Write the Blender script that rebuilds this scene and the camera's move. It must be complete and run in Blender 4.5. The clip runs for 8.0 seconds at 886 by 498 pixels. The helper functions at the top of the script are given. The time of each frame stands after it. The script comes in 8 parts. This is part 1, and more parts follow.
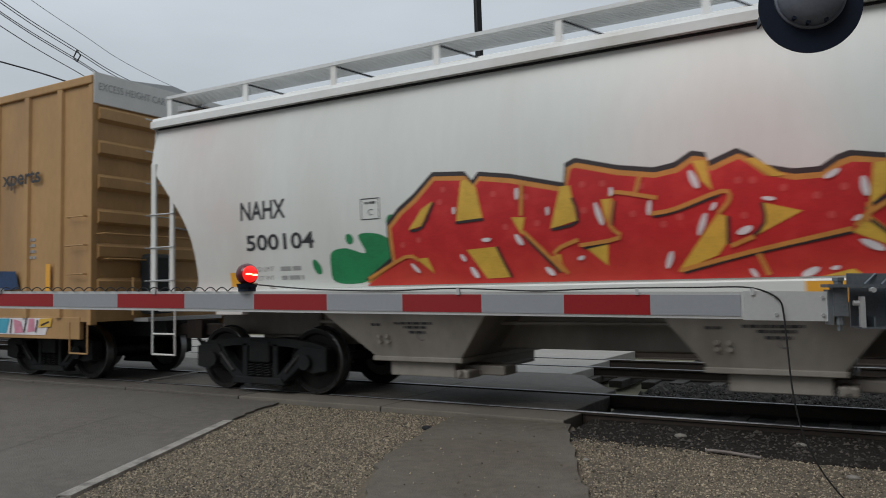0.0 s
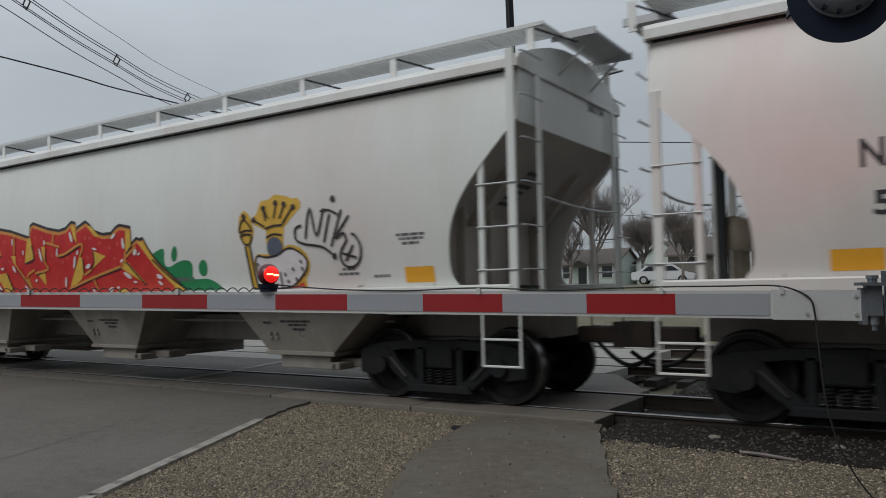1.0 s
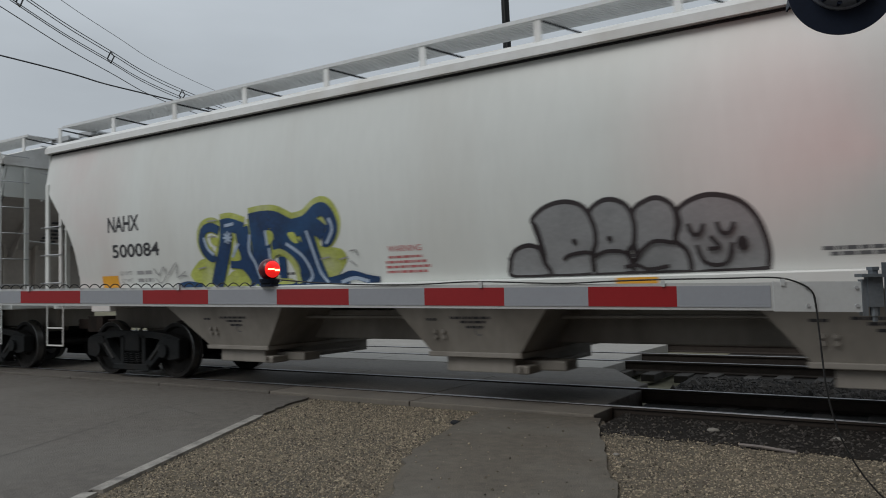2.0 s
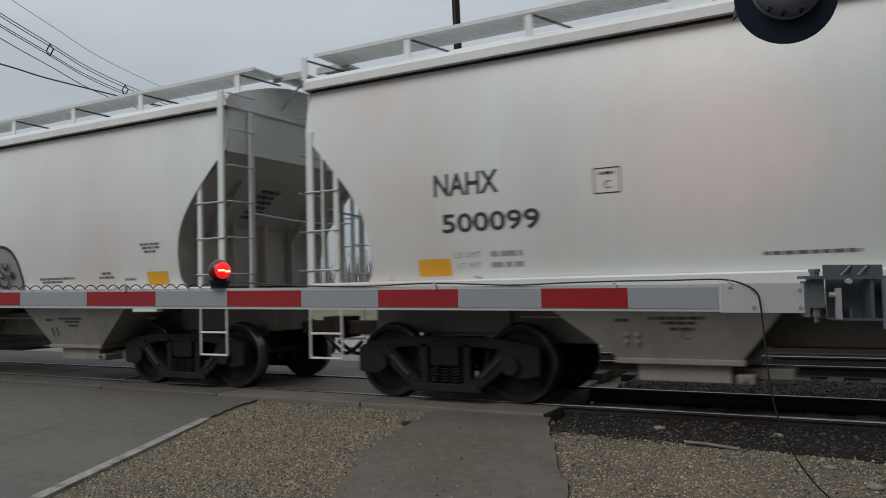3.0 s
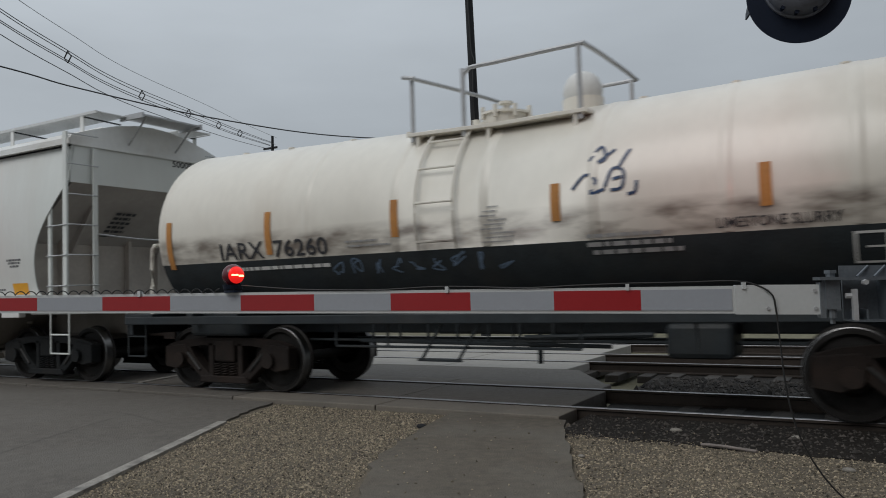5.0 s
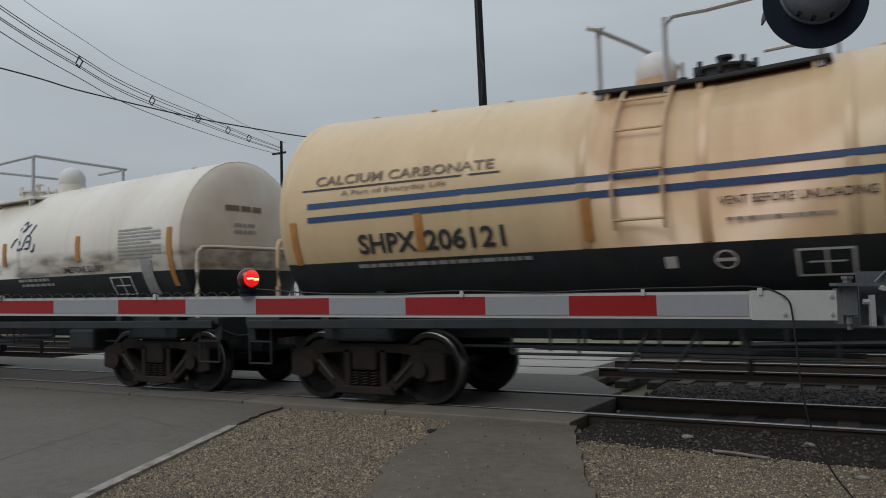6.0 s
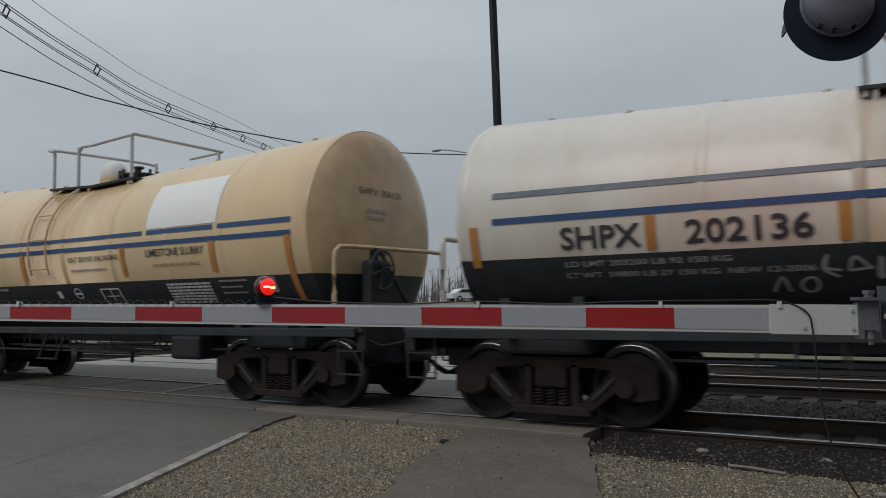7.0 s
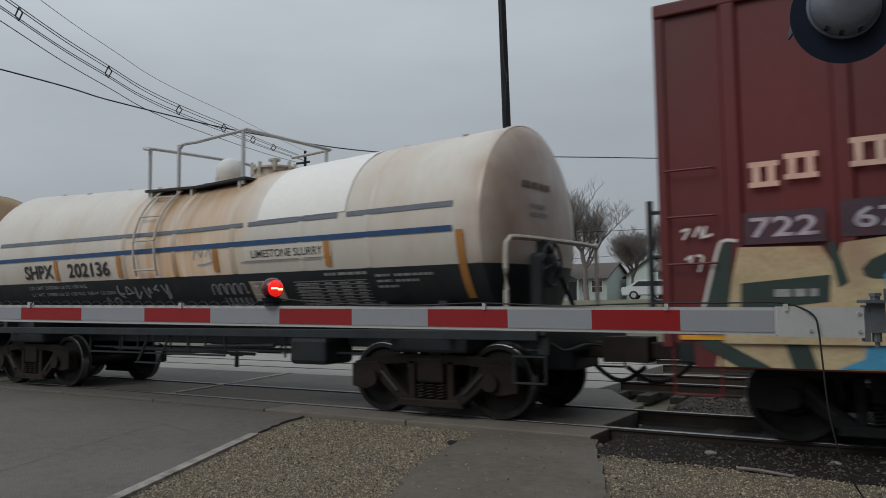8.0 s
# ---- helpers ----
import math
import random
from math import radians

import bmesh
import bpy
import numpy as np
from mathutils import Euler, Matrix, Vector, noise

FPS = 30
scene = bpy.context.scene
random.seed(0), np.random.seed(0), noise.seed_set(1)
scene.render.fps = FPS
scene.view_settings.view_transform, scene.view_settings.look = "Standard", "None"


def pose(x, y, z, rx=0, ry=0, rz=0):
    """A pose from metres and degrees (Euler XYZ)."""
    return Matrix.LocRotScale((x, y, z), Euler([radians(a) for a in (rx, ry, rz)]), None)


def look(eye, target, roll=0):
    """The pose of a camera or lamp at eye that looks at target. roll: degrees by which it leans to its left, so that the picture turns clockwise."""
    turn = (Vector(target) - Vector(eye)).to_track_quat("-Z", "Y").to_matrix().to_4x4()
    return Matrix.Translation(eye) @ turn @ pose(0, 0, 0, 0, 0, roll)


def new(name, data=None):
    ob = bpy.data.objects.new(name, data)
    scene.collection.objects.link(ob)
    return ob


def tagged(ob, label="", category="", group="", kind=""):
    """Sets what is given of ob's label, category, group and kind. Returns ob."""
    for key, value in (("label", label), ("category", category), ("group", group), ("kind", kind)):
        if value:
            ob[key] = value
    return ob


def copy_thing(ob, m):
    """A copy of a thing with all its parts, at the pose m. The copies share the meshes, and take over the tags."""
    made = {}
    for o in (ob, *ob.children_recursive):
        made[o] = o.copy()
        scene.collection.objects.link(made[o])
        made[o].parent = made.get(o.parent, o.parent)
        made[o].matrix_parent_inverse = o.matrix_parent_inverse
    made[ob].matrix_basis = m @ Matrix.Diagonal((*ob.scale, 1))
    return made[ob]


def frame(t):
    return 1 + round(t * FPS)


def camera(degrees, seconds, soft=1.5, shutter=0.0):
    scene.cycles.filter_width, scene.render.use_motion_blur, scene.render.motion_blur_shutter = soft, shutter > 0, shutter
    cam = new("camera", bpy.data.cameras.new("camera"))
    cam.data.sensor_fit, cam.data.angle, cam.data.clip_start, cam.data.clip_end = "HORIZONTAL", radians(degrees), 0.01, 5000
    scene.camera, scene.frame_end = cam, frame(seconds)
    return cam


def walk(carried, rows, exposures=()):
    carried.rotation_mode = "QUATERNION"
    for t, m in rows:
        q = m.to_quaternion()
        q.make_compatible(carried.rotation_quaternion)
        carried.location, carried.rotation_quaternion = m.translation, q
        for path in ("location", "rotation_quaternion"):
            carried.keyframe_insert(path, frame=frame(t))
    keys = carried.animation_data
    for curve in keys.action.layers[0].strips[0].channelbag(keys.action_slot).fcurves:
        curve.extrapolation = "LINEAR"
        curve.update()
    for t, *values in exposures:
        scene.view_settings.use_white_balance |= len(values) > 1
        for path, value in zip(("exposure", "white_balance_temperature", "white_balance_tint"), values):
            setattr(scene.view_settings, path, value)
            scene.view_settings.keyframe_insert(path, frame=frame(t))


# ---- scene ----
cam = camera(59.8, 8.0, 0.95, 0.15)

PATH = [
    (0, (0.147, -9.247, 1.39), (-0.866, -7.525, 1.501), -0.9),
    (0.5, (0.174, -9.211, 1.397), (-0.87, -7.508, 1.509), -0.8),
    (1, (0.188, -9.168, 1.394), (-0.903, -7.495, 1.503), -1.1),
    (1.5, (0.161, -9.155, 1.391), (-0.933, -7.484, 1.499), -1.2),
    (2, (0.165, -9.185, 1.383), (-0.917, -7.506, 1.482), -1.4),
    (2.2, (0.169, -9.18, 1.391), (-0.854, -7.464, 1.485), -1.6),
    (3.3, (0.136, -9.196, 1.393), (-0.832, -7.448, 1.487), -1.4),
    (3.5, (0.136, -9.189, 1.393), (-0.832, -7.441, 1.485), -1.4),
    (4, (0.133, -9.183, 1.389), (-0.844, -7.44, 1.486), -1.2),
    (4.2, (0.14, -9.172, 1.387), (-0.842, -7.432, 1.486), -1.2),
    (5.3, (0.157, -9.187, 1.401), (-0.854, -7.464, 1.504), -1.8),
    (5.5, (0.143, -9.188, 1.392), (-0.871, -7.467, 1.499), -1.7),
    (6, (0.128, -9.208, 1.394), (-0.892, -7.492, 1.51), -1.5),
    (6.5, (0.104, -9.217, 1.396), (-0.927, -7.509, 1.537), -1.0),
    (7, (0.106, -9.215, 1.398), (-0.94, -7.516, 1.539), -0.9),
    (7.5, (0.116, -9.218, 1.397), (-0.94, -7.525, 1.541), -0.8),
    (8, (0.129, -9.221, 1.402), (-0.938, -7.535, 1.546), -0.8),
]
EXPOSURES = [(0, 0.06), (0.5, -0.06), (1, -0.12), (1.5, -0.17), (2, -0.16), (3.5, -0.02), (4, -0.17), (4.2, -0.17), (5.5, -0.17), (6, -0.15), (6.5, -0.2), (7, -0.18), (8, -0.18)]
walk(cam, [(t, look(eye, target, roll)) for t, eye, target, roll in PATH], EXPOSURES)
SPEED = 10.75          # metres per second, towards -x

# ---- light ----
world = bpy.data.worlds.new("overcast")
scene.world = world
world.use_nodes = True
wn, wl = world.node_tree.nodes, world.node_tree.links
wn.clear()
w_out = wn.new("ShaderNodeOutputWorld")
w_bg = wn.new("ShaderNodeBackground")
w_sky = wn.new("ShaderNodeTexSky")
w_sky.sky_type, w_sky.sun_disc = "NISHITA", False
SUN_ELEVATION, SUN_AZIMUTH = radians(48), radians(190)
w_sky.sun_elevation, w_sky.sun_rotation = SUN_ELEVATION, SUN_AZIMUTH
w_sky.dust_density, w_sky.air_density = 4.0, 1.0
w_tc = wn.new("ShaderNodeTexCoord")
w_sep = wn.new("ShaderNodeSeparateXYZ")
w_ramp = wn.new("ShaderNodeMapRange")     # overcast: brighter towards the zenith
w_ramp.inputs[1].default_value, w_ramp.inputs[2].default_value = -0.02, 1.0
w_ramp.inputs[3].default_value, w_ramp.inputs[4].default_value = 3.5, 11.0
w_noise = wn.new("ShaderNodeTexNoise")
w_noise.inputs["Scale"].default_value, w_noise.inputs["Detail"].default_value = 2.2, 5.0
w_map = wn.new("ShaderNodeMapping")
w_map.inputs["Scale"].default_value = (1, 1, 3.5)
w_cloud = wn.new("ShaderNodeMapRange")
w_cloud.inputs[1].default_value, w_cloud.inputs[2].default_value = 0.3, 0.7
w_cloud.inputs[3].default_value, w_cloud.inputs[4].default_value = 0.9, 1.08
w_mul = wn.new("ShaderNodeMath")
w_mul.operation = "MULTIPLY"
w_col = wn.new("ShaderNodeMix")
w_col.data_type, w_col.blend_type = "RGBA", "MULTIPLY"
w_col.inputs[0].default_value = 1.0
w_col.inputs[6].default_value = (0.90, 0.985, 1.065, 1)
w_mix = wn.new("ShaderNodeMix")
w_mix.data_type = "RGBA"
w_mix.inputs[0].default_value = 0.93       # how far the cloud covers the blue
wl.new(w_tc.outputs["Generated"], w_sep.inputs[0])
wl.new(w_sep.outputs["Z"], w_ramp.inputs[0])
wl.new(w_tc.outputs["Generated"], w_map.inputs[0])
wl.new(w_map.outputs[0], w_noise.inputs["Vector"])
wl.new(w_noise.outputs[0], w_cloud.inputs[0])
wl.new(w_ramp.outputs[0], w_mul.inputs[0])
wl.new(w_cloud.outputs[0], w_mul.inputs[1])
w_side = wn.new("ShaderNodeMapRange")     # thinner cloud towards the west
w_side.inputs[1].default_value, w_side.inputs[2].default_value = -1.0, 1.0
w_side.inputs[3].default_value, w_side.inputs[4].default_value = 1.10, 0.60
w_mul2 = wn.new("ShaderNodeMath")
w_mul2.operation = "MULTIPLY"
wl.new(w_sep.outputs["X"], w_side.inputs[0])
wl.new(w_mul.outputs[0], w_mul2.inputs[0])
wl.new(w_side.outputs[0], w_mul2.inputs[1])
wl.new(w_mul2.outputs[0], w_col.inputs[7])
wl.new(w_sky.outputs[0], w_mix.inputs[6])
wl.new(w_col.outputs[2], w_mix.inputs[7])
wl.new(w_mix.outputs[2], w_bg.inputs[0])
wl.new(w_bg.outputs[0], w_out.inputs[0])
w_bg.inputs[1].default_value = 0.10

sun_data = bpy.data.lights.new("sun", "SUN")
sun_data.energy, sun_data.angle, sun_data.color = 1.1, radians(35), (1.0, 0.98, 0.95)
sun = new("sun", sun_data)
sun.matrix_world = look((-6, -30, 33), (0, 0, 0))


# ---- materials ----
def mat(name, color, rough=0.6, metal=0.0, vary=0.15, scale=6.0, bump=0.0, bump_scale=60.0, stain=None, stain_amount=0.0, stain_scale=1.2, stretch=(1, 1, 1), per_object=0.0):
    """A painted, metal or mineral surface: base colour, fine grain, coarse mottling and a second colour for dirt or wear."""
    m = bpy.data.materials.new(name)
    m.use_nodes = True
    n, l = m.node_tree.nodes, m.node_tree.links
    b = n["Principled BSDF"]
    b.inputs["Roughness"].default_value, b.inputs["Metallic"].default_value = rough, metal
    tc = n.new("ShaderNodeTexCoord")
    mp = n.new("ShaderNodeMapping")
    mp.inputs["Scale"].default_value = stretch
    l.new(tc.outputs["Object"], mp.inputs[0])

    def noise_node(s, detail=5.0):
        t = n.new("ShaderNodeTexNoise")
        t.inputs["Scale"].default_value, t.inputs["Detail"].default_value = s, detail
        l.new(mp.outputs[0], t.inputs["Vector"])
        return t

    big, small = noise_node(scale), noise_node(scale * 9)
    add = n.new("ShaderNodeMath")
    add.operation = "ADD"
    l.new(big.outputs[0], add.inputs[0]), l.new(small.outputs[0], add.inputs[1])
    rng = n.new("ShaderNodeMapRange")
    rng.inputs[1].default_value, rng.inputs[2].default_value = 0.7, 1.3
    rng.inputs[3].default_value, rng.inputs[4].default_value = 1 - vary, 1 + vary
    l.new(add.outputs[0], rng.inputs[0])
    value = rng.outputs[0]
    if per_object:
        oi = n.new("ShaderNodeObjectInfo")
        r2 = n.new("ShaderNodeMapRange")
        r2.inputs[3].default_value, r2.inputs[4].default_value = 1 - per_object, 1 + per_object
        l.new(oi.outputs["Random"], r2.inputs[0])
        mm = n.new("ShaderNodeMath")
        mm.operation = "MULTIPLY"
        l.new(value, mm.inputs[0]), l.new(r2.outputs[0], mm.inputs[1])
        value = mm.outputs[0]
    mul = n.new("ShaderNodeMix")
    mul.data_type, mul.blend_type = "RGBA", "MULTIPLY"
    mul.inputs[0].default_value = 1
    mul.inputs[6].default_value = (*color, 1)
    l.new(value, mul.inputs[7])
    out = mul.outputs[2]
    if stain:
        sn = noise_node(stain_scale, 8.0)
        sr = n.new("ShaderNodeMapRange")
        sr.inputs[1].default_value, sr.inputs[2].default_value = 0.48, 0.72
        sr.inputs[3].default_value, sr.inputs[4].default_value = 0, stain_amount
        l.new(sn.outputs[0], sr.inputs[0])
        mx = n.new("ShaderNodeMix")
        mx.data_type = "RGBA"
        mx.inputs[7].default_value = (*stain, 1)
        l.new(sr.outputs[0], mx.inputs[0]), l.new(out, mx.inputs[6])
        out = mx.outputs[2]
    l.new(out, b.inputs["Base Color"])
    if bump:
        bn = noise_node(bump_scale)
        bp = n.new("ShaderNodeBump")
        bp.inputs["Strength"].default_value, bp.inputs["Distance"].default_value = bump, 0.02
        l.new(bn.outputs[0], bp.inputs["Height"]), l.new(bp.outputs[0], b.inputs["Normal"])
    return m


def glow(name, color, strength):
    m = mat(name, color, 0.3)
    b = m.node_tree.nodes["Principled BSDF"]
    b.inputs["Emission Color"].default_value, b.inputs["Emission Strength"].default_value = (*color, 1), strength
    return m


WHITE = mat("hopper_white", (0.665, 0.69, 0.665), 0.3, 0, 0.03, 0.8, 0.03, 4, (0.50, 0.47, 0.42), 0.28, 0.5, (1.6, 1, 0.35))
WALKWAY = mat("walkway_galvanised", (0.60, 0.61, 0.61), 0.5, 0.1, 0.08, 9)
WHITE_ROOF = mat("roof_white", (0.72, 0.73, 0.72), 0.5, 0, 0.05, 1.5, 0, 60, (0.45, 0.40, 0.33), 0.4, 1.2)
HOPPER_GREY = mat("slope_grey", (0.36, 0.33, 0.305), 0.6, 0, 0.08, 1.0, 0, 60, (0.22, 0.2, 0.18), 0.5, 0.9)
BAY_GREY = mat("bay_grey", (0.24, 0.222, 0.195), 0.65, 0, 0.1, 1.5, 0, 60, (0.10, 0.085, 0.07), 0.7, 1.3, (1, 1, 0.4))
GALV = mat("galvanised", (0.44, 0.45, 0.46), 0.5, 0.3, 0.08, 9)
BLACK_STEEL = mat("truck_steel", (0.011, 0.0125, 0.0135), 0.75, 0.0, 0.3, 5, 0.2, 40, (0.024, 0.021, 0.019), 0.5, 3)
BROWN_STEEL = mat("truck_rust", (0.018, 0.0135, 0.0115), 0.8, 0.0, 0.3, 5, 0.2, 40, (0.032, 0.021, 0.016), 0.6, 3)
# lighter steel for the lit edges drawn on the truck side frames
CATCHLIGHT_STEEL = mat("catchlight_steel", (0.035, 0.034, 0.033), 0.55, 0.2, 0.2, 6)
WHEEL = mat("wheel_steel", (0.015, 0.0135, 0.0125), 0.65, 0.1, 0.25, 8, 0, 60, (0.03, 0.03, 0.03), 0.6, 4)
TREAD = mat("tread_steel", (0.22, 0.22, 0.22), 0.35, 1.0, 0.1, 20)
UNDER_BLACK = mat("underframe_black", (0.027, 0.033, 0.037), 0.5, 0, 0.25, 4, 0, 60, (0.05, 0.047, 0.042), 0.4, 1.8)
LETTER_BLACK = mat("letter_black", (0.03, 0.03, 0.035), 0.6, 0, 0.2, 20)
LETTER_DARK = mat("letter_dark_grey", (0.11, 0.11, 0.115), 0.6, 0, 0.2, 20)
LETTER_GREY = mat("letter_grey", (0.3, 0.3, 0.3), 0.6, 0, 0.2, 20)
LETTER_WHITE = mat("letter_white", (0.62, 0.62, 0.60), 0.6, 0, 0.05, 3)
LETTER_RED = mat("letter_red", (0.45, 0.13, 0.13), 0.6, 0, 0.2, 20)
LETTER_BLUE = mat("stripe_blue", (0.02, 0.065, 0.17), 0.5, 0, 0.12, 6)
REFLECT_YELLOW = mat("reflector_yellow", (0.75, 0.36, 0.03), 0.4, 0, 0.06, 15)
TANK_WHITE = mat("tank_cream_white", (0.70, 0.67, 0.60), 0.28, 0, 0.04, 1.0, 0, 60, (0.42, 0.33, 0.25), 0.35, 0.9, (1, 0.6, 0.5))
TANK_TAN = mat("tank_tan", (0.635, 0.485, 0.295), 0.28, 0, 0.05, 1.0, 0, 60, (0.50, 0.31, 0.155), 0.4, 0.8, (1, 0.6, 0.5))
TANK_GREY = mat("tank_weathered_white", (0.60, 0.565, 0.505), 0.3, 0, 0.05, 1.0, 0, 60, (0.45, 0.30, 0.17), 0.5, 0.7, (1, 0.6, 0.5))
RUST_STREAK = mat("rust_orange", (0.45, 0.20, 0.05), 0.7, 0, 0.2, 6, 0, 60, (0.25, 0.10, 0.03), 0.6, 3)
BOX_YELLOW = mat("boxcar_yellow", (0.40, 0.235, 0.095), 0.55, 0, 0.1, 1.4, 0, 60, (0.24, 0.14, 0.065), 0.6, 1.0, (1, 1, 0.4))
BOX_RED = mat("boxcar_red", (0.11, 0.011, 0.013), 0.55, 0, 0.1, 1.4, 0, 60, (0.09, 0.025, 0.025), 0.6, 1.0, (1, 1, 0.4))
RAIL = mat("rail_side", (0.04, 0.032, 0.027), 0.8, 0.0, 0.2, 8)
RAIL_TOP = mat("rail_head", (0.26, 0.26, 0.27), 0.38, 1.0, 0.06, 10)
ASPHALT = mat("asphalt", (0.110, 0.098, 0.084), 0.75, 0, 0.26, 11.0, 0.6, 70, (0.14, 0.130, 0.114), 0.75, 0.4)
PATH_ASPHALT = mat("path_asphalt", (0.108, 0.092, 0.072), 0.85, 0, 0.28, 11.0, 0.6, 70, (0.16, 0.15, 0.13), 0.5, 1.1)
GRAVEL = mat("gravel_bed", (0.13, 0.107, 0.077), 0.9, 0, 0.35, 14.0, 1.0, 45, (0.07, 0.062, 0.05), 0.7, 1.3)
STONE = mat("gravel_stone", (0.182, 0.152, 0.108), 0.85, 0, 0.25, 20.0, 0.3, 80)
BALLAST = mat("ballast", (0.030, 0.026, 0.023), 0.9, 0, 0.4, 12.0, 1.0, 40, (0.022, 0.02, 0.018), 0.7, 1.0)
OILY = mat("oily_ballast", (0.014, 0.013, 0.012), 0.75, 0, 0.4, 9.0, 1.0, 40)
CONCRETE = mat("concrete_panel", (0.155, 0.137, 0.114), 0.8, 0, 0.12, 3, 0.3, 60, (0.10, 0.095, 0.085), 0.6, 1.1)
PALE_CONCRETE = mat("pale_concrete", (0.29, 0.275, 0.25), 0.85, 0, 0.12, 1.0, 0.2, 40, (0.2, 0.185, 0.165), 0.8, 0.5)
ROAD_PAINT = mat("road_paint", (0.30, 0.28, 0.25), 0.7, 0, 0.25, 8, 0.3, 40, (0.12, 0.11, 0.10), 0.9, 6)
SOIL = mat("dry_grass_soil", (0.13, 0.12, 0.075), 0.95, 0, 0.3, 0.8, 0.6, 8, (0.08, 0.075, 0.05), 0.7, 0.15)
GATE_WHITE = mat("gate_grey_sheeting", (0.33, 0.35, 0.385), 0.4, 0, 0.03, 6)
GATE_RED = mat("gate_red_sheeting", (0.32, 0.016, 0.02), 0.4, 0, 0.04, 6)
GATE_ALU = mat("gate_aluminium", (0.58, 0.60, 0.60), 0.4, 0.2, 0.04, 6)
GATE_STEEL = mat("gate_mechanism_steel", (0.14, 0.16, 0.18), 0.5, 0.5, 0.15, 10, 0, 60, (0.28, 0.3, 0.31), 0.5, 4)
SIGNAL_BLACK = mat("signal_black", (0.007, 0.013, 0.028), 0.5, 0, 0.15, 8)
SIGNAL_GREY = mat("signal_grey", (0.15, 0.165, 0.20), 0.45, 0.3, 0.12, 8)
RUBBER = mat("rubber", (0.012, 0.012, 0.012), 0.6)
POLE_DARK = mat("pole_dark", (0.008, 0.009, 0.011), 0.85, 0, 0.3, 6)
WOOD_TIE = mat("tie_wood", (0.045, 0.039, 0.034), 0.9, 0, 0.25, 6, 0.4, 30, per_object=0.3)
BARK = mat("bark", (0.19, 0.165, 0.15), 0.9, 0, 0.2, 10)


# ---- mesh helpers ----
def part(name, bm, material, parent=None, label="", smooth=False):
    me = bpy.data.meshes.new(name)
    bmesh.ops.recalc_face_normals(bm, faces=bm.faces[:])
    bm.to_mesh(me)
    bm.free()
    me.materials.append(material)
    if smooth:
        for p in me.polygons:
            p.use_smooth = True
        me.set_sharp_from_angle(angle=radians(35))
    ob = new(name, me)
    ob.parent = parent
    if label:
        ob["label"] = label
    return ob


def thing(name, label, category, group="", m=None, kind=""):
    ob = tagged(new(name), label, category, group, kind)
    if m is not None:
        ob.matrix_basis = m
    return ob


def box(bm, x0, x1, y0, y1, z0, z1, bevel=0.0):
    r = bmesh.ops.create_cube(bm, size=1.0, matrix=Matrix.LocRotScale(((x0 + x1) / 2, (y0 + y1) / 2, (z0 + z1) / 2), None, (abs(x1 - x0), abs(y1 - y0), abs(z1 - z0))))
    if bevel:
        es = list({e for v in r["verts"] for e in v.link_edges})
        bmesh.ops.bevel(bm, geom=es, offset=bevel, segments=2, affect="EDGES", profile=0.5)
    return bm


def boxed(*a, **k):
    return box(bmesh.new(), *a, **k)


def rod(bm, a, b, r, seg=8, r2=None):
    a, b = Vector(a), Vector(b)
    d = b - a
    q = d.to_track_quat("Z", "Y").to_matrix().to_4x4()
    bmesh.ops.create_cone(bm, cap_ends=True, segments=seg, radius1=r, radius2=r if r2 is None else r2, depth=d.length, matrix=Matrix.Translation((a + b) / 2) @ q)
    return bm


def tube(bm, pts, r, seg=8):
    """A pipe bent along points."""
    pts = [Vector(p) for p in pts]
    rings = []
    for i, p in enumerate(pts):
        d = (pts[min(i + 1, len(pts) - 1)] - pts[max(i - 1, 0)]).normalized()
        side = d.cross(Vector((0, 0, 1)))
        if side.length < 1e-3:
            side = d.cross(Vector((0, 1, 0)))
        side.normalize()
        up = side.cross(d)
        rings.append([bm.verts.new(p + r * (math.cos(2 * math.pi * k / seg) * side + math.sin(2 * math.pi * k / seg) * up)) for k in range(seg)])
    for a, b in zip(rings, rings[1:]):
        for k in range(seg):
            bm.faces.new((a[k], a[(k + 1) % seg], b[(k + 1) % seg], b[k]))
    bm.faces.new(rings[0]), bm.faces.new(rings[-1])
    return bm


def prism(bm, outline, axis, lo, hi):
    """A flat outline pushed along an axis. outline: pairs in the two other axes, in order."""
    def at(p, v):
        q = list(p)
        q.insert("xyz".index(axis), v)
        return bm.verts.new(q)
    a = [at(p, lo) for p in outline]
    b = [at(p, hi) for p in outline]
    bm.faces.new(a), bm.faces.new(b)
    for i in range(len(a)):
        j = (i + 1) % len(a)
        bm.faces.new((a[i], a[j], b[j], b[i]))
    return bm


def loft(bm, sections, close_ends=True, ring=False):
    rows = [[bm.verts.new(p) for p in s] for s in sections]
    for a, b in zip(rows, rows[1:]):
        n = len(a)
        for k in range(n if ring else n - 1):
            bm.faces.new((a[k], a[(k + 1) % n], b[(k + 1) % n], b[k]))
    if close_ends:
        bm.faces.new(rows[0]), bm.faces.new(rows[-1])
    return bm


def smooth_line(pts, n=6):
    """Points along a curve through the given ones."""
    pts = [Vector(p) for p in pts]
    out = []
    for i in range(len(pts) - 1):
        p0, p1, p2, p3 = pts[max(i - 1, 0)], pts[i], pts[i + 1], pts[min(i + 2, len(pts) - 1)]
        for k in range(n):
            t = k / n
            out.append(0.5 * (2 * p1 + (p2 - p0) * t + (2 * p0 - 5 * p1 + 4 * p2 - p3) * t * t + (3 * p1 - p0 - 3 * p2 + p3) * t ** 3))
    return out + [pts[-1]]


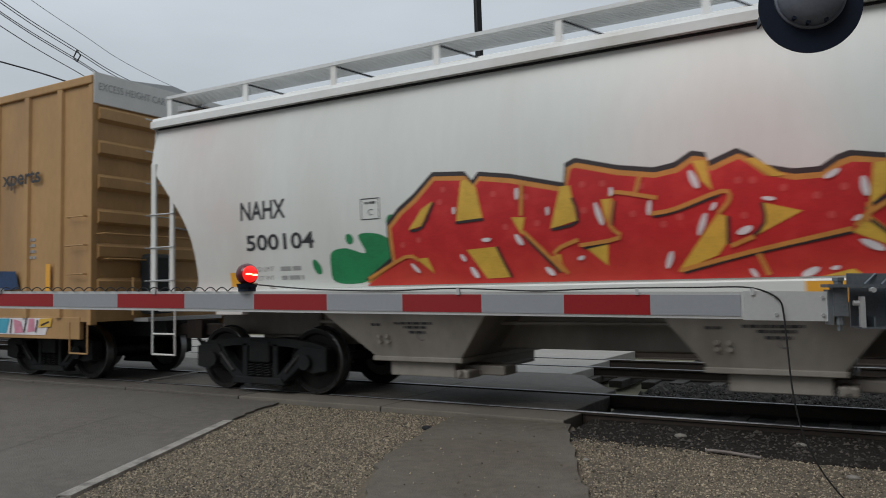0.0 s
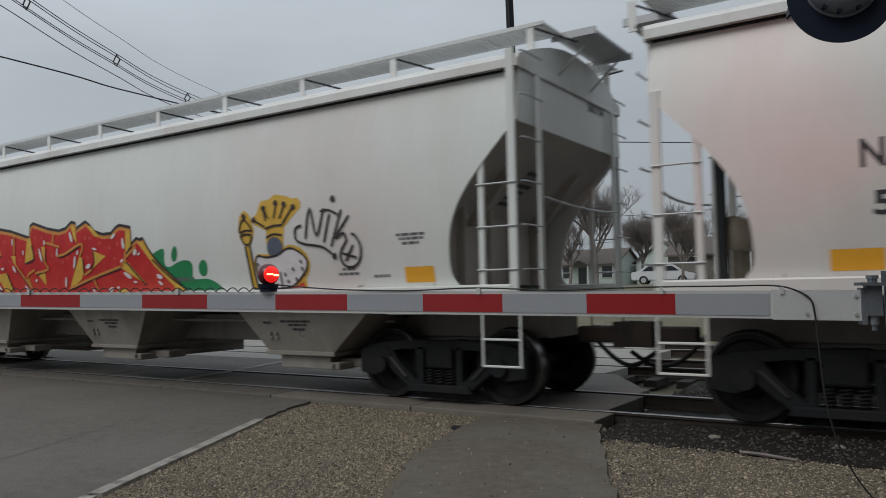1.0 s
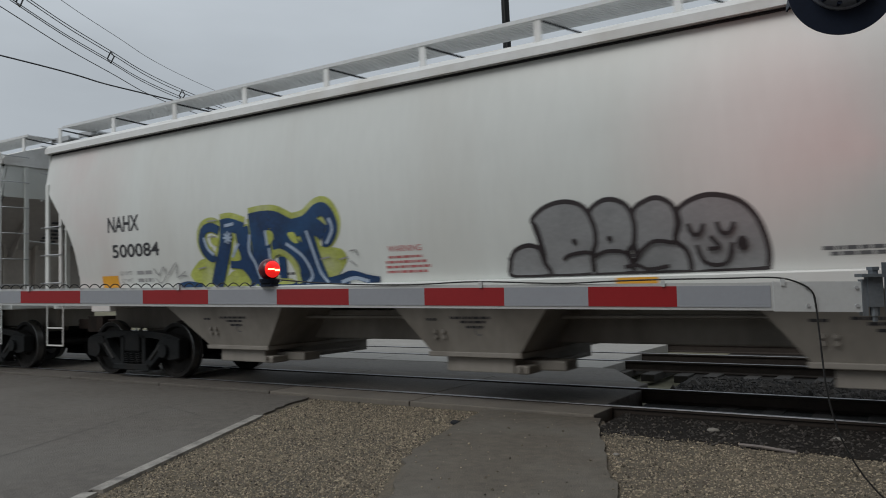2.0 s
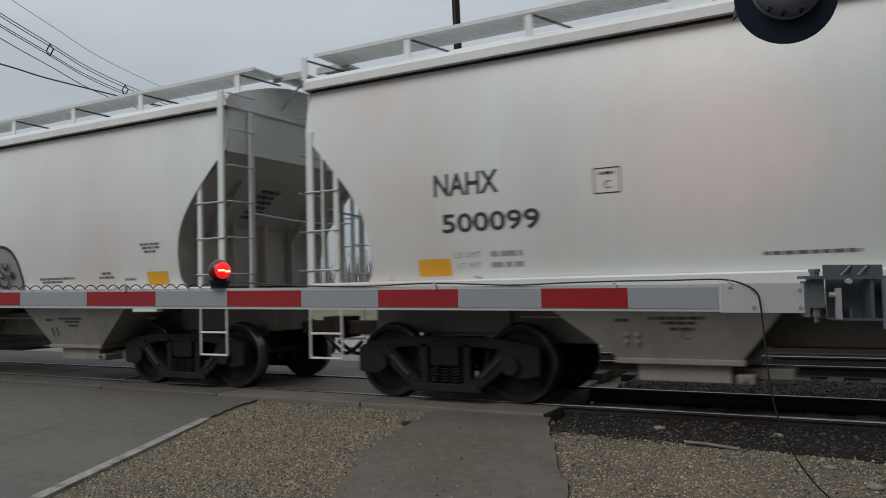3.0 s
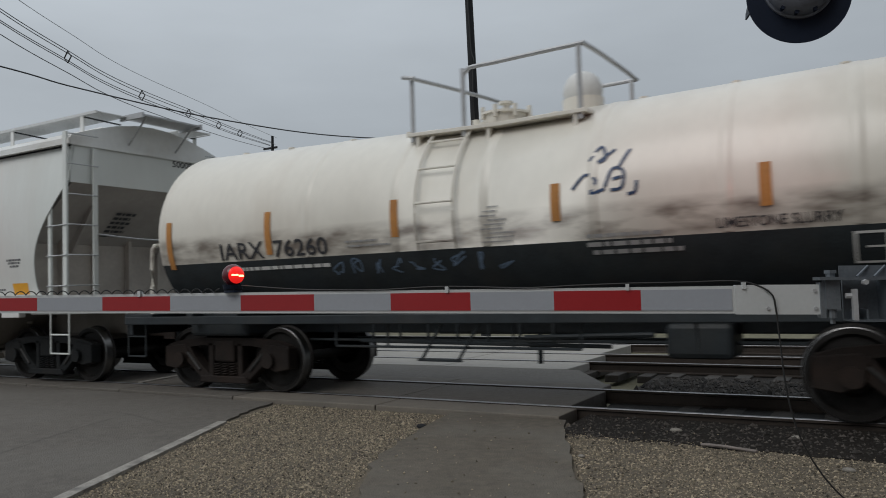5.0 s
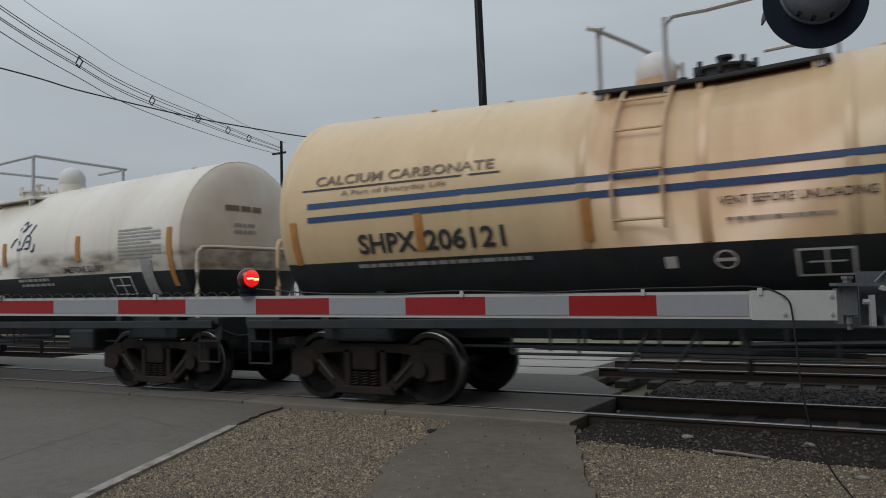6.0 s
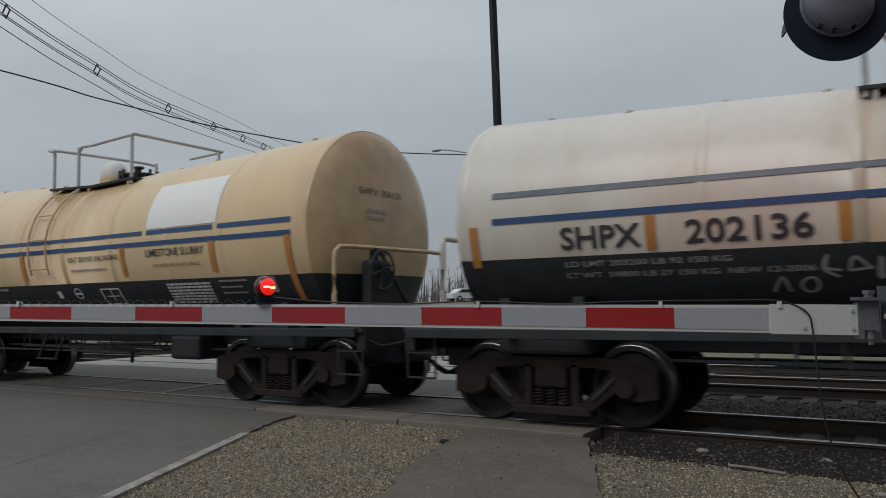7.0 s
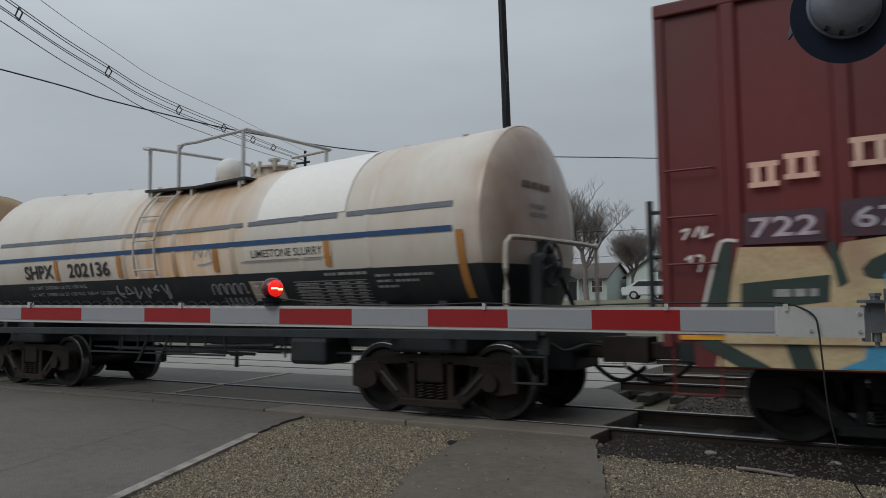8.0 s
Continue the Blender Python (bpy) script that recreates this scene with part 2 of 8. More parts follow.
def words(text, height, width=0.0, bold=0.0):
    """The flat mesh of a line of text: its left bottom corner at 0, u to the right, v up, at that height and, if given, width."""
    cu = bpy.data.curves.new("words", "FONT")
    cu.body, cu.size, cu.offset, cu.resolution_u = text, 1.0, bold, 3
    ob = bpy.data.objects.new("words", cu)
    scene.collection.objects.link(ob)
    dg = bpy.context.evaluated_depsgraph_get()
    me = bpy.data.meshes.new_from_object(ob.evaluated_get(dg))
    bpy.data.objects.remove(ob)
    bm = bmesh.new()
    bm.from_mesh(me)
    bpy.data.meshes.remove(me)
    xs = [v.co.x for v in bm.verts]
    ys = [v.co.y for v in bm.verts]
    k = height / (max(ys) - min(ys))
    kx = width / (max(xs) - min(xs)) if width else k
    x0, y0 = min(xs), min(ys)
    for v in bm.verts:
        v.co = Vector(((v.co.x - x0) * kx, (v.co.y - y0) * k, 0))
    return bm


def bars(rows):
    """Rows of small dashes for writing too small to read. rows: (u, v, width, height)."""
    bm = bmesh.new()
    for u, v, w, h in rows:
        x = u
        while x < u + w - 0.01:
            s = random.uniform(0.6, 2.2) * h * 1.6
            e = min(x + s, u + w)
            bm.faces.new([bm.verts.new(p) for p in ((x, v, 0), (e, v, 0), (e, v + h, 0), (x, v + h, 0))])
            x = e + 0.5 * h
    return bm


def letters(name, bm, material, parent, label=""):
    """Each character of a finished line of text as a part of its own."""
    left = set(bm.faces)
    while left:
        island, todo = set(), [left.pop()]
        while todo:
            f = todo.pop()
            island.add(f)
            for e in f.edges:
                for g in e.link_faces:
                    if g in left:
                        left.discard(g)
                        todo.append(g)
        one, made = bmesh.new(), {}
        for f in island:
            for v in f.verts:
                if v not in made:
                    made[v] = one.verts.new(v.co)
            one.faces.new([made[v] for v in f.verts])
        part(name, one, material, parent, label)
    bm.free()


def on_side(bm, x, z, y):
    """Stands a flat drawing up on the near side of a car."""
    for v in bm.verts:
        v.co = Vector((x + v.co.x, y - v.co.z, z + v.co.y))
    return bm
def band(m, axis, centre, half, soft, color, amount, rough_noise=3.0, stretch=(1, 1, 1)):
    """Lays a ragged stain or tint over a material, along one axis of its thing."""
    n, l = m.node_tree.nodes, m.node_tree.links
    b = n["Principled BSDF"]
    old = b.inputs["Base Color"].links[0].from_socket
    tc, sep = n.new("ShaderNodeTexCoord"), n.new("ShaderNodeSeparateXYZ")
    l.new(tc.outputs["Object"], sep.inputs[0])
    sub, ab, rg = n.new("ShaderNodeMath"), n.new("ShaderNodeMath"), n.new("ShaderNodeMapRange")
    sub.operation, ab.operation = "SUBTRACT", "ABSOLUTE"
    sub.inputs[1].default_value = centre
    l.new(sep.outputs[axis], sub.inputs[0]), l.new(sub.outputs[0], ab.inputs[0])
    rg.inputs[1].default_value, rg.inputs[2].default_value = half + soft, half
    rg.inputs[3].default_value, rg.inputs[4].default_value = 0.0, 1.0
    l.new(ab.outputs[0], rg.inputs[0])
    mp, nz, nr = n.new("ShaderNodeMapping"), n.new("ShaderNodeTexNoise"), n.new("ShaderNodeMapRange")
    mp.inputs["Scale"].default_value = stretch
    l.new(tc.outputs["Object"], mp.inputs[0]), l.new(mp.outputs[0], nz.inputs["Vector"])
    nz.inputs["Scale"].default_value, nz.inputs["Detail"].default_value = rough_noise, 7.0
    nr.inputs[1].default_value, nr.inputs[2].default_value = 0.38, 0.66
    nr.inputs[3].default_value, nr.inputs[4].default_value = 0.25, 1.0
    l.new(nz.outputs[0], nr.inputs[0])
    mul, am = n.new("ShaderNodeMath"), n.new("ShaderNodeMath")
    mul.operation = am.operation = "MULTIPLY"
    am.inputs[1].default_value = amount
    l.new(rg.outputs[0], mul.inputs[0]), l.new(nr.outputs[0], mul.inputs[1]), l.new(mul.outputs[0], am.inputs[0])
    mx = n.new("ShaderNodeMix")
    mx.data_type = "RGBA"
    mx.inputs[7].default_value = (*color, 1)
    l.new(am.outputs[0], mx.inputs[0]), l.new(old, mx.inputs[6]), l.new(mx.outputs[2], b.inputs["Base Color"])
    return m


band(TANK_WHITE, 2, 2.03, 0.10, 0.14, (0.15, 0.12, 0.10), 0.9, 3.5, (0.7, 1, 2))
band(TANK_WHITE, 0, 11.0, 0.2, 0.3, (0.40, 0.28, 0.18), 0.35, 1.5)
band(TANK_TAN, 0, 11.0, 0.15, 0.4, (0.30, 0.17, 0.09), 0.6, 1.5)
band(TANK_TAN, 0, 5.5, 0.9, 0.7, (0.46, 0.26, 0.13), 0.35, 2.4, (3.0, 0.5, 0.25))
band(TANK_TAN, 0, 4.2, 0.25, 0.25, (0.42, 0.20, 0.09), 0.5, 2.0, (2.0, 0.6, 0.4))
band(TANK_GREY, 0, 5.85, 0.85, 0.35, (0.48, 0.30, 0.14), 1.0, 0.7, (1, 0.5, 0.4))
band(TANK_GREY, 0, 5.2, 0.8, 0.8, (0.40, 0.20, 0.06), 0.75, 2.2, (2.4, 0.5, 0.3))
# pink tints near both car ends: the red signal's glow, put into the paint
band(WHITE, 0, 13.3, 0.8, 1.6, (0.58, 0.38, 0.37), 0.3, 0.7)
band(WHITE, 0, 1.2, 0.2, 1.1, (0.62, 0.40, 0.39), 0.35, 0.9)
for m2 in (BLACK_STEEL, BROWN_STEEL, WHEEL, UNDER_BLACK, SIGNAL_BLACK, OILY, BALLAST, RAIL):      # greasy dust: little gloss
    m2.node_tree.nodes["Principled BSDF"].inputs["Specular IOR Level"].default_value = 0.25
band(TANK_GREY, 0, 11.0, 0.25, 0.4, (0.34, 0.20, 0.12), 0.7, 1.5)


def again(ob, parent, m):
    """The same part once more, with its sub-parts, under a parent."""
    c = copy_thing(ob, m)
    c.parent = parent
    return c


# ---- structure: ground, tracks, road ----
def slab(name, outline, z0, z1, material, label="", kind="structure", parent=None):
    ob = part(name, prism(bmesh.new(), outline, "z", z0, z1), material, parent)
    return tagged(ob, label, "", "", kind if not parent else "")


def ragged(a, b, n, amount, seed):
    """Points from a to b with a worn, uneven line."""
    r = random.Random(seed)
    return [(a[0] + (b[0] - a[0]) * k / n + r.uniform(-amount, amount), a[1] + (b[1] - a[1]) * k / n + r.uniform(-amount, amount)) for k in range(n + 1)]


def ground_sheet():
    bm = bmesh.new()
    ys = [-900, -200, -40, 0, 7.5, 11, 16, 22, 28, 34, 45, 70, 150, 900]
    zs = [-0.4, -0.4, -0.35, -0.35, -0.35, -0.3, 0.25, 0.9, 1.4, 1.5, 1.55, 1.6, 1.6, 1.6]
    xs = [-900, -300, -120, -60, -40, -25, -15, -8, 0, 8, 15, 30, 80, 300, 900]
    r = random.Random(3)
    loft(bm, [[(x, y, z + (r.uniform(-0.06, 0.06) if 11 < y < 150 else 0)) for x in xs] for y, z in zip(ys, zs)], close_ends=False)
    return tagged(part("ground", bm, SOIL, smooth=True), "dry winter grass and bare soil rising beyond the tracks", "", "", "structure")


ground_sheet()

# road along ROAD, edge line from (-6.54, -2.82) to (-5.15, -5.75)
ROAD_EDGE = ragged((-7.05, -1.37), (-6.72, -2.4), 8, 0.04, 7) + ragged((-6.62, -2.66), (-5.24, -5.66), 30, 0.03, 5) + ragged((-5.1, -6.0), (3.6, -24.5), 12, 0.02, 6)
slab("road", [(-30, -1.37), *ROAD_EDGE, (4, -60), (-60, -60), (-60, -1.37)], -0.4, -0.05, ASPHALT, "grey worn asphalt road with hairline cracks")
slab("road_beyond", [(-21, 10.2), (-9.5, 10.2), (-19, 30), (-48, 92), (-60, 90)], -0.34, -0.26, ASPHALT, "grey asphalt road beyond the tracks")
PATH_L = [(-4.35, -1.37)] + ragged((-4.12, -2.42), (-3.82, -3.59), 8, 0.03, 1) + ragged((-3.75, -3.75), (-3.13, -4.85), 8, 0.03, 2) + [(-1.2, -9.5), (2.5, -20)]
PATH_R = [(-2.93, -1.37), (-2.86, -1.6)] + ragged((-2.81, -1.73), (-2.12, -3.33), 10, 0.025, 3) + ragged((-2.05, -3.45), (-1.69, -4.21), 6, 0.025, 4) + [(0.9, -9.5), (4.5, -20)]
slab("sidewalk", PATH_L + PATH_R[::-1], -0.4, -0.045, PATH_ASPHALT, "narrow worn asphalt footpath leading to the crossing")
slab("gravel_verge", [(-7.3, -1.37), (-5.4, -6.0), (3.4, -24.5), (3.4, -60), (60, -60), (60, -2.3), (0.2, -2.2)] + ragged((-0.3, -2.05), (-2.6, -1.85), 12, 0.05, 8) + [(-2.9, -1.37)], -0.4, -0.075, GRAVEL, "grey-brown gravel verge with loose stones")

# painted lines
bm = bmesh.new()
for a, b in [((-6.56, -2.78), (-5.15, -5.75)), ((-5.12, -5.81), (3.2, -23.3))]:
    d = (Vector(b) - Vector(a)).normalized()
    s = Vector((-d.y, d.x)) * 0.055
    prism(bm, [Vector(a) - s, Vector(b) - s, Vector(b) + s, Vector(a) + s], "z", -0.12, -0.046)
part("edge_line", bm, ROAD_PAINT)["kind"] = "structure"
bm = bmesh.new()
for a, b in [((-10.7, -0.62), (-10.97, 0.66)), ((-11.0, 0.86), (-11.6, 3.1))]:
    prism(bm, [(a[0] - 0.06, a[1]), (a[0] + 0.06, a[1]), (b[0] + 0.06, b[1]), (b[0] - 0.06, b[1])], "z", -0.02, 0.0)
part("lane_line", bm, ROAD_PAINT)["kind"] = "structure"
bm = bmesh.new()
for pts in ([(-12, -2.6), (-10.2, -3.0), (-8.6, -2.75), (-7.2, -3.1)], [(-8.4, -1.5), (-8.0, -3.3), (-7.0, -5.6), (-6.4, -7.6)]):
    line = smooth_line([(x, y, -0.047) for x, y in pts], 8)
    for p, q in zip(line, line[1:]):
        d = (q - p).normalized()
        s = Vector((-d.y, d.x, 0)) * 0.004
        bm.faces.new([bm.verts.new(v) for v in (p - s, q - s, q + s, p + s)])
part("tar_crack", bm, mat("tar", (0.065, 0.06, 0.055), 0.7))["kind"] = "structure"

OILY_DIRT = mat("oily_dirt", (0.019, 0.016, 0.0135), 0.9, 0, 0.4, 9.0, 1.0, 40, (0.014, 0.012, 0.011), 0.7, 1.2)
OILY_DIRT.node_tree.nodes["Principled BSDF"].inputs["Specular IOR Level"].default_value = 0.2
# track beds and rails
slab("ballast_bed", [(-300, -1.36), (-15, -1.36), (-15, 11), (-300, 11)], -0.5, -0.19, BALLAST, "grey ballast stone bed")
bed = slab("track_bed", [(-2.9, -1.75)] + ragged((-2.5, -1.95), (0, -2.2), 10, 0.05, 9) + [(30, -2.4), (300, -2.4), (300, 11.5), (-4.0, 11.5)], -0.5, -0.19, BALLAST, "dark oily ballast between and beside the tracks")
slab("dirt_shoulder", ragged((-2.86, -0.84), (6, -0.84), 30, 0.012, 31) + [(300, -0.84), (300, -2.6), (2, -2.45)] + ragged((0.2, -2.25), (-2.75, -1.9), 14, 0.06, 32), -0.3, -0.068, OILY_DIRT, "dark dirt shoulder level with the rail")
slab("oily_strip", [(-2.9, -0.72), (300, -0.72), (300, 0.72), (-3.1, 0.72)], -0.3, -0.165, OILY, "black oil-soaked ballast between the rails")
for y0 in (0.0, 4.95, 8.85):
    for s in (-1, 1):
        y = y0 + s * 0.753
        rail = thing("rail", "steel rail with a polished running surface", "rail", "rails of the three tracks")
        bm = bmesh.new()
        prism(bm, [(y - 0.07, -0.18), (y + 0.07, -0.18), (y + 0.07, -0.165), (y + 0.012, -0.145), (y + 0.012, -0.04), (y + 0.034, -0.03), (y + 0.034, -0.008), (y - 0.034, -0.008), (y - 0.034, -0.03), (y - 0.012, -0.04), (y - 0.012, -0.145), (y - 0.07, -0.165)], "x", -300, 300)
        part("web", bm, RAIL, rail)
        part("head", boxed(-300, 300, y - 0.03, y + 0.03, -0.0085, 0.0, bevel=0.004), RAIL_TOP, rail)

# ties seen between the tracks
tie_mesh = None
for y0, xs0, xs1 in ((0.0, -2.6, 9.5), (4.95, -4.6, 9.5)):
    x = xs0
    while x < xs1:
        if tie_mesh is None:
            tie = part("tie", boxed(-0.115, 0.115, -1.32, 1.32, -0.12, 0.0, bevel=0.012), WOOD_TIE)
            tie_mesh = tie.data
        else:
            tie = new("tie", tie_mesh)
        tie.matrix_basis = pose(x + random.uniform(-0.03, 0.03), y0 + random.uniform(-0.04, 0.04), -0.165 + random.uniform(-0.012, 0.012), 0, 0, random.uniform(-1.5, 1.5))
        tagged(tie, "weathered grey wooden railway tie in ballast", "tie", "ties of the tracks")
        x += 0.53

# crossing surface in panels
crossing = thing("crossing_surface", "worn panels of the level crossing", "", kind="structure")
panel_data = {}


def panel(x0, x1, y0, y1, material, z=-0.012):
    key = (round(x1 - x0, 2), round(y1 - y0, 2), material.name)
    if key not in panel_data:
        me_ob = part("panel", boxed(0, x1 - x0 - 0.015, 0, y1 - y0, -0.2, 0, bevel=0.012), material, crossing)
        panel_data[key] = me_ob.data
        ob = me_ob
    else:
        ob = new("panel", panel_data[key])
        ob.parent = crossing
    ob.matrix_basis = pose(x0, y0, z + random.uniform(-0.005, 0.003))


x = -3.0
while x > -16:
    w = 2.42
    panel(x - w, x, -1.36, -0.80, CONCRETE if x > -7.2 else ASPHALT)
    panel(x - w - 0.15, x - 0.15, -0.665, 0.665, ASPHALT)
    panel(x - w - 0.3, x - 0.3, 0.80, 1.36, CONCRETE)
    panel(x - w - 1.6, x - 1.6, 3.0, 4.13, PALE_CONCRETE)
    panel(x - w - 1.8, x - 1.8, 4.27, 5.62, PALE_CONCRETE)
    panel(x - w - 2.0, x - 2.0, 5.77, 8.02, PALE_CONCRETE)
    panel(x - w - 2.6, x - 2.6, 8.17, 9.52, PALE_CONCRETE)
    panel(x - w - 3.0, x - 3.0, 9.67, 10.6, PALE_CONCRETE)
    x -= w
slab("crossing_infill", [(-22, 1.37), (-3.4, 1.37), (-4.4, 2.99), (-23, 2.99)], -0.4, -0.02, ASPHALT, "dark asphalt between the two crossing tracks")
slab("crossing_left", [(-30, -1.37), (-17.7, -1.37), (-22, 10.5), (-30, 10.5)], -0.4, -0.19, ASPHALT, "asphalt shoulder")


def stones(name, label, n, region, size, z, material, seed):
    """Loose stones, each a small uneven eight-sided lump, on the ground."""
    r = np.random.default_rng(seed)
    base = np.array([(1, 0, 0), (-1, 0, 0), (0, 1, 0), (0, -1, 0), (0, 0, 0.7), (0, 0, -0.7)], float)
    faces = np.array([(0, 2, 4), (2, 1, 4), (1, 3, 4), (3, 0, 4), (2, 0, 5), (1, 2, 5), (3, 1, 5), (0, 3, 5)])
    pts, fs = [], []
    while len(pts) < n:
        p = region(r)
        if p is None:
            continue
        a = r.uniform(0, 6.28)
        c, s = np.cos(a), np.sin(a)
        k = size * r.lognormal(0, 0.35)
        v = base * (1 + r.uniform(-0.35, 0.35, (6, 1))) * k * np.array([1, r.uniform(0.6, 1), 1])
        v = np.column_stack([v[:, 0] * c - v[:, 1] * s + p[0], v[:, 0] * s + v[:, 1] * c + p[1], v[:, 2] + z + 0.25 * k])
        fs.append(faces + 6 * len(pts))
        pts.append(v)
    me = bpy.data.meshes.new(name)
    me.from_pydata(np.concatenate(pts).tolist(), [], np.concatenate(fs).tolist())
    me.materials.append(material)
    return tagged(new(name, me), label, "", "", "stuff")


def island_tint(m, lo, hi):
    """Varies a material from lump to lump."""
    n, l = m.node_tree.nodes, m.node_tree.links
    b = n["Principled BSDF"]
    old = b.inputs["Base Color"].links[0].from_socket
    geo, rg, mx = n.new("ShaderNodeNewGeometry"), n.new("ShaderNodeMapRange"), n.new("ShaderNodeMix")
    rg.inputs[3].default_value, rg.inputs[4].default_value = lo, hi
    mx.data_type, mx.blend_type = "RGBA", "MULTIPLY"
    mx.inputs[0].default_value = 1
    l.new(geo.outputs["Random Per Island"], rg.inputs[0]), l.new(old, mx.inputs[6]), l.new(rg.outputs[0], mx.inputs[7]), l.new(mx.outputs[2], b.inputs["Base Color"])


island_tint(STONE, 0.15, 2.3)
BALLAST_STONE = mat("ballast_stone", (0.045, 0.039, 0.034), 0.85, 0, 0.2, 20)
island_tint(BALLAST_STONE, 0.4, 1.8)


def left_of(a, b, p):
    return (b[0] - a[0]) * (p[1] - a[1]) - (b[1] - a[1]) * (p[0] - a[0]) > 0


def verge_left(r):
    p = (r.uniform(-7.0, -2.0), r.uniform(-6.6, -1.42))
    edge = left_of((-6.97, -1.4), (-6.55, -2.7), p) if p[1] > -2.7 else left_of((-6.53, -2.78), (-5.08, -5.8), p)
    path = left_of((-4.3, -1.4), (-3.7, -3.8), p) if p[1] > -3.8 else left_of((-3.75, -3.75), (-2.4, -6.6), p)
    return p if edge and not path else None


def verge_right(r):
    p = (r.uniform(-2.9, 2.2), r.uniform(-5.2, -1.75))
    if left_of((-2.87, -1.6), (-1.69, -4.2), p) and left_of((-1.69, -4.2), (-1.0, -5.6), p) and p[1] < -1.8 - 0.12 * (p[0] + 2.9) + 0.08 * r.normal():
        return p
    return None


def track_side(r):
    p = (r.uniform(-3.2, 6.0), r.uniform(0.85, 3.6))
    return p


def shoulder_side(r):
    return (r.uniform(-2.8, 6.0), r.uniform(-2.15, -0.9))


stones("gravel_stones", "loose grey and brown gravel stones", 36000, verge_left, 0.0072, -0.075, STONE, 1)
stones("gravel_chips", "loose grey gravel stones beside the footpath", 26000, verge_right, 0.0072, -0.075, STONE, 2)
stones("ballast_stones", "dark crushed ballast stones", 6000, track_side, 0.035, -0.19, BALLAST_STONE, 3)
stones("shoulder_stones", "small dark stones in dirt beside the rail", 3500, shoulder_side, 0.014, -0.07, BALLAST_STONE, 5)
stones("path_grit", "scattered grit on the footpath", 260, lambda r: (r.uniform(-4.2, -1.2), r.uniform(-5.5, -1.5)), 0.009, -0.045, STONE, 4)
LONE_STONE = mat("lone_stone", (0.21, 0.195, 0.17), 0.8, 0, 0.25, 12, 0.4, 30)
for x, y, s in ((-4.236, -2.19, 0.05), (-1.75, -1.475, 0.045), (-0.67, -1.463, 0.04), (-2.2, -2.9, 0.025), (-0.2, -2.6, 0.035), (0.1, -3.1, 0.045)):
    bm = bmesh.new()
    bmesh.ops.create_icosphere(bm, subdivisions=2, radius=s, matrix=Matrix.Diagonal((1.3, 0.9, 0.6, 1)))
    for v in bm.verts:
        v.co *= 1 + 0.25 * noise.noise(v.co * 18 + Vector((x * 7, y, 0)))
    ob = part("rock", bm, POLE_DARK if x < -4 else LONE_STONE, smooth=True)
    ob.matrix_basis = pose(x, y, -0.06)
    tagged(ob, "dark lump of stone on gravel" if x < -4 else "pale lone stone lying in gravel", "rock")
bm = bmesh.new()
tube(bm, smooth_line([(-1.38, -2.1, -0.05), (-1.2, -2.16, -0.04), (-1.0, -2.17, -0.055), (-0.9, -2.22, -0.05)], 4), 0.014, 6)
tagged(part("stick", bm, BARK), "broken dry stick lying on the gravel", "stick")
# ---- train: running gear ----
CARS, WHEELSETS = [], []      # (thing, metres at the start), (part, its place in the car)
WHEEL_R = 0.457


def lathe(bm, profile, seg=28, axis="y"):
    """profile: (along, radius) pairs."""
    rings = []
    for a, r in profile:
        ring = []
        for k in range(seg):
            c, s = r * math.cos(2 * math.pi * k / seg), r * math.sin(2 * math.pi * k / seg)
            ring.append(bm.verts.new((c, a, s) if axis == "y" else (a, c, s)))
        rings.append(ring)
    for p, q in zip(rings, rings[1:]):
        for k in range(seg):
            bm.faces.new((p[k], p[(k + 1) % seg], q[(k + 1) % seg], q[k]))
    bm.faces.new(rings[0]), bm.faces.new(rings[-1])
    return bm


def wheelset_part():
    bm = bmesh.new()
    rod(bm, (0, -1.05, 0), (0, 1.05, 0), 0.075, 12)
    for s in (-1, 1):
        lathe(bm, [(s * 0.67, 0.20), (s * 0.67, 0.11), (s * 0.90, 0.11), (s * 0.90, 0.17), (s * 0.80, 0.22), (s * 0.80, 0.36), (s * 0.845, 0.39), (s * 0.845, 0.445), (s * 0.71, WHEEL_R - 0.002), (s * 0.69, 0.484), (s * 0.675, 0.478), (s * 0.675, 0.38), (s * 0.73, 0.34), (s * 0.73, 0.22)])
    ob = part("wheelset", bm, WHEEL, smooth=True)
    for s in (-1, 1):
        bm = bmesh.new()
        lathe(bm, [(s * 0.72, WHEEL_R), (s * 0.842, WHEEL_R - 0.004), (s * 0.846, WHEEL_R - 0.012), (s * 0.72, WHEEL_R - 0.02)])
        part("tread", bm, TREAD, ob, "bright worn steel tread", True)
    bm = bmesh.new()
    for s in (-1, 1):
        for k in range(3):
            a = 2.1 * k
            bmesh.ops.create_cone(bm, cap_ends=True, segments=6, radius1=0.018, radius2=0.018, depth=0.03, matrix=Matrix.Translation((0.05 * math.cos(a), s * 1.06, 0.05 * math.sin(a))) @ Matrix.Rotation(math.pi / 2, 4, "X"))
    part("axle_cap", bm, GALV, ob)
    return ob


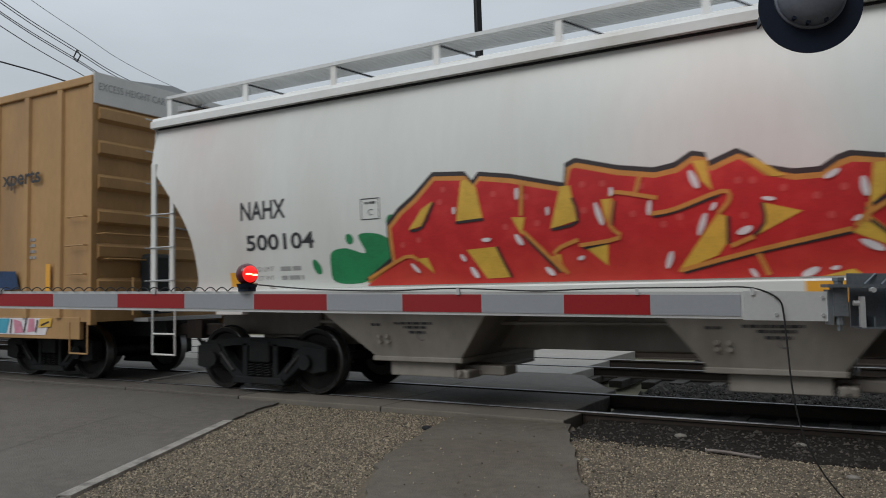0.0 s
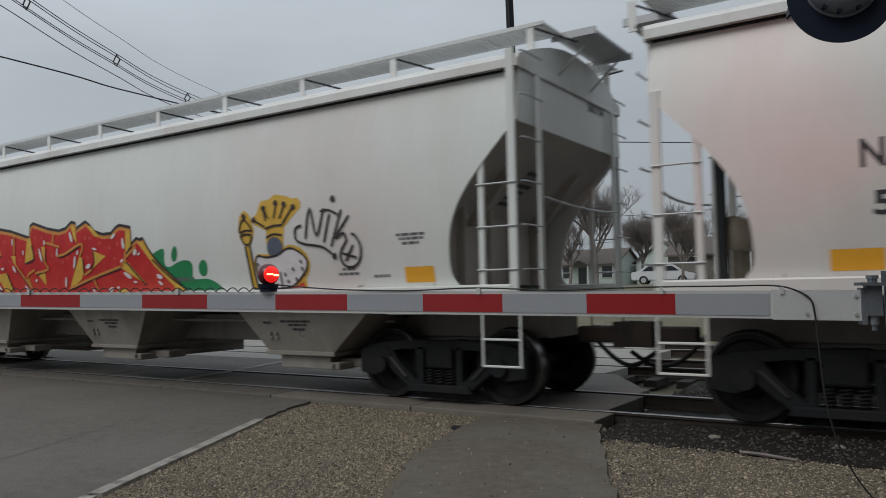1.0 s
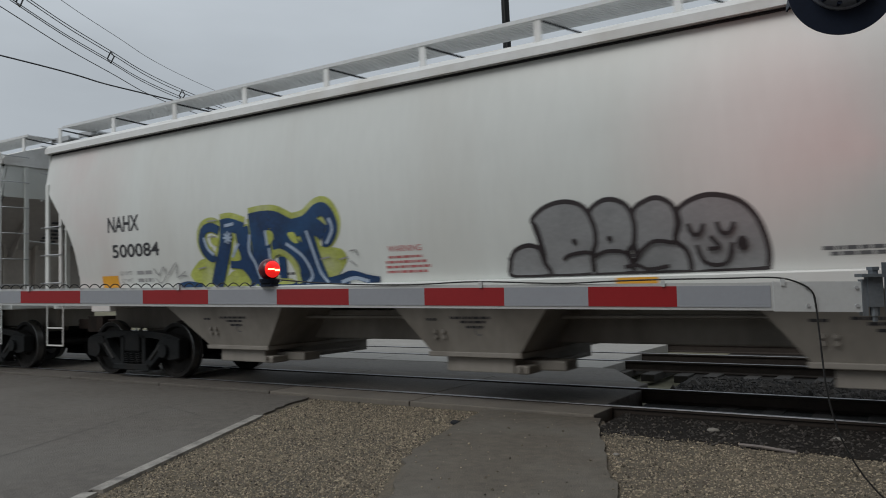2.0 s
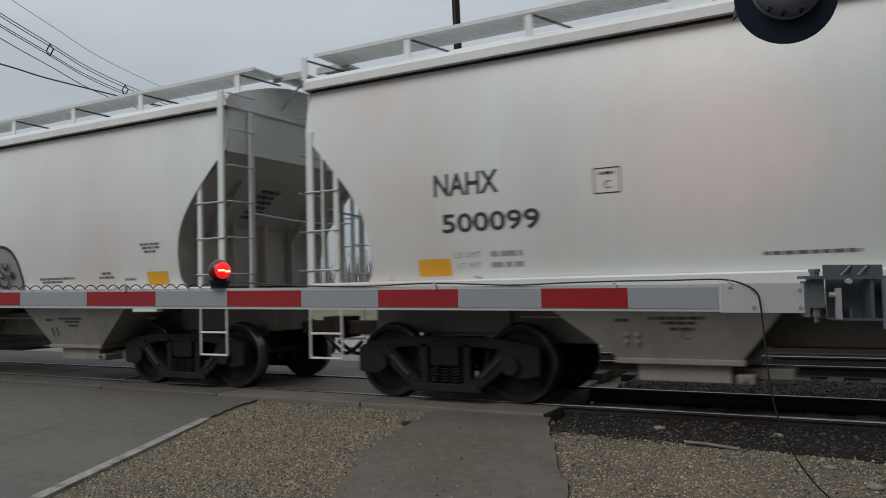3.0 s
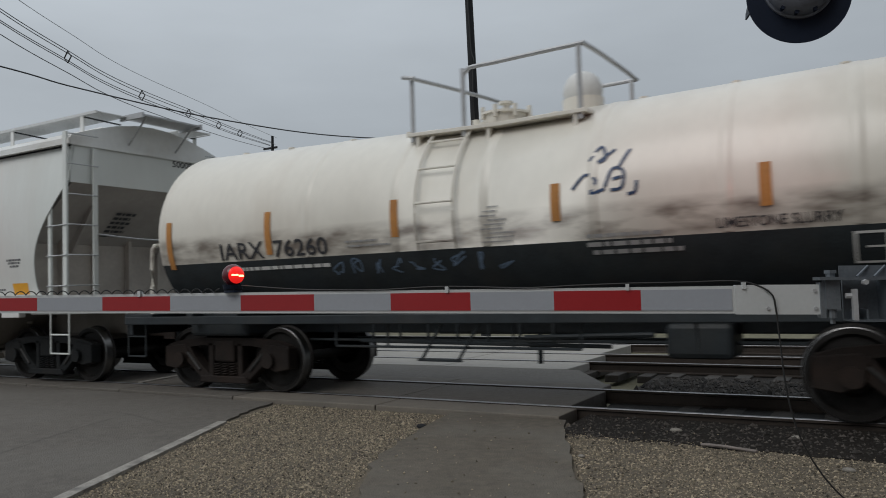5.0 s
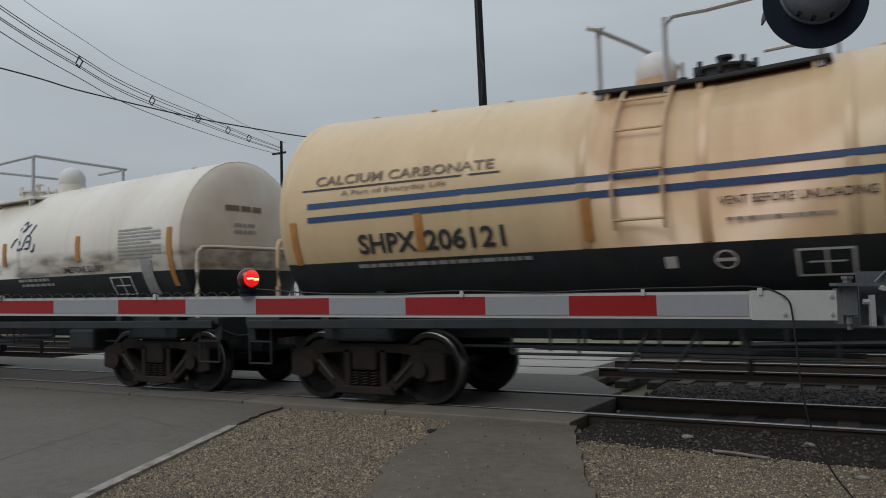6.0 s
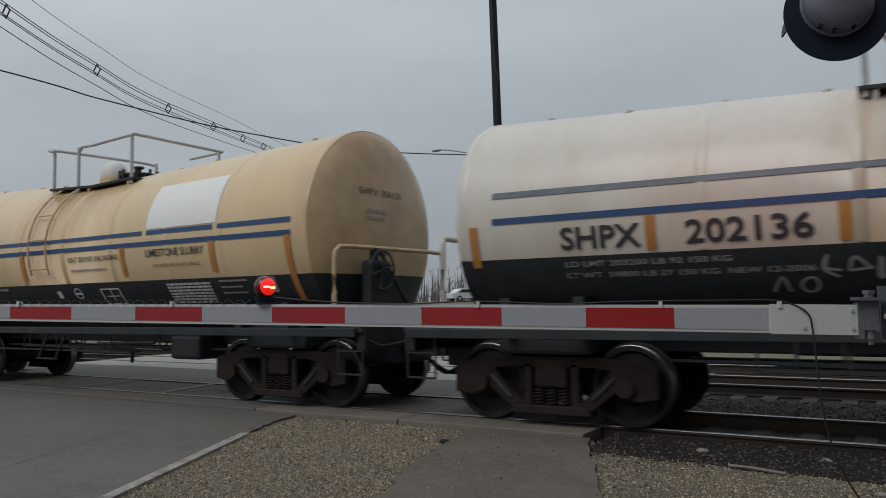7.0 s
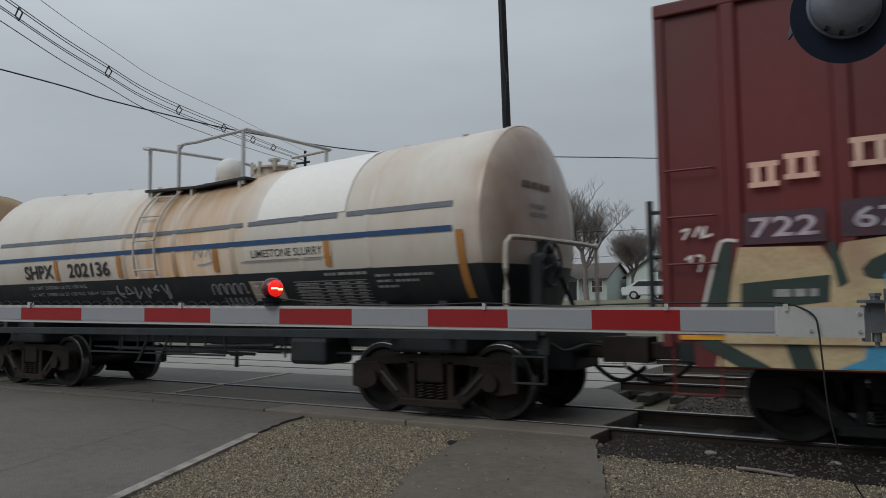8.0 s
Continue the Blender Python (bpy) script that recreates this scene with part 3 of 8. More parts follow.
def truck_part(steel):
    """Three-piece freight truck: bolster with two cast side frames, springs and brake gear."""
    ob = part("truck", boxed(-0.2, 0.2, -1.05, 1.05, 0.42, 0.74, bevel=0.03), steel)
    for s in (-1, 1):
        y0, y1 = s * 0.96 - 0.07, s * 0.96 + 0.07
        bm = bmesh.new()
        prism(bm, [(-1.22, 0.56), (-1.22, 0.66), (-1.0, 0.72), (-0.5, 0.77), (0.5, 0.77), (1.0, 0.72), (1.22, 0.66), (1.22, 0.56), (0.98, 0.60), (0.5, 0.66), (-0.5, 0.66), (-0.98, 0.60)], "y", y0, y1)
        for m in (-1, 1):
            prism(bm, [(m * 1.24, 0.34), (m * 1.24, 0.64), (m * 0.82, 0.68), (m * 0.74, 0.60), (m * 0.80, 0.36), (m * 1.0, 0.30)], "y", y0 - 0.03, y1 + 0.03)
            prism(bm, [(m * 0.90, 0.58), (m * 0.78, 0.40), (m * 0.42, 0.12), (m * 0.30, 0.22), (m * 0.62, 0.48), (m * 0.74, 0.66)], "y", y0 - 0.01, y1 + 0.01)
            prism(bm, [(m * 0.24, 0.2), (m * 0.24, 0.7), (m * 0.34, 0.7), (m * 0.34, 0.2)], "y", y0, y1)
        prism(bm, [(-0.5, 0.12), (0.5, 0.12), (0.44, 0.22), (-0.44, 0.22)], "y", y0 - 0.05, y1 + 0.05)
        bmesh.ops.bevel(bm, geom=bm.edges[:], offset=0.012, segments=1, affect="EDGES")
        part("side_frame", bm, steel, ob)
        # added rods in paler steel: light caught on the frame's diagonal faces
        for m in (-1, 1):
            bm = bmesh.new()
            rod(bm, (m * 0.76, s * 1.045, 0.55), (m * 0.50, s * 1.045, 0.30), 0.022, 8)
            part("brake_lever", bm, CATCHLIGHT_STEEL, ob)
        for x in (-0.15, 0.0, 0.15):
            for yy in (s * 0.91, s * 1.01):
                bm = bmesh.new()
                pts = [(x + 0.055 * math.cos(k * 0.9), yy + 0.045 * math.sin(k * 0.9), 0.22 + 0.0052 * k) for k in range(38)]
                tube(bm, pts, 0.012, 5)
                part("spring", bm, steel, ob)
        for m in (-1, 1):
            bm = bmesh.new()
            rod(bm, (m * 0.889, s * 1.05, 0.457), (m * 0.889, s * 1.12, 0.457), 0.105, 14)
            part("bearing_cap", bm, steel, ob)
    bm = bmesh.new()
    for m in (-1, 1):
        box(bm, m * 0.36 - 0.06, m * 0.36 + 0.06, -0.72, 0.72, 0.3, 0.42)
    rod(bm, (0.55, -0.4, 0.3), (-0.6, -0.2, 0.34), 0.025)
    part("brake_beam", bm, steel, ob)
    return ob


TRUCK_BLACK, TRUCK_BROWN, WHEELS = truck_part(BLACK_STEEL), truck_part(BROWN_STEEL), wheelset_part()


def running_gear(car, xs, truck):
    for x in xs:
        again(truck, car, pose(x, 0, 0))
        for d in (-0.889, 0.889):
            w = again(WHEELS, car, pose(x + d, 0, WHEEL_R))
            WHEELSETS.append((w, x + d))


def coupler(car, x, way, steel=BROWN_STEEL):
    bm = bmesh.new()
    box(bm, x, x + way * 0.55, -0.09, 0.09, 0.72, 0.92, bevel=0.02)
    prism(bm, [(x + way * 0.5, -0.2), (x + way * 0.8, -0.16), (x + way * 0.82, 0.0), (x + way * 0.66, 0.06), (x + way * 0.8, 0.16), (x + way * 0.5, 0.2)], "z", 0.68, 0.98)
    part("coupler", bm, steel, car)
    bm = bmesh.new()
    tube(bm, smooth_line([(x, 0.35, 0.8), (x + way * 0.3, 0.36, 0.5), (x + way * 0.6, 0.25, 0.42), (x + way * 0.9, 0.2, 0.6)], 5), 0.03, 6)
    part("brake_hose", bm, RUBBER, car)


def quad(bm, pts):
    bm.faces.new([bm.verts.new(p) for p in pts])
    return bm


def fill(bm, outline):
    lift = len(bm.faces) * 1e-5
    bm.faces.new([bm.verts.new((p[0], p[1], lift)) for p in outline])
    return bm


def stroke(bm, pts, w, n=6):
    lift = len(bm.faces) * 1e-5
    line = smooth_line([(p[0], p[1], lift) for p in pts], n)
    rows = []
    for i, p in enumerate(line):
        d = (line[min(i + 1, len(line) - 1)] - line[max(i - 1, 0)]).normalized()
        s = Vector((-d.y, d.x, 0)) * w / 2
        rows.append((bm.verts.new(p - s), bm.verts.new(p + s)))
    for a, b in zip(rows, rows[1:]):
        bm.faces.new((a[0], b[0], b[1], a[1]))
    return bm


# ---- train: covered hopper ----
HL = 16.38
TANK_AIR = mat("air_tank_beige", (0.36, 0.31, 0.24), 0.6, 0, 0.12, 3, 0, 60, (0.16, 0.12, 0.09), 0.6, 2)
END_GREY = mat("bulkhead_grey", (0.44, 0.40, 0.36), 0.6, 0, 0.08, 1.5, 0, 60, (0.2, 0.17, 0.15), 0.5, 1.3)


def swell(z):
    """How far a hopper's rounded side stands out at a height."""
    return 0.14 * (1 - ((z - 2.65) / 1.2) ** 2) - 0.08


def bulged(bm, s):
    """Cuts a flat drawing or sheet in level strips and rounds it like the hopper's side."""
    for k in range(1, 18):
        bmesh.ops.bisect_plane(bm, geom=bm.verts[:] + bm.edges[:] + bm.faces[:], plane_co=(0, 0, 1.46 + 0.14 * k), plane_no=(0, 0, 1))
    for v in bm.verts:
        v.co.y += s * swell(v.co.z)
    return bm


def hopper_body():
    car = thing("hopper_car", "white covered hopper car with curved ends and three bays", "train car", "hopper cars of the train")
    curve = smooth_line([(0.0, 3.30, 0), (0.38, 2.9, 0), (0.72, 2.49, 0), (0.90, 2.1, 0), (0.94, 1.64, 0), (0.85, 1.46, 0)], 5)
    left = [(p.x, p.y) for p in curve]
    outline = [(0.0, 3.886)] + left + [(HL - x, z) for x, z in left[::-1]] + [(HL, 3.886)]
    for s in (-1, 1):
        part("side_wall", bulged(prism(bmesh.new(), outline, "y", s * 1.585, s * 1.6), s), WHITE, car, smooth=True)
        # thin black strip that draws the eave's shadow; no separate part there
        part("seam", boxed(0.03, HL - 0.03, s * 1.50, s * 1.527, 3.872, 3.895), LETTER_BLACK, car, "black strip drawn as the shadow under the roof edge")
        part("side_sill", boxed(0.1, HL - 0.1, s * 1.48, s * 1.665, 1.28, 1.458, bevel=0.02), WHITE, car)
    arc = [(-1.585, 3.885), (-1.60, 3.99), (-1.57, 4.045), (-1.2, 4.18), (-0.75, 4.31), (-0.35, 4.38), (0, 4.40)]
    sec = arc + [(-y, z) for y, z in arc[-2::-1]]
    bm = bmesh.new()
    loft(bm, [[(x, y, z) for y, z in sec] for x in (-0.03, HL + 0.03)])
    part("roof", bm, WHITE_ROOF, car, smooth=True)
    bm = bmesh.new()
    for s in (-1, 1):
        box(bm, -0.02, HL + 0.02, s * 1.612 - 0.012, s * 1.612 + 0.012, 3.895, 3.99)
    part("roof_rim", bm, WHITE_ROOF, car)
    for x, way in ((0.0, 1), (HL, -1)):
        wall = [(-1.58, 3.28), (1.58, 3.28), (1.545, 3.9), (1.2, 4.16), (0.75, 4.29), (0, 4.38), (-0.75, 4.29), (-1.2, 4.16), (-1.545, 3.9)]
        part("end_wall", prism(bmesh.new(), wall, "x", x, x + way * 0.02), WHITE, car)
        bm = bmesh.new()
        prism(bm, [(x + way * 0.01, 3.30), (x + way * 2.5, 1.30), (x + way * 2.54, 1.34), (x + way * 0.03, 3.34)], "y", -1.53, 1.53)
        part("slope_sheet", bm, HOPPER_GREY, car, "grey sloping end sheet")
        part("end_bulkhead", boxed(x + way * 1.18, x + way * 1.2, -1.53, 1.53, 1.46, 2.42), END_GREY, car)
        for yy in (-1.0, -0.35, 0.35, 1.0):
            part("bulkhead_post", boxed(x + way * 1.06, x + way * 1.176, yy - 0.03, yy + 0.03, 1.46, 2.45), END_GREY, car)
        for yy in (-0.9, 0.9):
            bm = bmesh.new()
            prism(bm, [(x + way * 0.35, 2.98), (x + way * 0.95, 2.2), (x + way * 1.15, 2.2), (x + way * 0.5, 2.92)], "y", yy - 0.02, yy + 0.02)
            part("stiffener", bm, HOPPER_GREY, car)
        part("end_sill", boxed(x - way * 0.05, x + way * 1.3, -1.45, 1.45, 1.16, 1.30, bevel=0.02), WHITE, car)
        part("centre_plate", boxed(x + way * 0.2, x + way * 2.2, -0.4, 0.4, 0.78, 1.16, bevel=0.02), BAY_GREY, car)
        coupler(car, x, -way)
        for s in (-1, 1):
            for dx, dy, z1, w in ((0.07, 1.62, 4.1, 0.05), (0.47, 1.62, 2.9, 0.036)):
                part("ladder_rail", boxed(x + way * dx - w, x + way * dx + w, s * dy - 0.02, s * dy + 0.02, 1.3, z1 - (0.75 if way == 1 and dx < 0.1 else 0), bevel=0.006), WHITE, car)
            part("ladder_rail", boxed(x - way * 0.08, x - way * 0.04, s * 1.18 - 0.04, s * 1.18 + 0.04, 1.3, 3.86 if way == -1 else 3.3, bevel=0.006), WHITE, car)
            for k in range(6):
                z = 1.62 + 0.485 * k
                if k < 3:
                    bm = bmesh.new()
                    tube(bm, [(x + way * 0.02, s * 1.65, z), (x + way * 0.52, s * 1.65, z)], 0.011, 6)
                    part("rung", bm, GALV, car)
                bm = bmesh.new()
                tube(bm, [(x - way * 0.07, s * 1.66, z), (x - way * 0.10, s * 1.6, z), (x - way * 0.10, s * 1.15, z)], 0.011, 6)
                part("rung", bm, GALV, car)
            bm = bmesh.new()
            for dx in (0.02, 0.5):
                rod(bm, (x + way * dx, s * 1.6, 1.3), (x + way * dx, s * 1.6, 0.53), 0.014, 6)
            for z in (0.54, 0.84):
                rod(bm, (x + way * 0.02, s * 1.6, z), (x + way * 0.5, s * 1.6, z), 0.014, 6)
            part("stirrup_step", bm, WHITE, car)
            part("jacking_pad", boxed(x + way * 1.35, x + way * 1.85, s * 1.5, s * 1.62, 1.12, 1.29, bevel=0.01), WHITE, car)
        bm = bmesh.new()
        tube(bm, smooth_line([(x - way * 0.1, -1.15, 2.45), (x - way * 0.14, -0.4, 2.4), (x - way * 0.14, 0.4, 2.4), (x - way * 0.1, 1.15, 2.45)], 4), 0.015, 6)
        part("grab_iron", bm, GALV, car)
        bm = bmesh.new()
        box(bm, x - way * 0.55, x - way * 0.02, -0.62, 0.62, 4.45, 4.48)
        for yy in (-0.63, 0.63):
            box(bm, x - way * 0.57, x, yy - 0.02, yy + 0.02, 4.41, 4.5)
        part("end_platform", bm, GALV, car)
        for yy in (-0.5, 0.5):
            bm = bmesh.new()
            rod(bm, (x - way * 0.5, yy, 4.45), (x, yy, 4.0), 0.016, 6)
            part("platform_brace", bm, GALV, car)
    bm = bmesh.new()
    lathe(bm, [(-0.42, 0.05), (-0.40, 0.13), (-0.34, 0.2), (0.34, 0.2), (0.40, 0.13), (0.42, 0.05)], 20)
    bmesh.ops.translate(bm, verts=bm.verts[:], vec=(0.4, 0.45, 2.0))
    for y in (0.25, 0.65):
        box(bm, 0.35, 0.45, y - 0.05, y + 0.05, 1.3, 1.82)
    part("air_tank", bm, TANK_AIR, car, "beige air tank on brackets", True)
    part("brake_mast", boxed(0.25, 0.35, -0.05, 0.05, 1.3, 2.95, bevel=0.01), UNDER_BLACK, car, "dark upright channel at the car end")
    # running boards on posts
    for s in (-1, 1):
        board = part("running_board", boxed(-0.16, HL + 0.16, s * 1.21 - 0.008, s * 1.21 + 0.008, 4.44, 4.485), WALKWAY, car, "galvanised slatted running board")
        slat = part("slat", boxed(-0.16, HL + 0.16, 0, 0.040, 0, 0.015), WALKWAY, board)
        for k in range(11):
            one = slat if k == 0 else new("slat", slat.data)
            one.parent = board
            one.matrix_basis = pose(0, min(s * 1.2, s * 0.62) + 0.052 * k, 4.46)
        for k in range(11):
            x = -0.14 + 1.61 * k if k < 10 else HL - 0.04
            bm = bmesh.new()
            box(bm, x - 0.045, x + 0.045, s * 1.195 - 0.01, s * 1.195 + 0.01, 4.14, 4.47)
            part("post", bm, WHITE_ROOF, car)
            bm = bmesh.new()
            rod(bm, (x + 0.05, s * 1.19, 4.42), (x + 0.4, s * 0.75, 4.31), 0.014, 5)
            part("bracket", bm, UNDER_BLACK, car)
    bm = bmesh.new()
    box(bm, 0.9, HL - 0.9, -0.36, 0.36, 4.37, 4.5, bevel=0.04)
    part("hatch_cover", bm, WHITE_ROOF, car)
    # bays
    for c in (4.4, 8.45, 12.72):
        top = [(c - 1.75, -1.5, 1.46), (c + 1.3, -1.5, 1.46), (c + 1.3, 1.5, 1.46), (c - 1.75, 1.5, 1.46)] if c < 5 else [(c - 1.3, -1.5, 1.46), (c + (1.75 if c > 12 else 1.3), -1.5, 1.46), (c + (1.75 if c > 12 else 1.3), 1.5, 1.46), (c - 1.3, 1.5, 1.46)]
        bot = [(c - 0.6, -1.22, 0.58), (c + 0.6, -1.22, 0.58), (c + 0.6, 1.22, 0.58), (c - 0.6, 1.22, 0.58)]
        bm = bmesh.new()
        loft(bm, [top, bot], ring=True)
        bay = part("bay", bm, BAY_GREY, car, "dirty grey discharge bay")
        bm = bmesh.new()
        box(bm, c - 0.64, c + 0.64, -1.26, 1.26, 0.54, 0.6, bevel=0.01)
        box(bm, c - 0.42, c + 0.5, -1.18, 1.18, 0.36, 0.54, bevel=0.01)
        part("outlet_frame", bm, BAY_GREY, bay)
        bm = bmesh.new()
        box(bm, c + 0.5, c + 1.05, -0.95, -0.6, 0.38, 0.5, bevel=0.02)
        box(bm, c + 0.55, c + 0.72, -1.25, -0.9, 0.36, 0.46, bevel=0.02)
        rod(bm, (c + 0.62, -1.3, 0.43), (c + 0.62, 0.8, 0.43), 0.03)
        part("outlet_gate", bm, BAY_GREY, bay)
        bm = bars([(-0.25, 1.0, 0.55, 0.03), (-0.12, 0.95, 0.35, 0.03), (-0.05, 0.89, 0.24, 0.03), (-0.6, 0.98, 0.16, 0.03)])
        for v in bm.verts:
            z = v.co.y
            v.co = Vector((c + v.co.x, -1.5 + (1.46 - z) / 0.88 * 0.28 - 0.006, z))
        part("stencil", bm, LETTER_BLACK, bay)["kind"] = "stuff"
        bm = words("C", 0.1)
        for v in bm.verts:
            z = 0.80 + v.co.y
            v.co = Vector((c + 0.06 + v.co.x, -1.5 + (1.46 - z) / 0.88 * 0.28 - 0.006, z))
        part("bay_letter", bm, LETTER_DARK, bay)
        bm = bmesh.new()
        for dx, dz in ((-0.5, 0.85), (-0.38, 0.85), (-0.5, 0.78), (-0.38, 0.78)):
            yy = -1.5 + (1.46 - dz) / 0.88 * 0.28
            rod(bm, (c + dx, yy, dz), (c + dx, yy - 0.03, dz), 0.025, 8)
        part("vibrator_bracket", bm, BAY_GREY, bay)["kind"] = "stuff"
    part("centre_sill", boxed(1.0, HL - 1.0, -0.32, 0.32, 0.66, 1.08, bevel=0.02), BAY_GREY, car)
    bm = bmesh.new()
    rod(bm, (2.5, -0.75, 1.0), (14.0, -0.75, 1.0), 0.025, 6)
    rod(bm, (2.5, 0.6, 0.95), (14.0, 0.6, 0.95), 0.025, 6)
    part("brake_pipe", bm, BAY_GREY, car)
    return car


HOPPER = hopper_body()
hoppers = [HOPPER, copy_thing(HOPPER, pose(0, 0, 0)), copy_thing(HOPPER, pose(0, 0, 0))]
SIDE = -1.6


def mark(car, name, bm, material, x=0.0, z=0.0, layer=1, label="", y=SIDE):
    bm = on_side(bm, x, z, y - 0.003 * layer)
    if name == "letter":
        return letters(name, bulged(bm, -1) if y == SIDE else bm, material, car, label)
    ob = part(name, bulged(bm, -1) if y == SIDE else bm, material, car, label)
    return tagged(ob, kind="stuff") if name in ("stencil", "graffiti_wedge", "graffiti_detail", "graffiti_line", "graffiti_highlight", "graffiti_splash", "graffiti_tag", "graffiti_patch") else ob


for car, s, number in zip(hoppers, (-9.36, 8.5, 26.25), ("500104", "500084", "500099")):
    CARS.append((car, s))
    running_gear(car, (1.6, 14.9), TRUCK_BLACK)
    mark(car, "letter", words("NAHX", 0.25, 0.80, 0.022), LETTER_BLACK, 1.86, 2.39, label="black stencilled reporting mark")
    mark(car, "letter", words(number, 0.215, 1.18, 0.022), LETTER_BLACK, 1.94, 1.975, label="black stencilled car number")
    mark(car, "lettering", words("LD LMT", 0.06, 0.33), LETTER_GREY, 2.06, 1.70)
    mark(car, "lettering", words("LT WT", 0.06, 0.28), LETTER_GREY, 2.1, 1.58)
    mark(car, "stencil", bars([(0.45, 0.12, 0.38, 0.055), (0.45, 0, 0.38, 0.055)]), LETTER_GREY, 2.06, 1.58)
    px = 3.72 if number == "500099" else 3.88
    bm = bmesh.new()
    for a in ((0, 0, 0.28, 0.012), (0, 0.25, 0.28, 0.262), (0, 0, 0.012, 0.26), (0.268, 0, 0.28, 0.26)):
        quad(bm, [(a[0], a[1], 0), (a[2], a[1], 0), (a[2], a[3], 0), (a[0], a[3], 0)])
    if number != "500084":
        mark(car, "plate_frame", bm, LETTER_BLACK, px, 2.28)
        mark(car, "lettering", words("C", 0.08), LETTER_BLACK, px + 0.11, 2.33)
        mark(car, "stencil", bars([(0, 0, 0.16, 0.03)]), LETTER_BLACK, px + 0.06, 2.47)
    wx = 6.88 if number == "500099" else 7.42
    if number != "500104":
        mark(car, "lettering", words("WARNING", 0.075, 0.5, 0.01), LETTER_RED, wx + 0.05, 1.83)
        mark(car, "stencil", bars([(0.05, 0.19, 0.5, 0.03), (0, 0.13, 0.62, 0.03), (0, 0.07, 0.66, 0.03), (0, 0.01, 0.6, 0.03)]), LETTER_RED, wx, 1.56)
    for x, z, w in ((5.28, 1.6, 0.8), (10.32, 1.6, 0.6), (10.34, 1.64, 0.56), (12.29, 1.63, 0.86), (12.35, 1.58, 0.5), (13.73, 1.62, 0.33), (13.8, 1.68, 0.2), (14.7, 2.07, 0.42), (14.74, 2.02, 0.36), (14.78, 1.965, 0.25), (9.12, 1.66, 0.25), (9.14, 1.58, 0.22), (14.3, 1.58, 0.25)):
        mark(car, "stencil", bars([(0, 0, w, 0.034)]), LETTER_DARK, x, z)
    for x in (1.58, 8.8 if number == "500104" else 10.4, 14.78):
        bm = bmesh.new()
        quad(bm, [(0, 0, 0), (0.43, 0, 0), (0.43, 0.19, 0), (0, 0.19, 0)])
        if 8 < x < 11:
            mark(car, "reflector", bm, REFLECT_YELLOW, x, 1.245, 1, "yellow reflector strip", -1.668)
            continue
        mark(car, "reflector", bm, REFLECT_YELLOW, x, 1.505, 1, "yellow reflector strip")
    for text, width, z in (("NAHX", 0.42, 3.95), (number, 0.55, 3.76)):
        for way, x in ((1, HL + 0.005), (-1, -0.005)):
            bm = words(text, 0.12, width, 0.015)
            for v in bm.verts:
                v.co = Vector((x, way * (0.45 + v.co.x), z + v.co.y))
            part("lettering", bm, LETTER_BLACK, car)
    bm = bars([(0, -0.07 * k, 0.4 - 0.05 * (k % 2), 0.04) for k in range(6)])
    for v in bm.verts:
        z = 2.86 + v.co.y
        v.co = Vector((HL - 1.25 * (3.30 - z) + 0.012, -0.35 + v.co.x, z))
    part("stencil", bm, LETTER_BLACK, car)["kind"] = "stuff"
    for ob in car.children:
        if ob.name.split(".")[0] in ("post", "bracket"):
            ob.matrix_basis = pose({"500104": 0.03, "500084": -0.13, "500099": -0.2}[number], 0, 0)

# spray paint on the hoppers
SPRAY_BLACK = mat("spray_black", (0.025, 0.018, 0.02), 0.5, 0, 0.2, 10)
SPRAY_YELLOW = mat("spray_yellow", (0.62, 0.38, 0.05), 0.5, 0, 0.15, 6)
SPRAY_ORANGE = mat("spray_orange", (0.55, 0.23, 0.045), 0.55, 0, 0.15, 6)
SPRAY_RED = mat("spray_red", (0.49, 0.009, 0.012), 0.6, 0, 0.15, 5, 0, 60, (0.57, 0.045, 0.04), 0.4, 5)
band(SPRAY_RED, 2, 1.42, 0.12, 0.4, (0.56, 0.06, 0.03), 0.8, 1.0)
SPRAY_ROSE = mat("spray_rose", (0.56, 0.06, 0.055), 0.6, 0, 0.15, 5)
SPRAY_TURQUOISE = mat("spray_turquoise", (0.05, 0.30, 0.42), 0.55, 0, 0.2, 4)
SPRAY_GREEN = mat("spray_green", (0.01, 0.20, 0.07), 0.5, 0, 0.2, 4)
SPRAY_WHITE = mat("spray_white", (0.68, 0.64, 0.66), 0.5, 0, 0.1, 8)
SPRAY_BLUE = mat("spray_blue", (0.006, 0.034, 0.105), 0.5, 0, 0.4, 2.5, 0, 60, (0.012, 0.075, 0.19), 0.6, 2)
SPRAY_LIME = mat("spray_lime", (0.38, 0.42, 0.09), 0.55, 0, 0.3, 4, 0, 60, (0.5, 0.52, 0.36), 0.6, 3)
SPRAY_GREY = mat("spray_grey", (0.24, 0.245, 0.25), 0.5, 0, 0.15, 3)
SPRAY_SLATE = mat("spray_slate", (0.09, 0.11, 0.15), 0.5, 0, 0.2, 6)
SPRAY_FADED = mat("spray_washed_blue", (0.20, 0.36, 0.48), 0.6, 0, 0.3, 8)
SPRAY_PALE = mat("spray_pale_blue", (0.35, 0.43, 0.55), 0.5, 0, 0.15, 6)


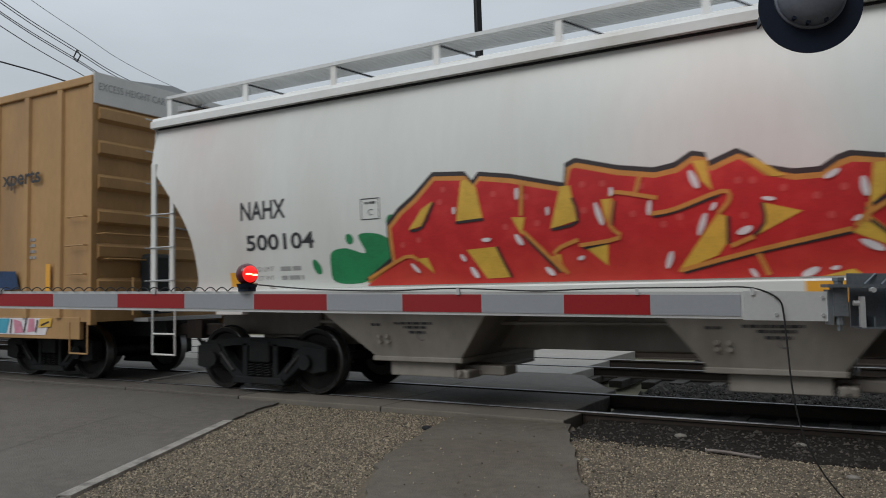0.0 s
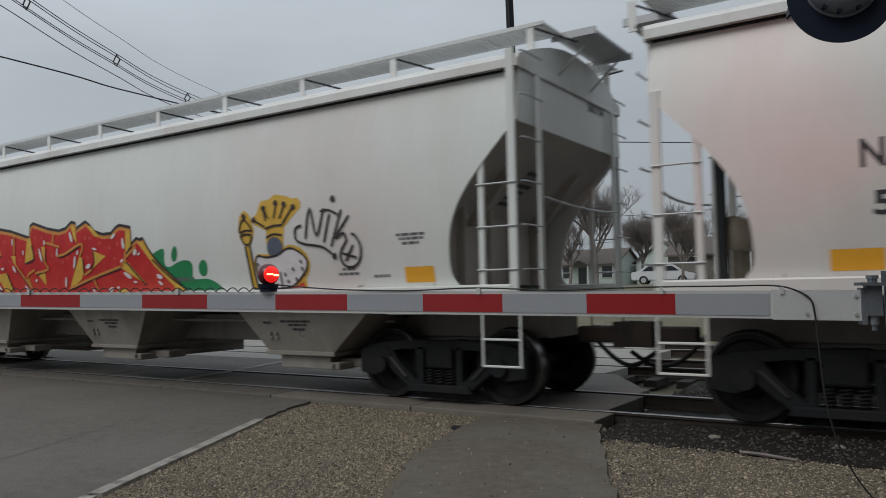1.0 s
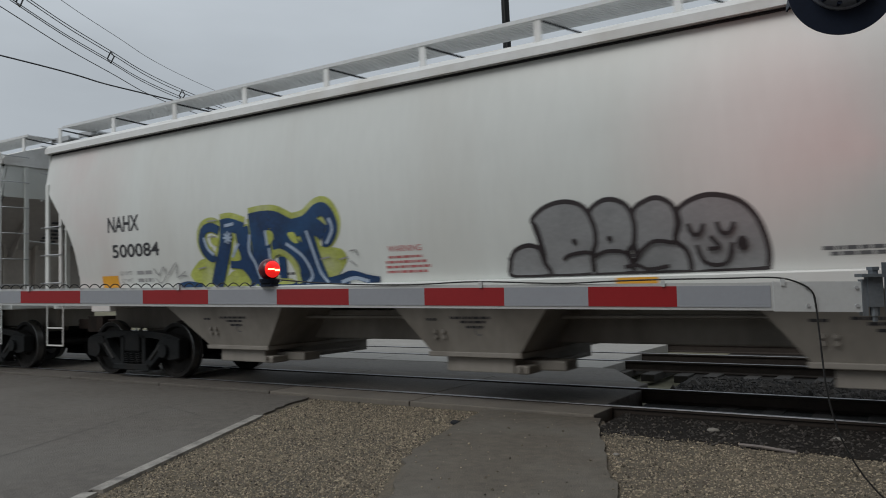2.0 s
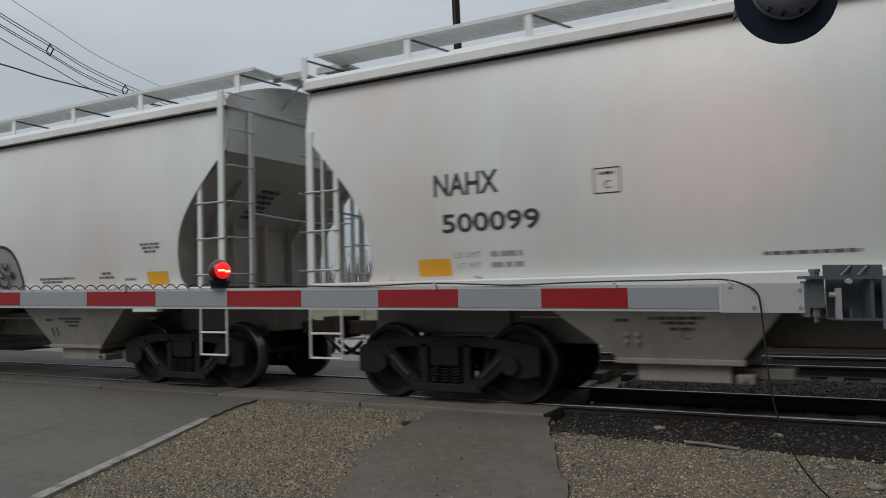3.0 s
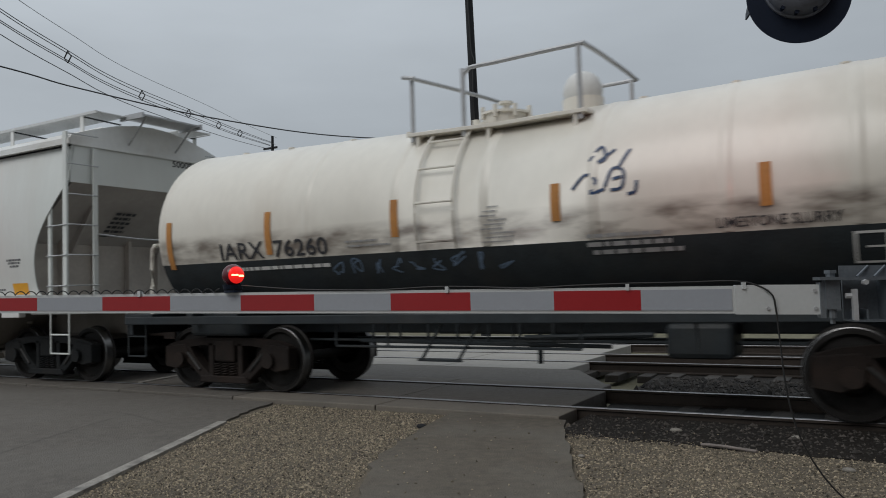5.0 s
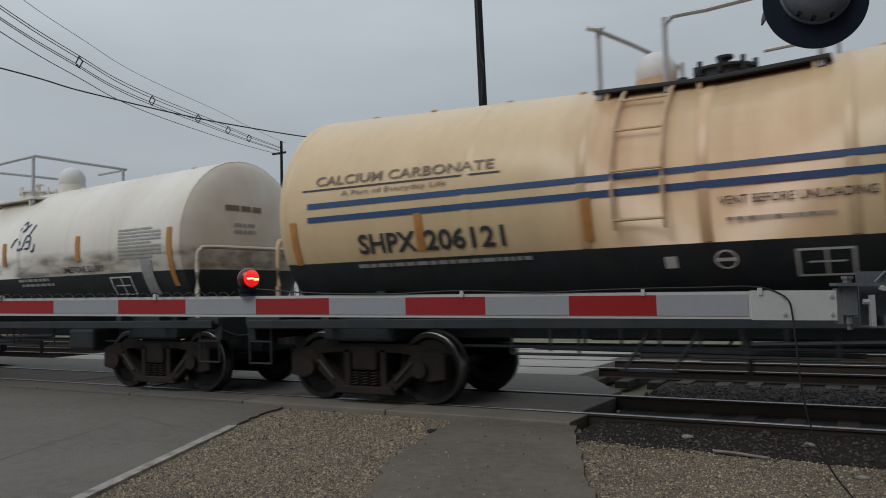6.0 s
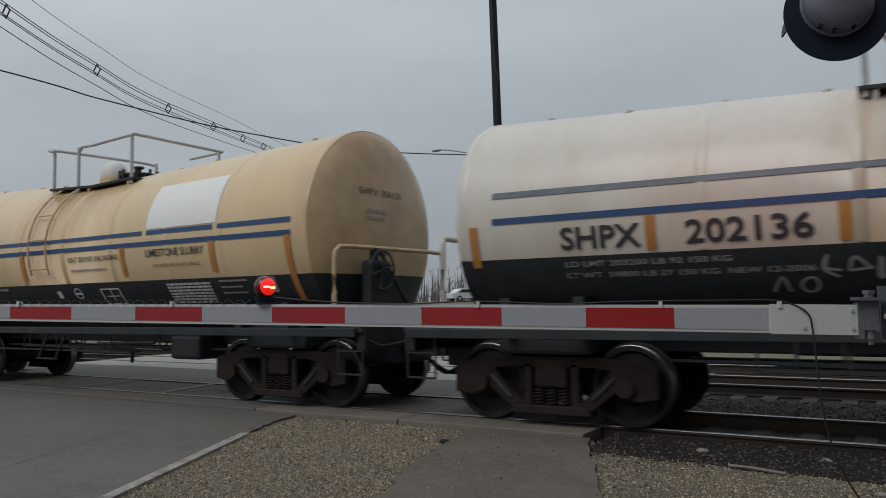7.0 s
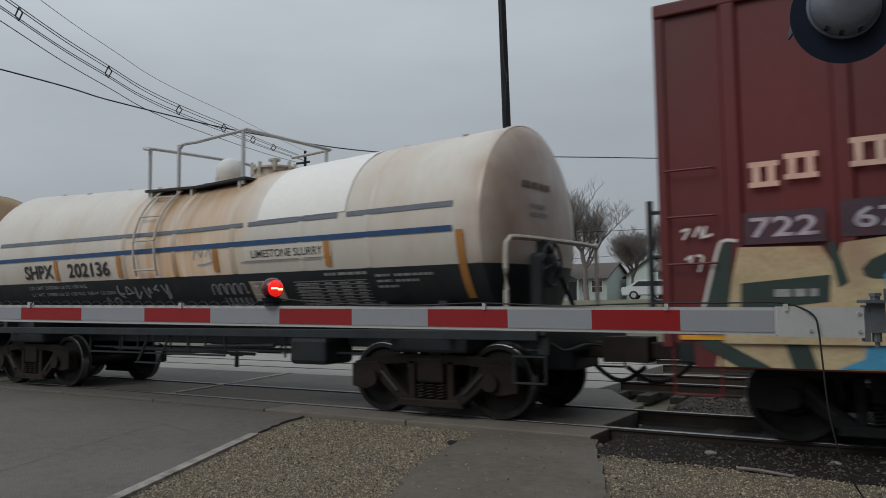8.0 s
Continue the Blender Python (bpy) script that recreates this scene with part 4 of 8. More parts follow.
def blob(cx, cz, rx, rz, n=18, wob=0.12, seed=0, tilt=0.0):
    r = random.Random(seed)
    ph = [r.uniform(0, 6.28) for _ in range(3)]
    out = []
    for k in range(n):
        a = 2 * math.pi * k / n
        q = 1 + wob * (math.sin(2 * a + ph[0]) + 0.6 * math.sin(3 * a + ph[1]))
        u, v = rx * q * math.cos(a), rz * q * math.sin(a)
        out.append((cx + u * math.cos(tilt) - v * math.sin(tilt), cz + u * math.sin(tilt) + v * math.cos(tilt)))
    return out


def grow(outline, d):
    """The outline pushed out by d."""
    pts = [Vector(p) for p in outline]
    area = sum(a.x * b.y - b.x * a.y for a, b in zip(pts, pts[1:] + pts[:1]))
    out = []
    for i, p in enumerate(pts):
        a, b = pts[i - 1], pts[(i + 1) % len(pts)]
        t = (b - a).normalized()
        nrm = Vector((t.y, -t.x)) * (1 if area > 0 else -1)
        out.append(p + nrm * d)
    return out


def rounded(outline, n=4):
    """The outline with its corners eased into a curve."""
    pts = [Vector((*p, 0)) for p in outline]
    m = len(pts)
    out = []
    for i in range(m):
        p0, p1, p2, p3 = pts[i - 1], pts[i], pts[(i + 1) % m], pts[(i + 2) % m]
        for k in range(n):
            t = k / n
            q = 0.5 * (2 * p1 + (p2 - p0) * t + (2 * p0 - 5 * p1 + 4 * p2 - p3) * t * t + (3 * p1 - p0 - 3 * p2 + p3) * t ** 3)
            out.append((q.x, max(q.y, 1.472)))
    return out


car = hoppers[0]
piece = [(3.88, 1.52), (4.3, 1.76), (4.28, 2.06), (4.28, 2.18), (4.45, 2.34), (4.66, 2.48), (4.93, 2.72), (5.35, 2.69), (5.45, 2.58), (5.53, 2.67), (5.92, 2.61), (6.54, 2.46), (6.57, 2.67), (6.67, 2.71), (7.12, 2.59), (7.49, 2.53), (7.69, 2.56), (7.86, 2.66), (7.98, 2.63), (8.01, 2.54), (8.27, 2.64), (8.38, 2.58), (8.52, 2.46), (8.75, 2.4), (8.97, 2.4), (9.11, 2.49), (9.21, 2.52), (9.49, 2.47), (9.48, 2.2), (9.64, 2.29), (9.71, 2.26), (9.79, 2.28), (9.92, 2.1), (10.08, 1.92), (10.35, 1.72), (10.71, 1.48), (10.7, 1.48)]
LEAVES = (
    [(3.41, 1.53), (3.35, 1.73), (3.39, 1.91), (3.62, 1.95), (3.91, 1.88), (3.82, 2.1), (4.08, 2.11), (4.28, 2.02), (4.31, 1.82), (3.93, 1.54)],
    [(9.99, 2.01), (10.2, 2.12), (10.28, 2.09), (10.26, 1.9), (10.36, 1.84), (10.59, 1.91), (10.74, 1.93), (10.87, 1.9), (10.9, 1.8), (10.87, 1.66), (11, 1.64), (11.2, 1.64), (11.4, 1.57), (11.5, 1.48), (11.48, 1.48), (10.7, 1.48), (10.34, 1.69)],
)
DROPS = ((3.68, 2.06, 0.054, 0.072, 0.50), (3.13, 1.73, 0.055, 0.111, 0.50), (4.32, 2.24, 0.070, 0.088, 0.20), (10.51, 2.03, 0.064, 0.128, -0.30), (11.13, 1.80, 0.093, 0.130, -0.30))
WEDGES = (
    [(4.57, 2.12), (4.75, 2.16), (4.92, 2.44), (4.77, 2.36)],
    [(5.22, 2.18), (5.56, 2.2), (5.49, 2.55), (5.37, 2.65), (5.3, 2.64)],
    [(5.33, 1.86), (5.71, 1.88), (5.85, 1.54), (5.56, 1.53)],
    [(5.91, 2.19), (6.07, 2.18), (6.02, 1.99)],
    [(6.36, 2.04), (6.66, 2.11), (6.6, 2.48), (6.49, 2.48)],
    [(4.65, 1.78), (4.8, 1.79), (4.88, 1.6)],
    [(6.93, 2.31), (7.05, 2.31), (6.97, 2.06)],
    [(6.72, 1.84), (6.98, 1.88), (6.96, 1.63)],
    [(6.3, 1.73), (6.45, 1.77), (6.47, 1.61)],
    [(7.66, 1.55), (8.07, 2.1), (8.14, 2.06), (8.13, 1.81), (8.05, 1.7)],
    [(8.46, 2.17), (8.8, 2.07), (8.38, 1.86), (8.47, 1.98)],
    [(7.85, 2.61), (7.97, 2.61), (8.03, 2.31), (7.93, 2.41)],
    [(8.34, 2.58), (8.41, 2.59), (8.67, 2.4), (8.55, 2.4)],
    [(9.37, 2.45), (9.48, 2.45), (9.49, 2.22), (9.33, 2.08)],
    [(9.19, 1.86), (9.32, 2), (9.77, 1.6), (9.55, 1.69)],
    [(9.66, 2.25), (9.79, 2.26), (10.09, 1.91), (10.69, 1.48), (10.68, 1.48), (10.42, 1.48), (10.44, 1.54), (10.04, 1.86)],
    [(8.94, 1.48), (9.18, 1.54), (9.27, 1.48)],
)
SEAMS = (
    [(3.93, 1.56), (4.5, 1.81), (4.68, 1.76)],
    [(6.04, 2.03), (6.26, 1.81), (6.47, 1.59)],
    [(7.02, 2.33), (7.1, 2.37), (7.5, 2.28)],
    [(7.43, 2.13), (7.67, 2.16), (8.11, 2.3), (8.18, 2.22), (8.07, 2.09)],
    [(7.68, 1.56), (8.3, 1.71), (9.19, 1.89)],
    [(9.22, 1.91), (9.32, 2.02), (9.62, 2.19)],
    [(7.05, 2.29), (7.01, 2.04), (7.1, 1.91), (6.67, 1.85)],
    [(6.66, 1.91), (6.39, 1.79), (6.52, 1.56)],
    [(9.31, 1.94), (9.33, 2.11)],
    [(8.41, 1.7), (8.49, 1.5)],
    [(8.38, 1.86), (8.17, 1.78)],
    [(6.05, 2.55), (6.03, 2.2)],
    [(7.34, 2.51), (7.29, 2.35)],
)
EDGES = (
    [(4.59, 2.11), (4.77, 2.15), (4.93, 2.42)],
    [(5.21, 2.17), (5.57, 2.19)],
    [(6.37, 2.03), (6.67, 2.1), (6.62, 2.35)],
    [(7.45, 2.1), (7.69, 2.14), (8.1, 2.27)],
    [(7.72, 1.54), (8.32, 1.69), (9.19, 1.86)],
    [(5.71, 1.88), (5.86, 1.54)],
    [(7.07, 2.28), (7.03, 2.04)],
    [(8.46, 2.17), (8.47, 1.98), (8.32, 1.82)],
    [(9.29, 2.05), (9.52, 2.19)],
    [(6.05, 1.98), (6.43, 1.58)],
    [(6.71, 1.82), (6.99, 1.87)],
    [(8.16, 2.06), (8.15, 1.8)],
    [(9.33, 1.96), (9.76, 1.58)],
    [(9.99, 1.97), (10.35, 1.7), (10.73, 1.48)],
)
GLINTS = ((5.99, 2.44, 0.065, 0.024, 1.50),
    (5.20, 2.31, 0.042, 0.021, 1.50),
    (6.34, 2.23, 0.048, 0.020, 1.50),
    (5.99, 1.94, 0.073, 0.032, -1.00),
    (5.59, 1.96, 0.058, 0.025, 0.00),
    (5.28, 1.77, 0.050, 0.025, -1.00),
    (5.41, 1.60, 0.075, 0.034, -1.00),
    (4.63, 1.67, 0.078, 0.026, -0.80),
    (6.32, 1.59, 0.064, 0.032, -0.80),
    (6.68, 1.72, 0.039, 0.024, 0.30),
    (6.90, 2.16, 0.124, 0.031, -1.30),
    (7.04, 2.38, 0.046, 0.023, 1.50),
    (7.42, 2.19, 0.076, 0.023, 1.40),
    (7.86, 2.43, 0.097, 0.037, -1.20),
    (7.92, 2.00, 0.111, 0.030, 1.20),
    (8.03, 2.16, 0.044, 0.022, 1.00),
    (7.59, 1.67, 0.090, 0.030, 1.20),
    (8.52, 2.20, 0.057, 0.021, -0.20),
    (8.30, 1.92, 0.072, 0.036, 0.35),
    (9.05, 2.38, 0.070, 0.028, 0.50),
    (9.30, 2.25, 0.089, 0.034, -1.45),
    (9.23, 1.98, 0.041, 0.021, 0.60),
    (9.59, 2.10, 0.054, 0.040, 0.80),
    (9.68, 2.07, 0.034, 0.020, 0.50),
    (9.34, 1.74, 0.103, 0.034, -0.50),
    (9.51, 1.63, 0.041, 0.020, -0.20),
    (10.13, 1.70, 0.066, 0.039, -0.40),
    (10.13, 1.60, 0.053, 0.026, -0.60),
    (8.36, 1.52, 0.051, 0.022, -1.00),
    (8.84, 1.52, 0.078, 0.035, 0.40),
    (9.04, 1.55, 0.035, 0.021, 0.20))
SPOTS = ((5.01, 2.42), (4.70, 2.00), (5.06, 2.56), (4.47, 1.95), (5.70, 2.46), (5.83, 2.09), (6.09, 2.40), (6.21, 2.11), (6.73, 2.48), (6.95, 2.47), (6.74, 2.21), (7.34, 2.41), (7.55, 2.02), (7.71, 2.08), (7.25, 2.14), (8.39, 2.38), (8.26, 2.39), (8.30, 2.06), (8.92, 2.20), (8.65, 2.29), (9.03, 2.02), (9.14, 2.26), (7.99, 2.48))
bm = bmesh.new()
for out in LEAVES:
    fill(bm, rounded(out))
for a in DROPS:
    fill(bm, blob(*a[:4], 16, 0.05, 3, a[4]))
mark(car, "graffiti_splash", bm, SPRAY_GREEN, layer=1, label="green sprayed splashes")
mark(car, "graffiti_shadow", fill(bmesh.new(), [(u - 0.015, max(v + (0.045 if v > 1.5 else 0), 1.475)) for u, v in grow(piece, 0.012)]), SPRAY_BLACK, layer=2, label="black sprayed outline")
mark(car, "graffiti_outline", fill(bmesh.new(), [(u, max(v, 1.475)) for u, v in grow(piece, 0.004)]), SPRAY_ORANGE, layer=3, label="orange-yellow sprayed outline")
mark(car, "graffiti_fill", fill(bmesh.new(), [(u, v if v > 1.6 else 1.478) for u, v in grow(piece, -0.05)]), SPRAY_RED, layer=4, label="red sprayed letter shapes fading to orange")
bm = bmesh.new()
for u, v in SPOTS:
    fill(bm, blob(u, v, 0.035, 0.035, 10, 0.03))
mark(car, "graffiti_patch", bm, SPRAY_ROSE, layer=5, label="pale red sprayed spots")
bm = bmesh.new()
for out in WEDGES:
    fill(bm, out)
mark(car, "graffiti_wedge", bm, SPRAY_YELLOW, layer=6, label="yellow sprayed wedges")
bm = bmesh.new()
for pts in EDGES:
    stroke(bm, pts, 0.03, 3)
mark(car, "graffiti_line", bm, SPRAY_BLACK, layer=7)
bm = bmesh.new()
for pts in SEAMS:
    stroke(bm, pts, 0.042, 3)
mark(car, "graffiti_detail", bm, SPRAY_ORANGE, layer=8, label="orange sprayed inner lines")
bm = bmesh.new()
for a in GLINTS:
    fill(bm, blob(*a[:4], 12, 0.06, 1, a[4]))
mark(car, "graffiti_highlight", bm, SPRAY_WHITE, layer=9, label="white sprayed highlights")
# crown over a spotted collar, with a staff; black tag
def sketch(pts):
    """Grid steps of the crown drawing, to metres on the car's side."""
    return [(11.80 + 0.026 * a, max(2.915 - 0.027 * b, 1.475)) for a, b in pts]


def dot(a, b, ra, rb, tilt=0.0):
    (u, v), = sketch([(a, b)])
    return blob(u, v, 0.026 * ra, 0.027 * rb, 14, 0.04, int(a), tilt)


HALO = ([(16, 18), (18, 16), (20, 15), (22, 11), (23.5, 8.5), (27, 8.5), (30, 8), (33, 6), (37, 6.5), (42, 7.5), (46, 9), (50, 9), (52, 11), (52, 14), (49, 16), (45, 19), (40, 23), (39, 28), (38.5, 32), (26.5, 32), (26, 28), (27, 24), (22, 22), (18, 20.5)],
        [(15.5, 40), (17, 37), (19, 35.5), (26, 36), (38, 33), (42, 31.8), (45, 32), (50, 33.5), (54, 36.5), (56, 41), (55, 45), (52, 49), (52, 54), (52, 58), (17, 58), (25, 54), (17, 46)],
        [(6.5, 16), (8, 14), (10.5, 12.5), (13, 14), (15, 16), (17.8, 23), (16.5, 28), (14, 31), (15.5, 44), (16.5, 52), (19, 56), (11.5, 57), (11, 48), (10, 31), (6.5, 27), (5.5, 22)])
bm = bmesh.new()
for out in HALO:
    fill(bm, sketch(out))
mark(car, "graffiti_crown", bm, SPRAY_YELLOW, layer=1, label="yellow sprayed crown and staff")
bm = bmesh.new()
fill(bm, sketch([(20, 58), (21, 54.5), (27, 53.5), (35, 56.5), (43, 53), (50, 50.5), (51, 58)]))
mark(car, "graffiti_base", bm, SPRAY_RED, layer=2)
COLLAR = [(17, 40), (18, 37.8), (20, 36.5), (26, 37.5), (34, 36.5), (40, 34), (44, 33.6), (47, 34.5), (51, 36.5), (54, 39.5), (54, 42), (53, 44.5), (48, 49), (42, 52.5), (35, 56.5), (30, 54), (26, 51.5), (19, 46)]
bm = bmesh.new()
fill(bm, sketch(COLLAR))
mark(car, "graffiti_patch", bm, SPRAY_WHITE, layer=3)
bm = bmesh.new()
fill(bm, dot(32.2, 32.5, 5.6, 5.2))
mark(car, "graffiti_patch", bm, SPRAY_SLATE, layer=4)
bm = bmesh.new()
for pts in ([(26, 22), (22, 20), (18, 18)], [(27, 19), (26, 16), (25.5, 13)], [(33, 18), (34, 14), (34.5, 11)], [(37, 18.5), (39, 15), (40.5, 12)], [(39, 21.5), (42, 18), (46.5, 13.5)], [(29, 18), (26.5, 14)], [(26.5, 23), (32, 21.8), (39, 21.8)], [(26.8, 27.5), (32, 26), (38.5, 26.8)],
            [(7, 24.5), (11, 23), (16.5, 23.5)], [(7, 26), (11, 25), (16, 25.5)], [(6.5, 24), (8, 19), (10.5, 17.5), (14, 20), (16.5, 24)], [(7.5, 26), (10, 30), (14, 30), (16, 26)], [(10.5, 31), (12, 44), (12.5, 54)], [(14, 31), (15.5, 44), (16.5, 53)], [(13, 53), (17, 54), (24, 53)],
            COLLAR + COLLAR[:1], [(34.5, 45), (35, 56)]):
    stroke(bm, sketch(pts), 0.027, 3)
for a, b in ((18, 18), (25.5, 12.5), (34.5, 10.5), (40.5, 11.5), (47, 13.2), (10.5, 15.8)):
    fill(bm, dot(a, b, 1.5, 1.5))
for a, b in ((19, 41), (20.5, 44), (24, 47.5), (28, 46), (28, 50), (38, 46.5), (39.5, 50), (44, 44), (45.5, 49), (50, 40.5), (50.5, 44)):
    fill(bm, dot(a, b, 0.7, 1.1, 0.3))
mark(car, "graffiti_line", bm, SPRAY_BLACK, layer=5, label="black sprayed lines and spots")
bm = bmesh.new()
for pts in ([(13.16, 2.30), (13.05, 2.26), (13.05, 2.12), (13.2, 2.05), (13.5, 2.0), (13.66, 1.9)], [(13.22, 2.12), (13.32, 2.52), (13.42, 2.14), (13.56, 2.5)], [(13.5, 2.46), (13.64, 2.47), (13.8, 2.4)], [(13.66, 2.42), (13.54, 2.06)], [(13.86, 2.46), (13.66, 2.0)], [(13.98, 2.38), (13.74, 2.1), (13.88, 2.16), (13.92, 2.06)], [(13.92, 2.06), (13.8, 1.9), (13.84, 1.76), (13.98, 1.72), (14.1, 1.8), (14.14, 1.98), (14.06, 2.12), (14.0, 2.14)], [(13.84, 1.9), (14.06, 1.84)], [(13.88, 1.8), (14.02, 2.0)]):
    stroke(bm, pts, 0.033, 4)
for u, v in ((13.72, 2.61), (13.7, 1.87)):
    fill(bm, blob(u, v, 0.04, 0.045, 10, 0))
mark(car, "graffiti_tag", bm, SPRAY_BLACK, layer=5, label="black sprayed scrawl")

car = hoppers[1]
LETTERS = (
    ([(4.49, 2.27), (4.33, 2.33), (4.17, 2.29), (4.11, 2.14), (4.17, 1.98), (4.3, 1.89), (4.37, 1.93)], 0.13),
    ([(4.65, 2.33), (4.6, 2.04), (4.46, 1.75), (4.32, 1.48)], 0.24),
    ([(4.53, 2.33), (4.72, 2.34), (4.99, 2.26)], 0.19),
    ([(4.96, 2.29), (4.99, 2.01), (5.02, 1.73), (5.1, 1.48)], 0.26),
    ([(4.67, 1.8), (5.01, 1.77)], 0.14),
    ([(5.29, 2.39), (5.32, 1.99), (5.3, 1.71), (5.35, 1.48)], 0.36),
    ([(5.11, 2.35), (5.35, 2.37), (5.6, 2.35), (5.89, 2.23), (6.09, 2.24)], 0.24),
    ([(5.6, 2.4), (5.6, 2.28)], 0.19),
    ([(5.89, 2.25), (6.15, 2.29), (6.36, 2.42), (6.5, 2.42), (6.6, 2.29), (6.61, 2.16), (6.52, 2.04), (6.44, 2.04)], 0.18),
    ([(6.24, 2.28), (6.37, 2.19), (6.47, 2.12)], 0.22),
    ([(5.54, 1.98), (5.82, 2.03), (6.06, 1.84), (6.12, 1.62), (6.03, 1.48)], 0.26),
    ([(5.62, 2.25), (5.65, 1.97)], 0.24),
    ([(5.61, 1.71), (5.75, 1.7)], 0.29),
    ([(6.15, 2.23), (6.22, 1.94), (6.3, 1.67), (6.37, 1.48)], 0.24),
)
SWOOSHES = (
    ([(3.47, 1.48), (3.7, 1.52), (4.01, 1.48)], 0.09),
    ([(6.41, 1.48), (6.66, 1.52), (6.87, 1.57), (7.11, 1.51), (7.3, 1.48)], 0.11),
    ([(5.2, 1.48), (6.08, 1.48), (6.81, 1.48)], 0.08),
)
HALO_PATCHES = (
    [(3.92, 1.8), (4.09, 1.88), (4.32, 1.83), (4.25, 1.48), (3.91, 1.53), (3.77, 1.65)],
    [(6.3, 1.93), (6.52, 1.94), (6.76, 1.89), (6.8, 1.74), (6.59, 1.54), (6.44, 1.48), (6.35, 1.62)],
)
GAPS = (
    [(4.85, 2.01), (4.89, 1.84), (4.68, 1.84), (4.77, 1.94)],
    [(4.67, 1.67), (4.91, 1.69), (5.01, 1.48), (4.5, 1.48)],
    [(5.45, 2.21), (5.55, 2.19), (5.56, 2.09), (5.44, 2.02)],
    [(5.83, 2.15), (5.95, 2.16), (6.01, 2.02), (5.91, 2.04)],
    [(5.59, 1.51), (5.73, 1.55), (5.84, 1.54), (5.83, 1.48), (5.55, 1.48)],
    [(4.32, 2.21), (4.45, 2.17), (4.44, 2.05), (4.32, 2.1)],
)
CRESCENT = [(5.47, 1.71), (5.51, 1.86), (5.65, 1.92), (5.83, 1.83), (5.93, 1.65), (5.95, 1.48)]
SHINES = (
    [(5.12, 2.18), (5.08, 1.95), (5.18, 1.76), (5.26, 1.48)],
    [(5.42, 2.22), (5.44, 2.01)],
    [(5.79, 2.02), (6.07, 1.84), (6.2, 1.59), (6.08, 1.48)],
    [(6.17, 2.17), (6.27, 1.88), (6.35, 1.62), (6.46, 1.48)],
    [(6.57, 2.31), (6.62, 2.16), (6.5, 1.98)],
    [(4.17, 2.19), (4.23, 2.03), (4.36, 1.93)],
    [(4.73, 1.88), (4.88, 2.07)],
    [(5.47, 1.98), (5.47, 1.71)],
    [(4.81, 2.35), (4.62, 2.33)],
    [(6.68, 1.48), (6.91, 1.53), (7.13, 1.48)],
)
SCRATCHES = (
    [(4.25, 2.42), (4.47, 2.42)],
    [(4.26, 2.19), (4.44, 2.19)],
    [(6.37, 1.79), (6.54, 1.81)],
    [(6.7, 1.77), (6.84, 1.8)],
    [(6.88, 1.87), (6.98, 1.88), (7, 1.81)],
    [(6.87, 1.75), (6.96, 1.69)],
    [(3.98, 1.74), (4.15, 1.76)],
    [(3.54, 1.66), (3.72, 1.64)],
    [(2.95, 1.78), (3.06, 1.68), (3.19, 1.8), (3.23, 1.66), (3.08, 1.55), (2.97, 1.63)],
    [(3.28, 1.67), (3.49, 1.85), (3.48, 1.63), (3.69, 1.72)],
)
bm = bmesh.new()
for pts, w in LETTERS:
    stroke(bm, [(u, v + 0.03) for u, v in pts], w + 0.10, 5)
for out in HALO_PATCHES:
    fill(bm, rounded(out))
mark(car, "graffiti_cloud", bm, SPRAY_LIME, layer=1, label="lime sprayed halo behind letters")
bm = bmesh.new()
for pts, w in LETTERS:
    stroke(bm, pts, w, 5)
for pts, w in SWOOSHES:
    stroke(bm, pts, w, 5)
mark(car, "graffiti_letters", bm, SPRAY_BLUE, layer=4, label="dark blue sprayed letter shapes")
bm = bmesh.new()
for out in GAPS:
    fill(bm, rounded(out))
stroke(bm, CRESCENT, 0.08, 5)
mark(car, "graffiti_gap", bm, SPRAY_LIME, layer=5, label="lime gaps between the letters")
bm = bmesh.new()
for pts in SHINES:
    stroke(bm, pts, 0.045, 5)
for a in range(4):
    c, d = math.cos(a * 0.8), math.sin(a * 0.8)
    stroke(bm, [(4.67 - 0.09 * c, 2.16 - 0.09 * d), (4.67 + 0.09 * c, 2.16 + 0.09 * d)], 0.03, 2)
mark(car, "graffiti_highlight", bm, SPRAY_PALE, layer=6, label="pale blue sprayed edges")
bm = bmesh.new()
for pts in SCRATCHES:
    stroke(bm, pts, 0.018, 3)
mark(car, "graffiti_tag", bm, LETTER_GREY, layer=7)
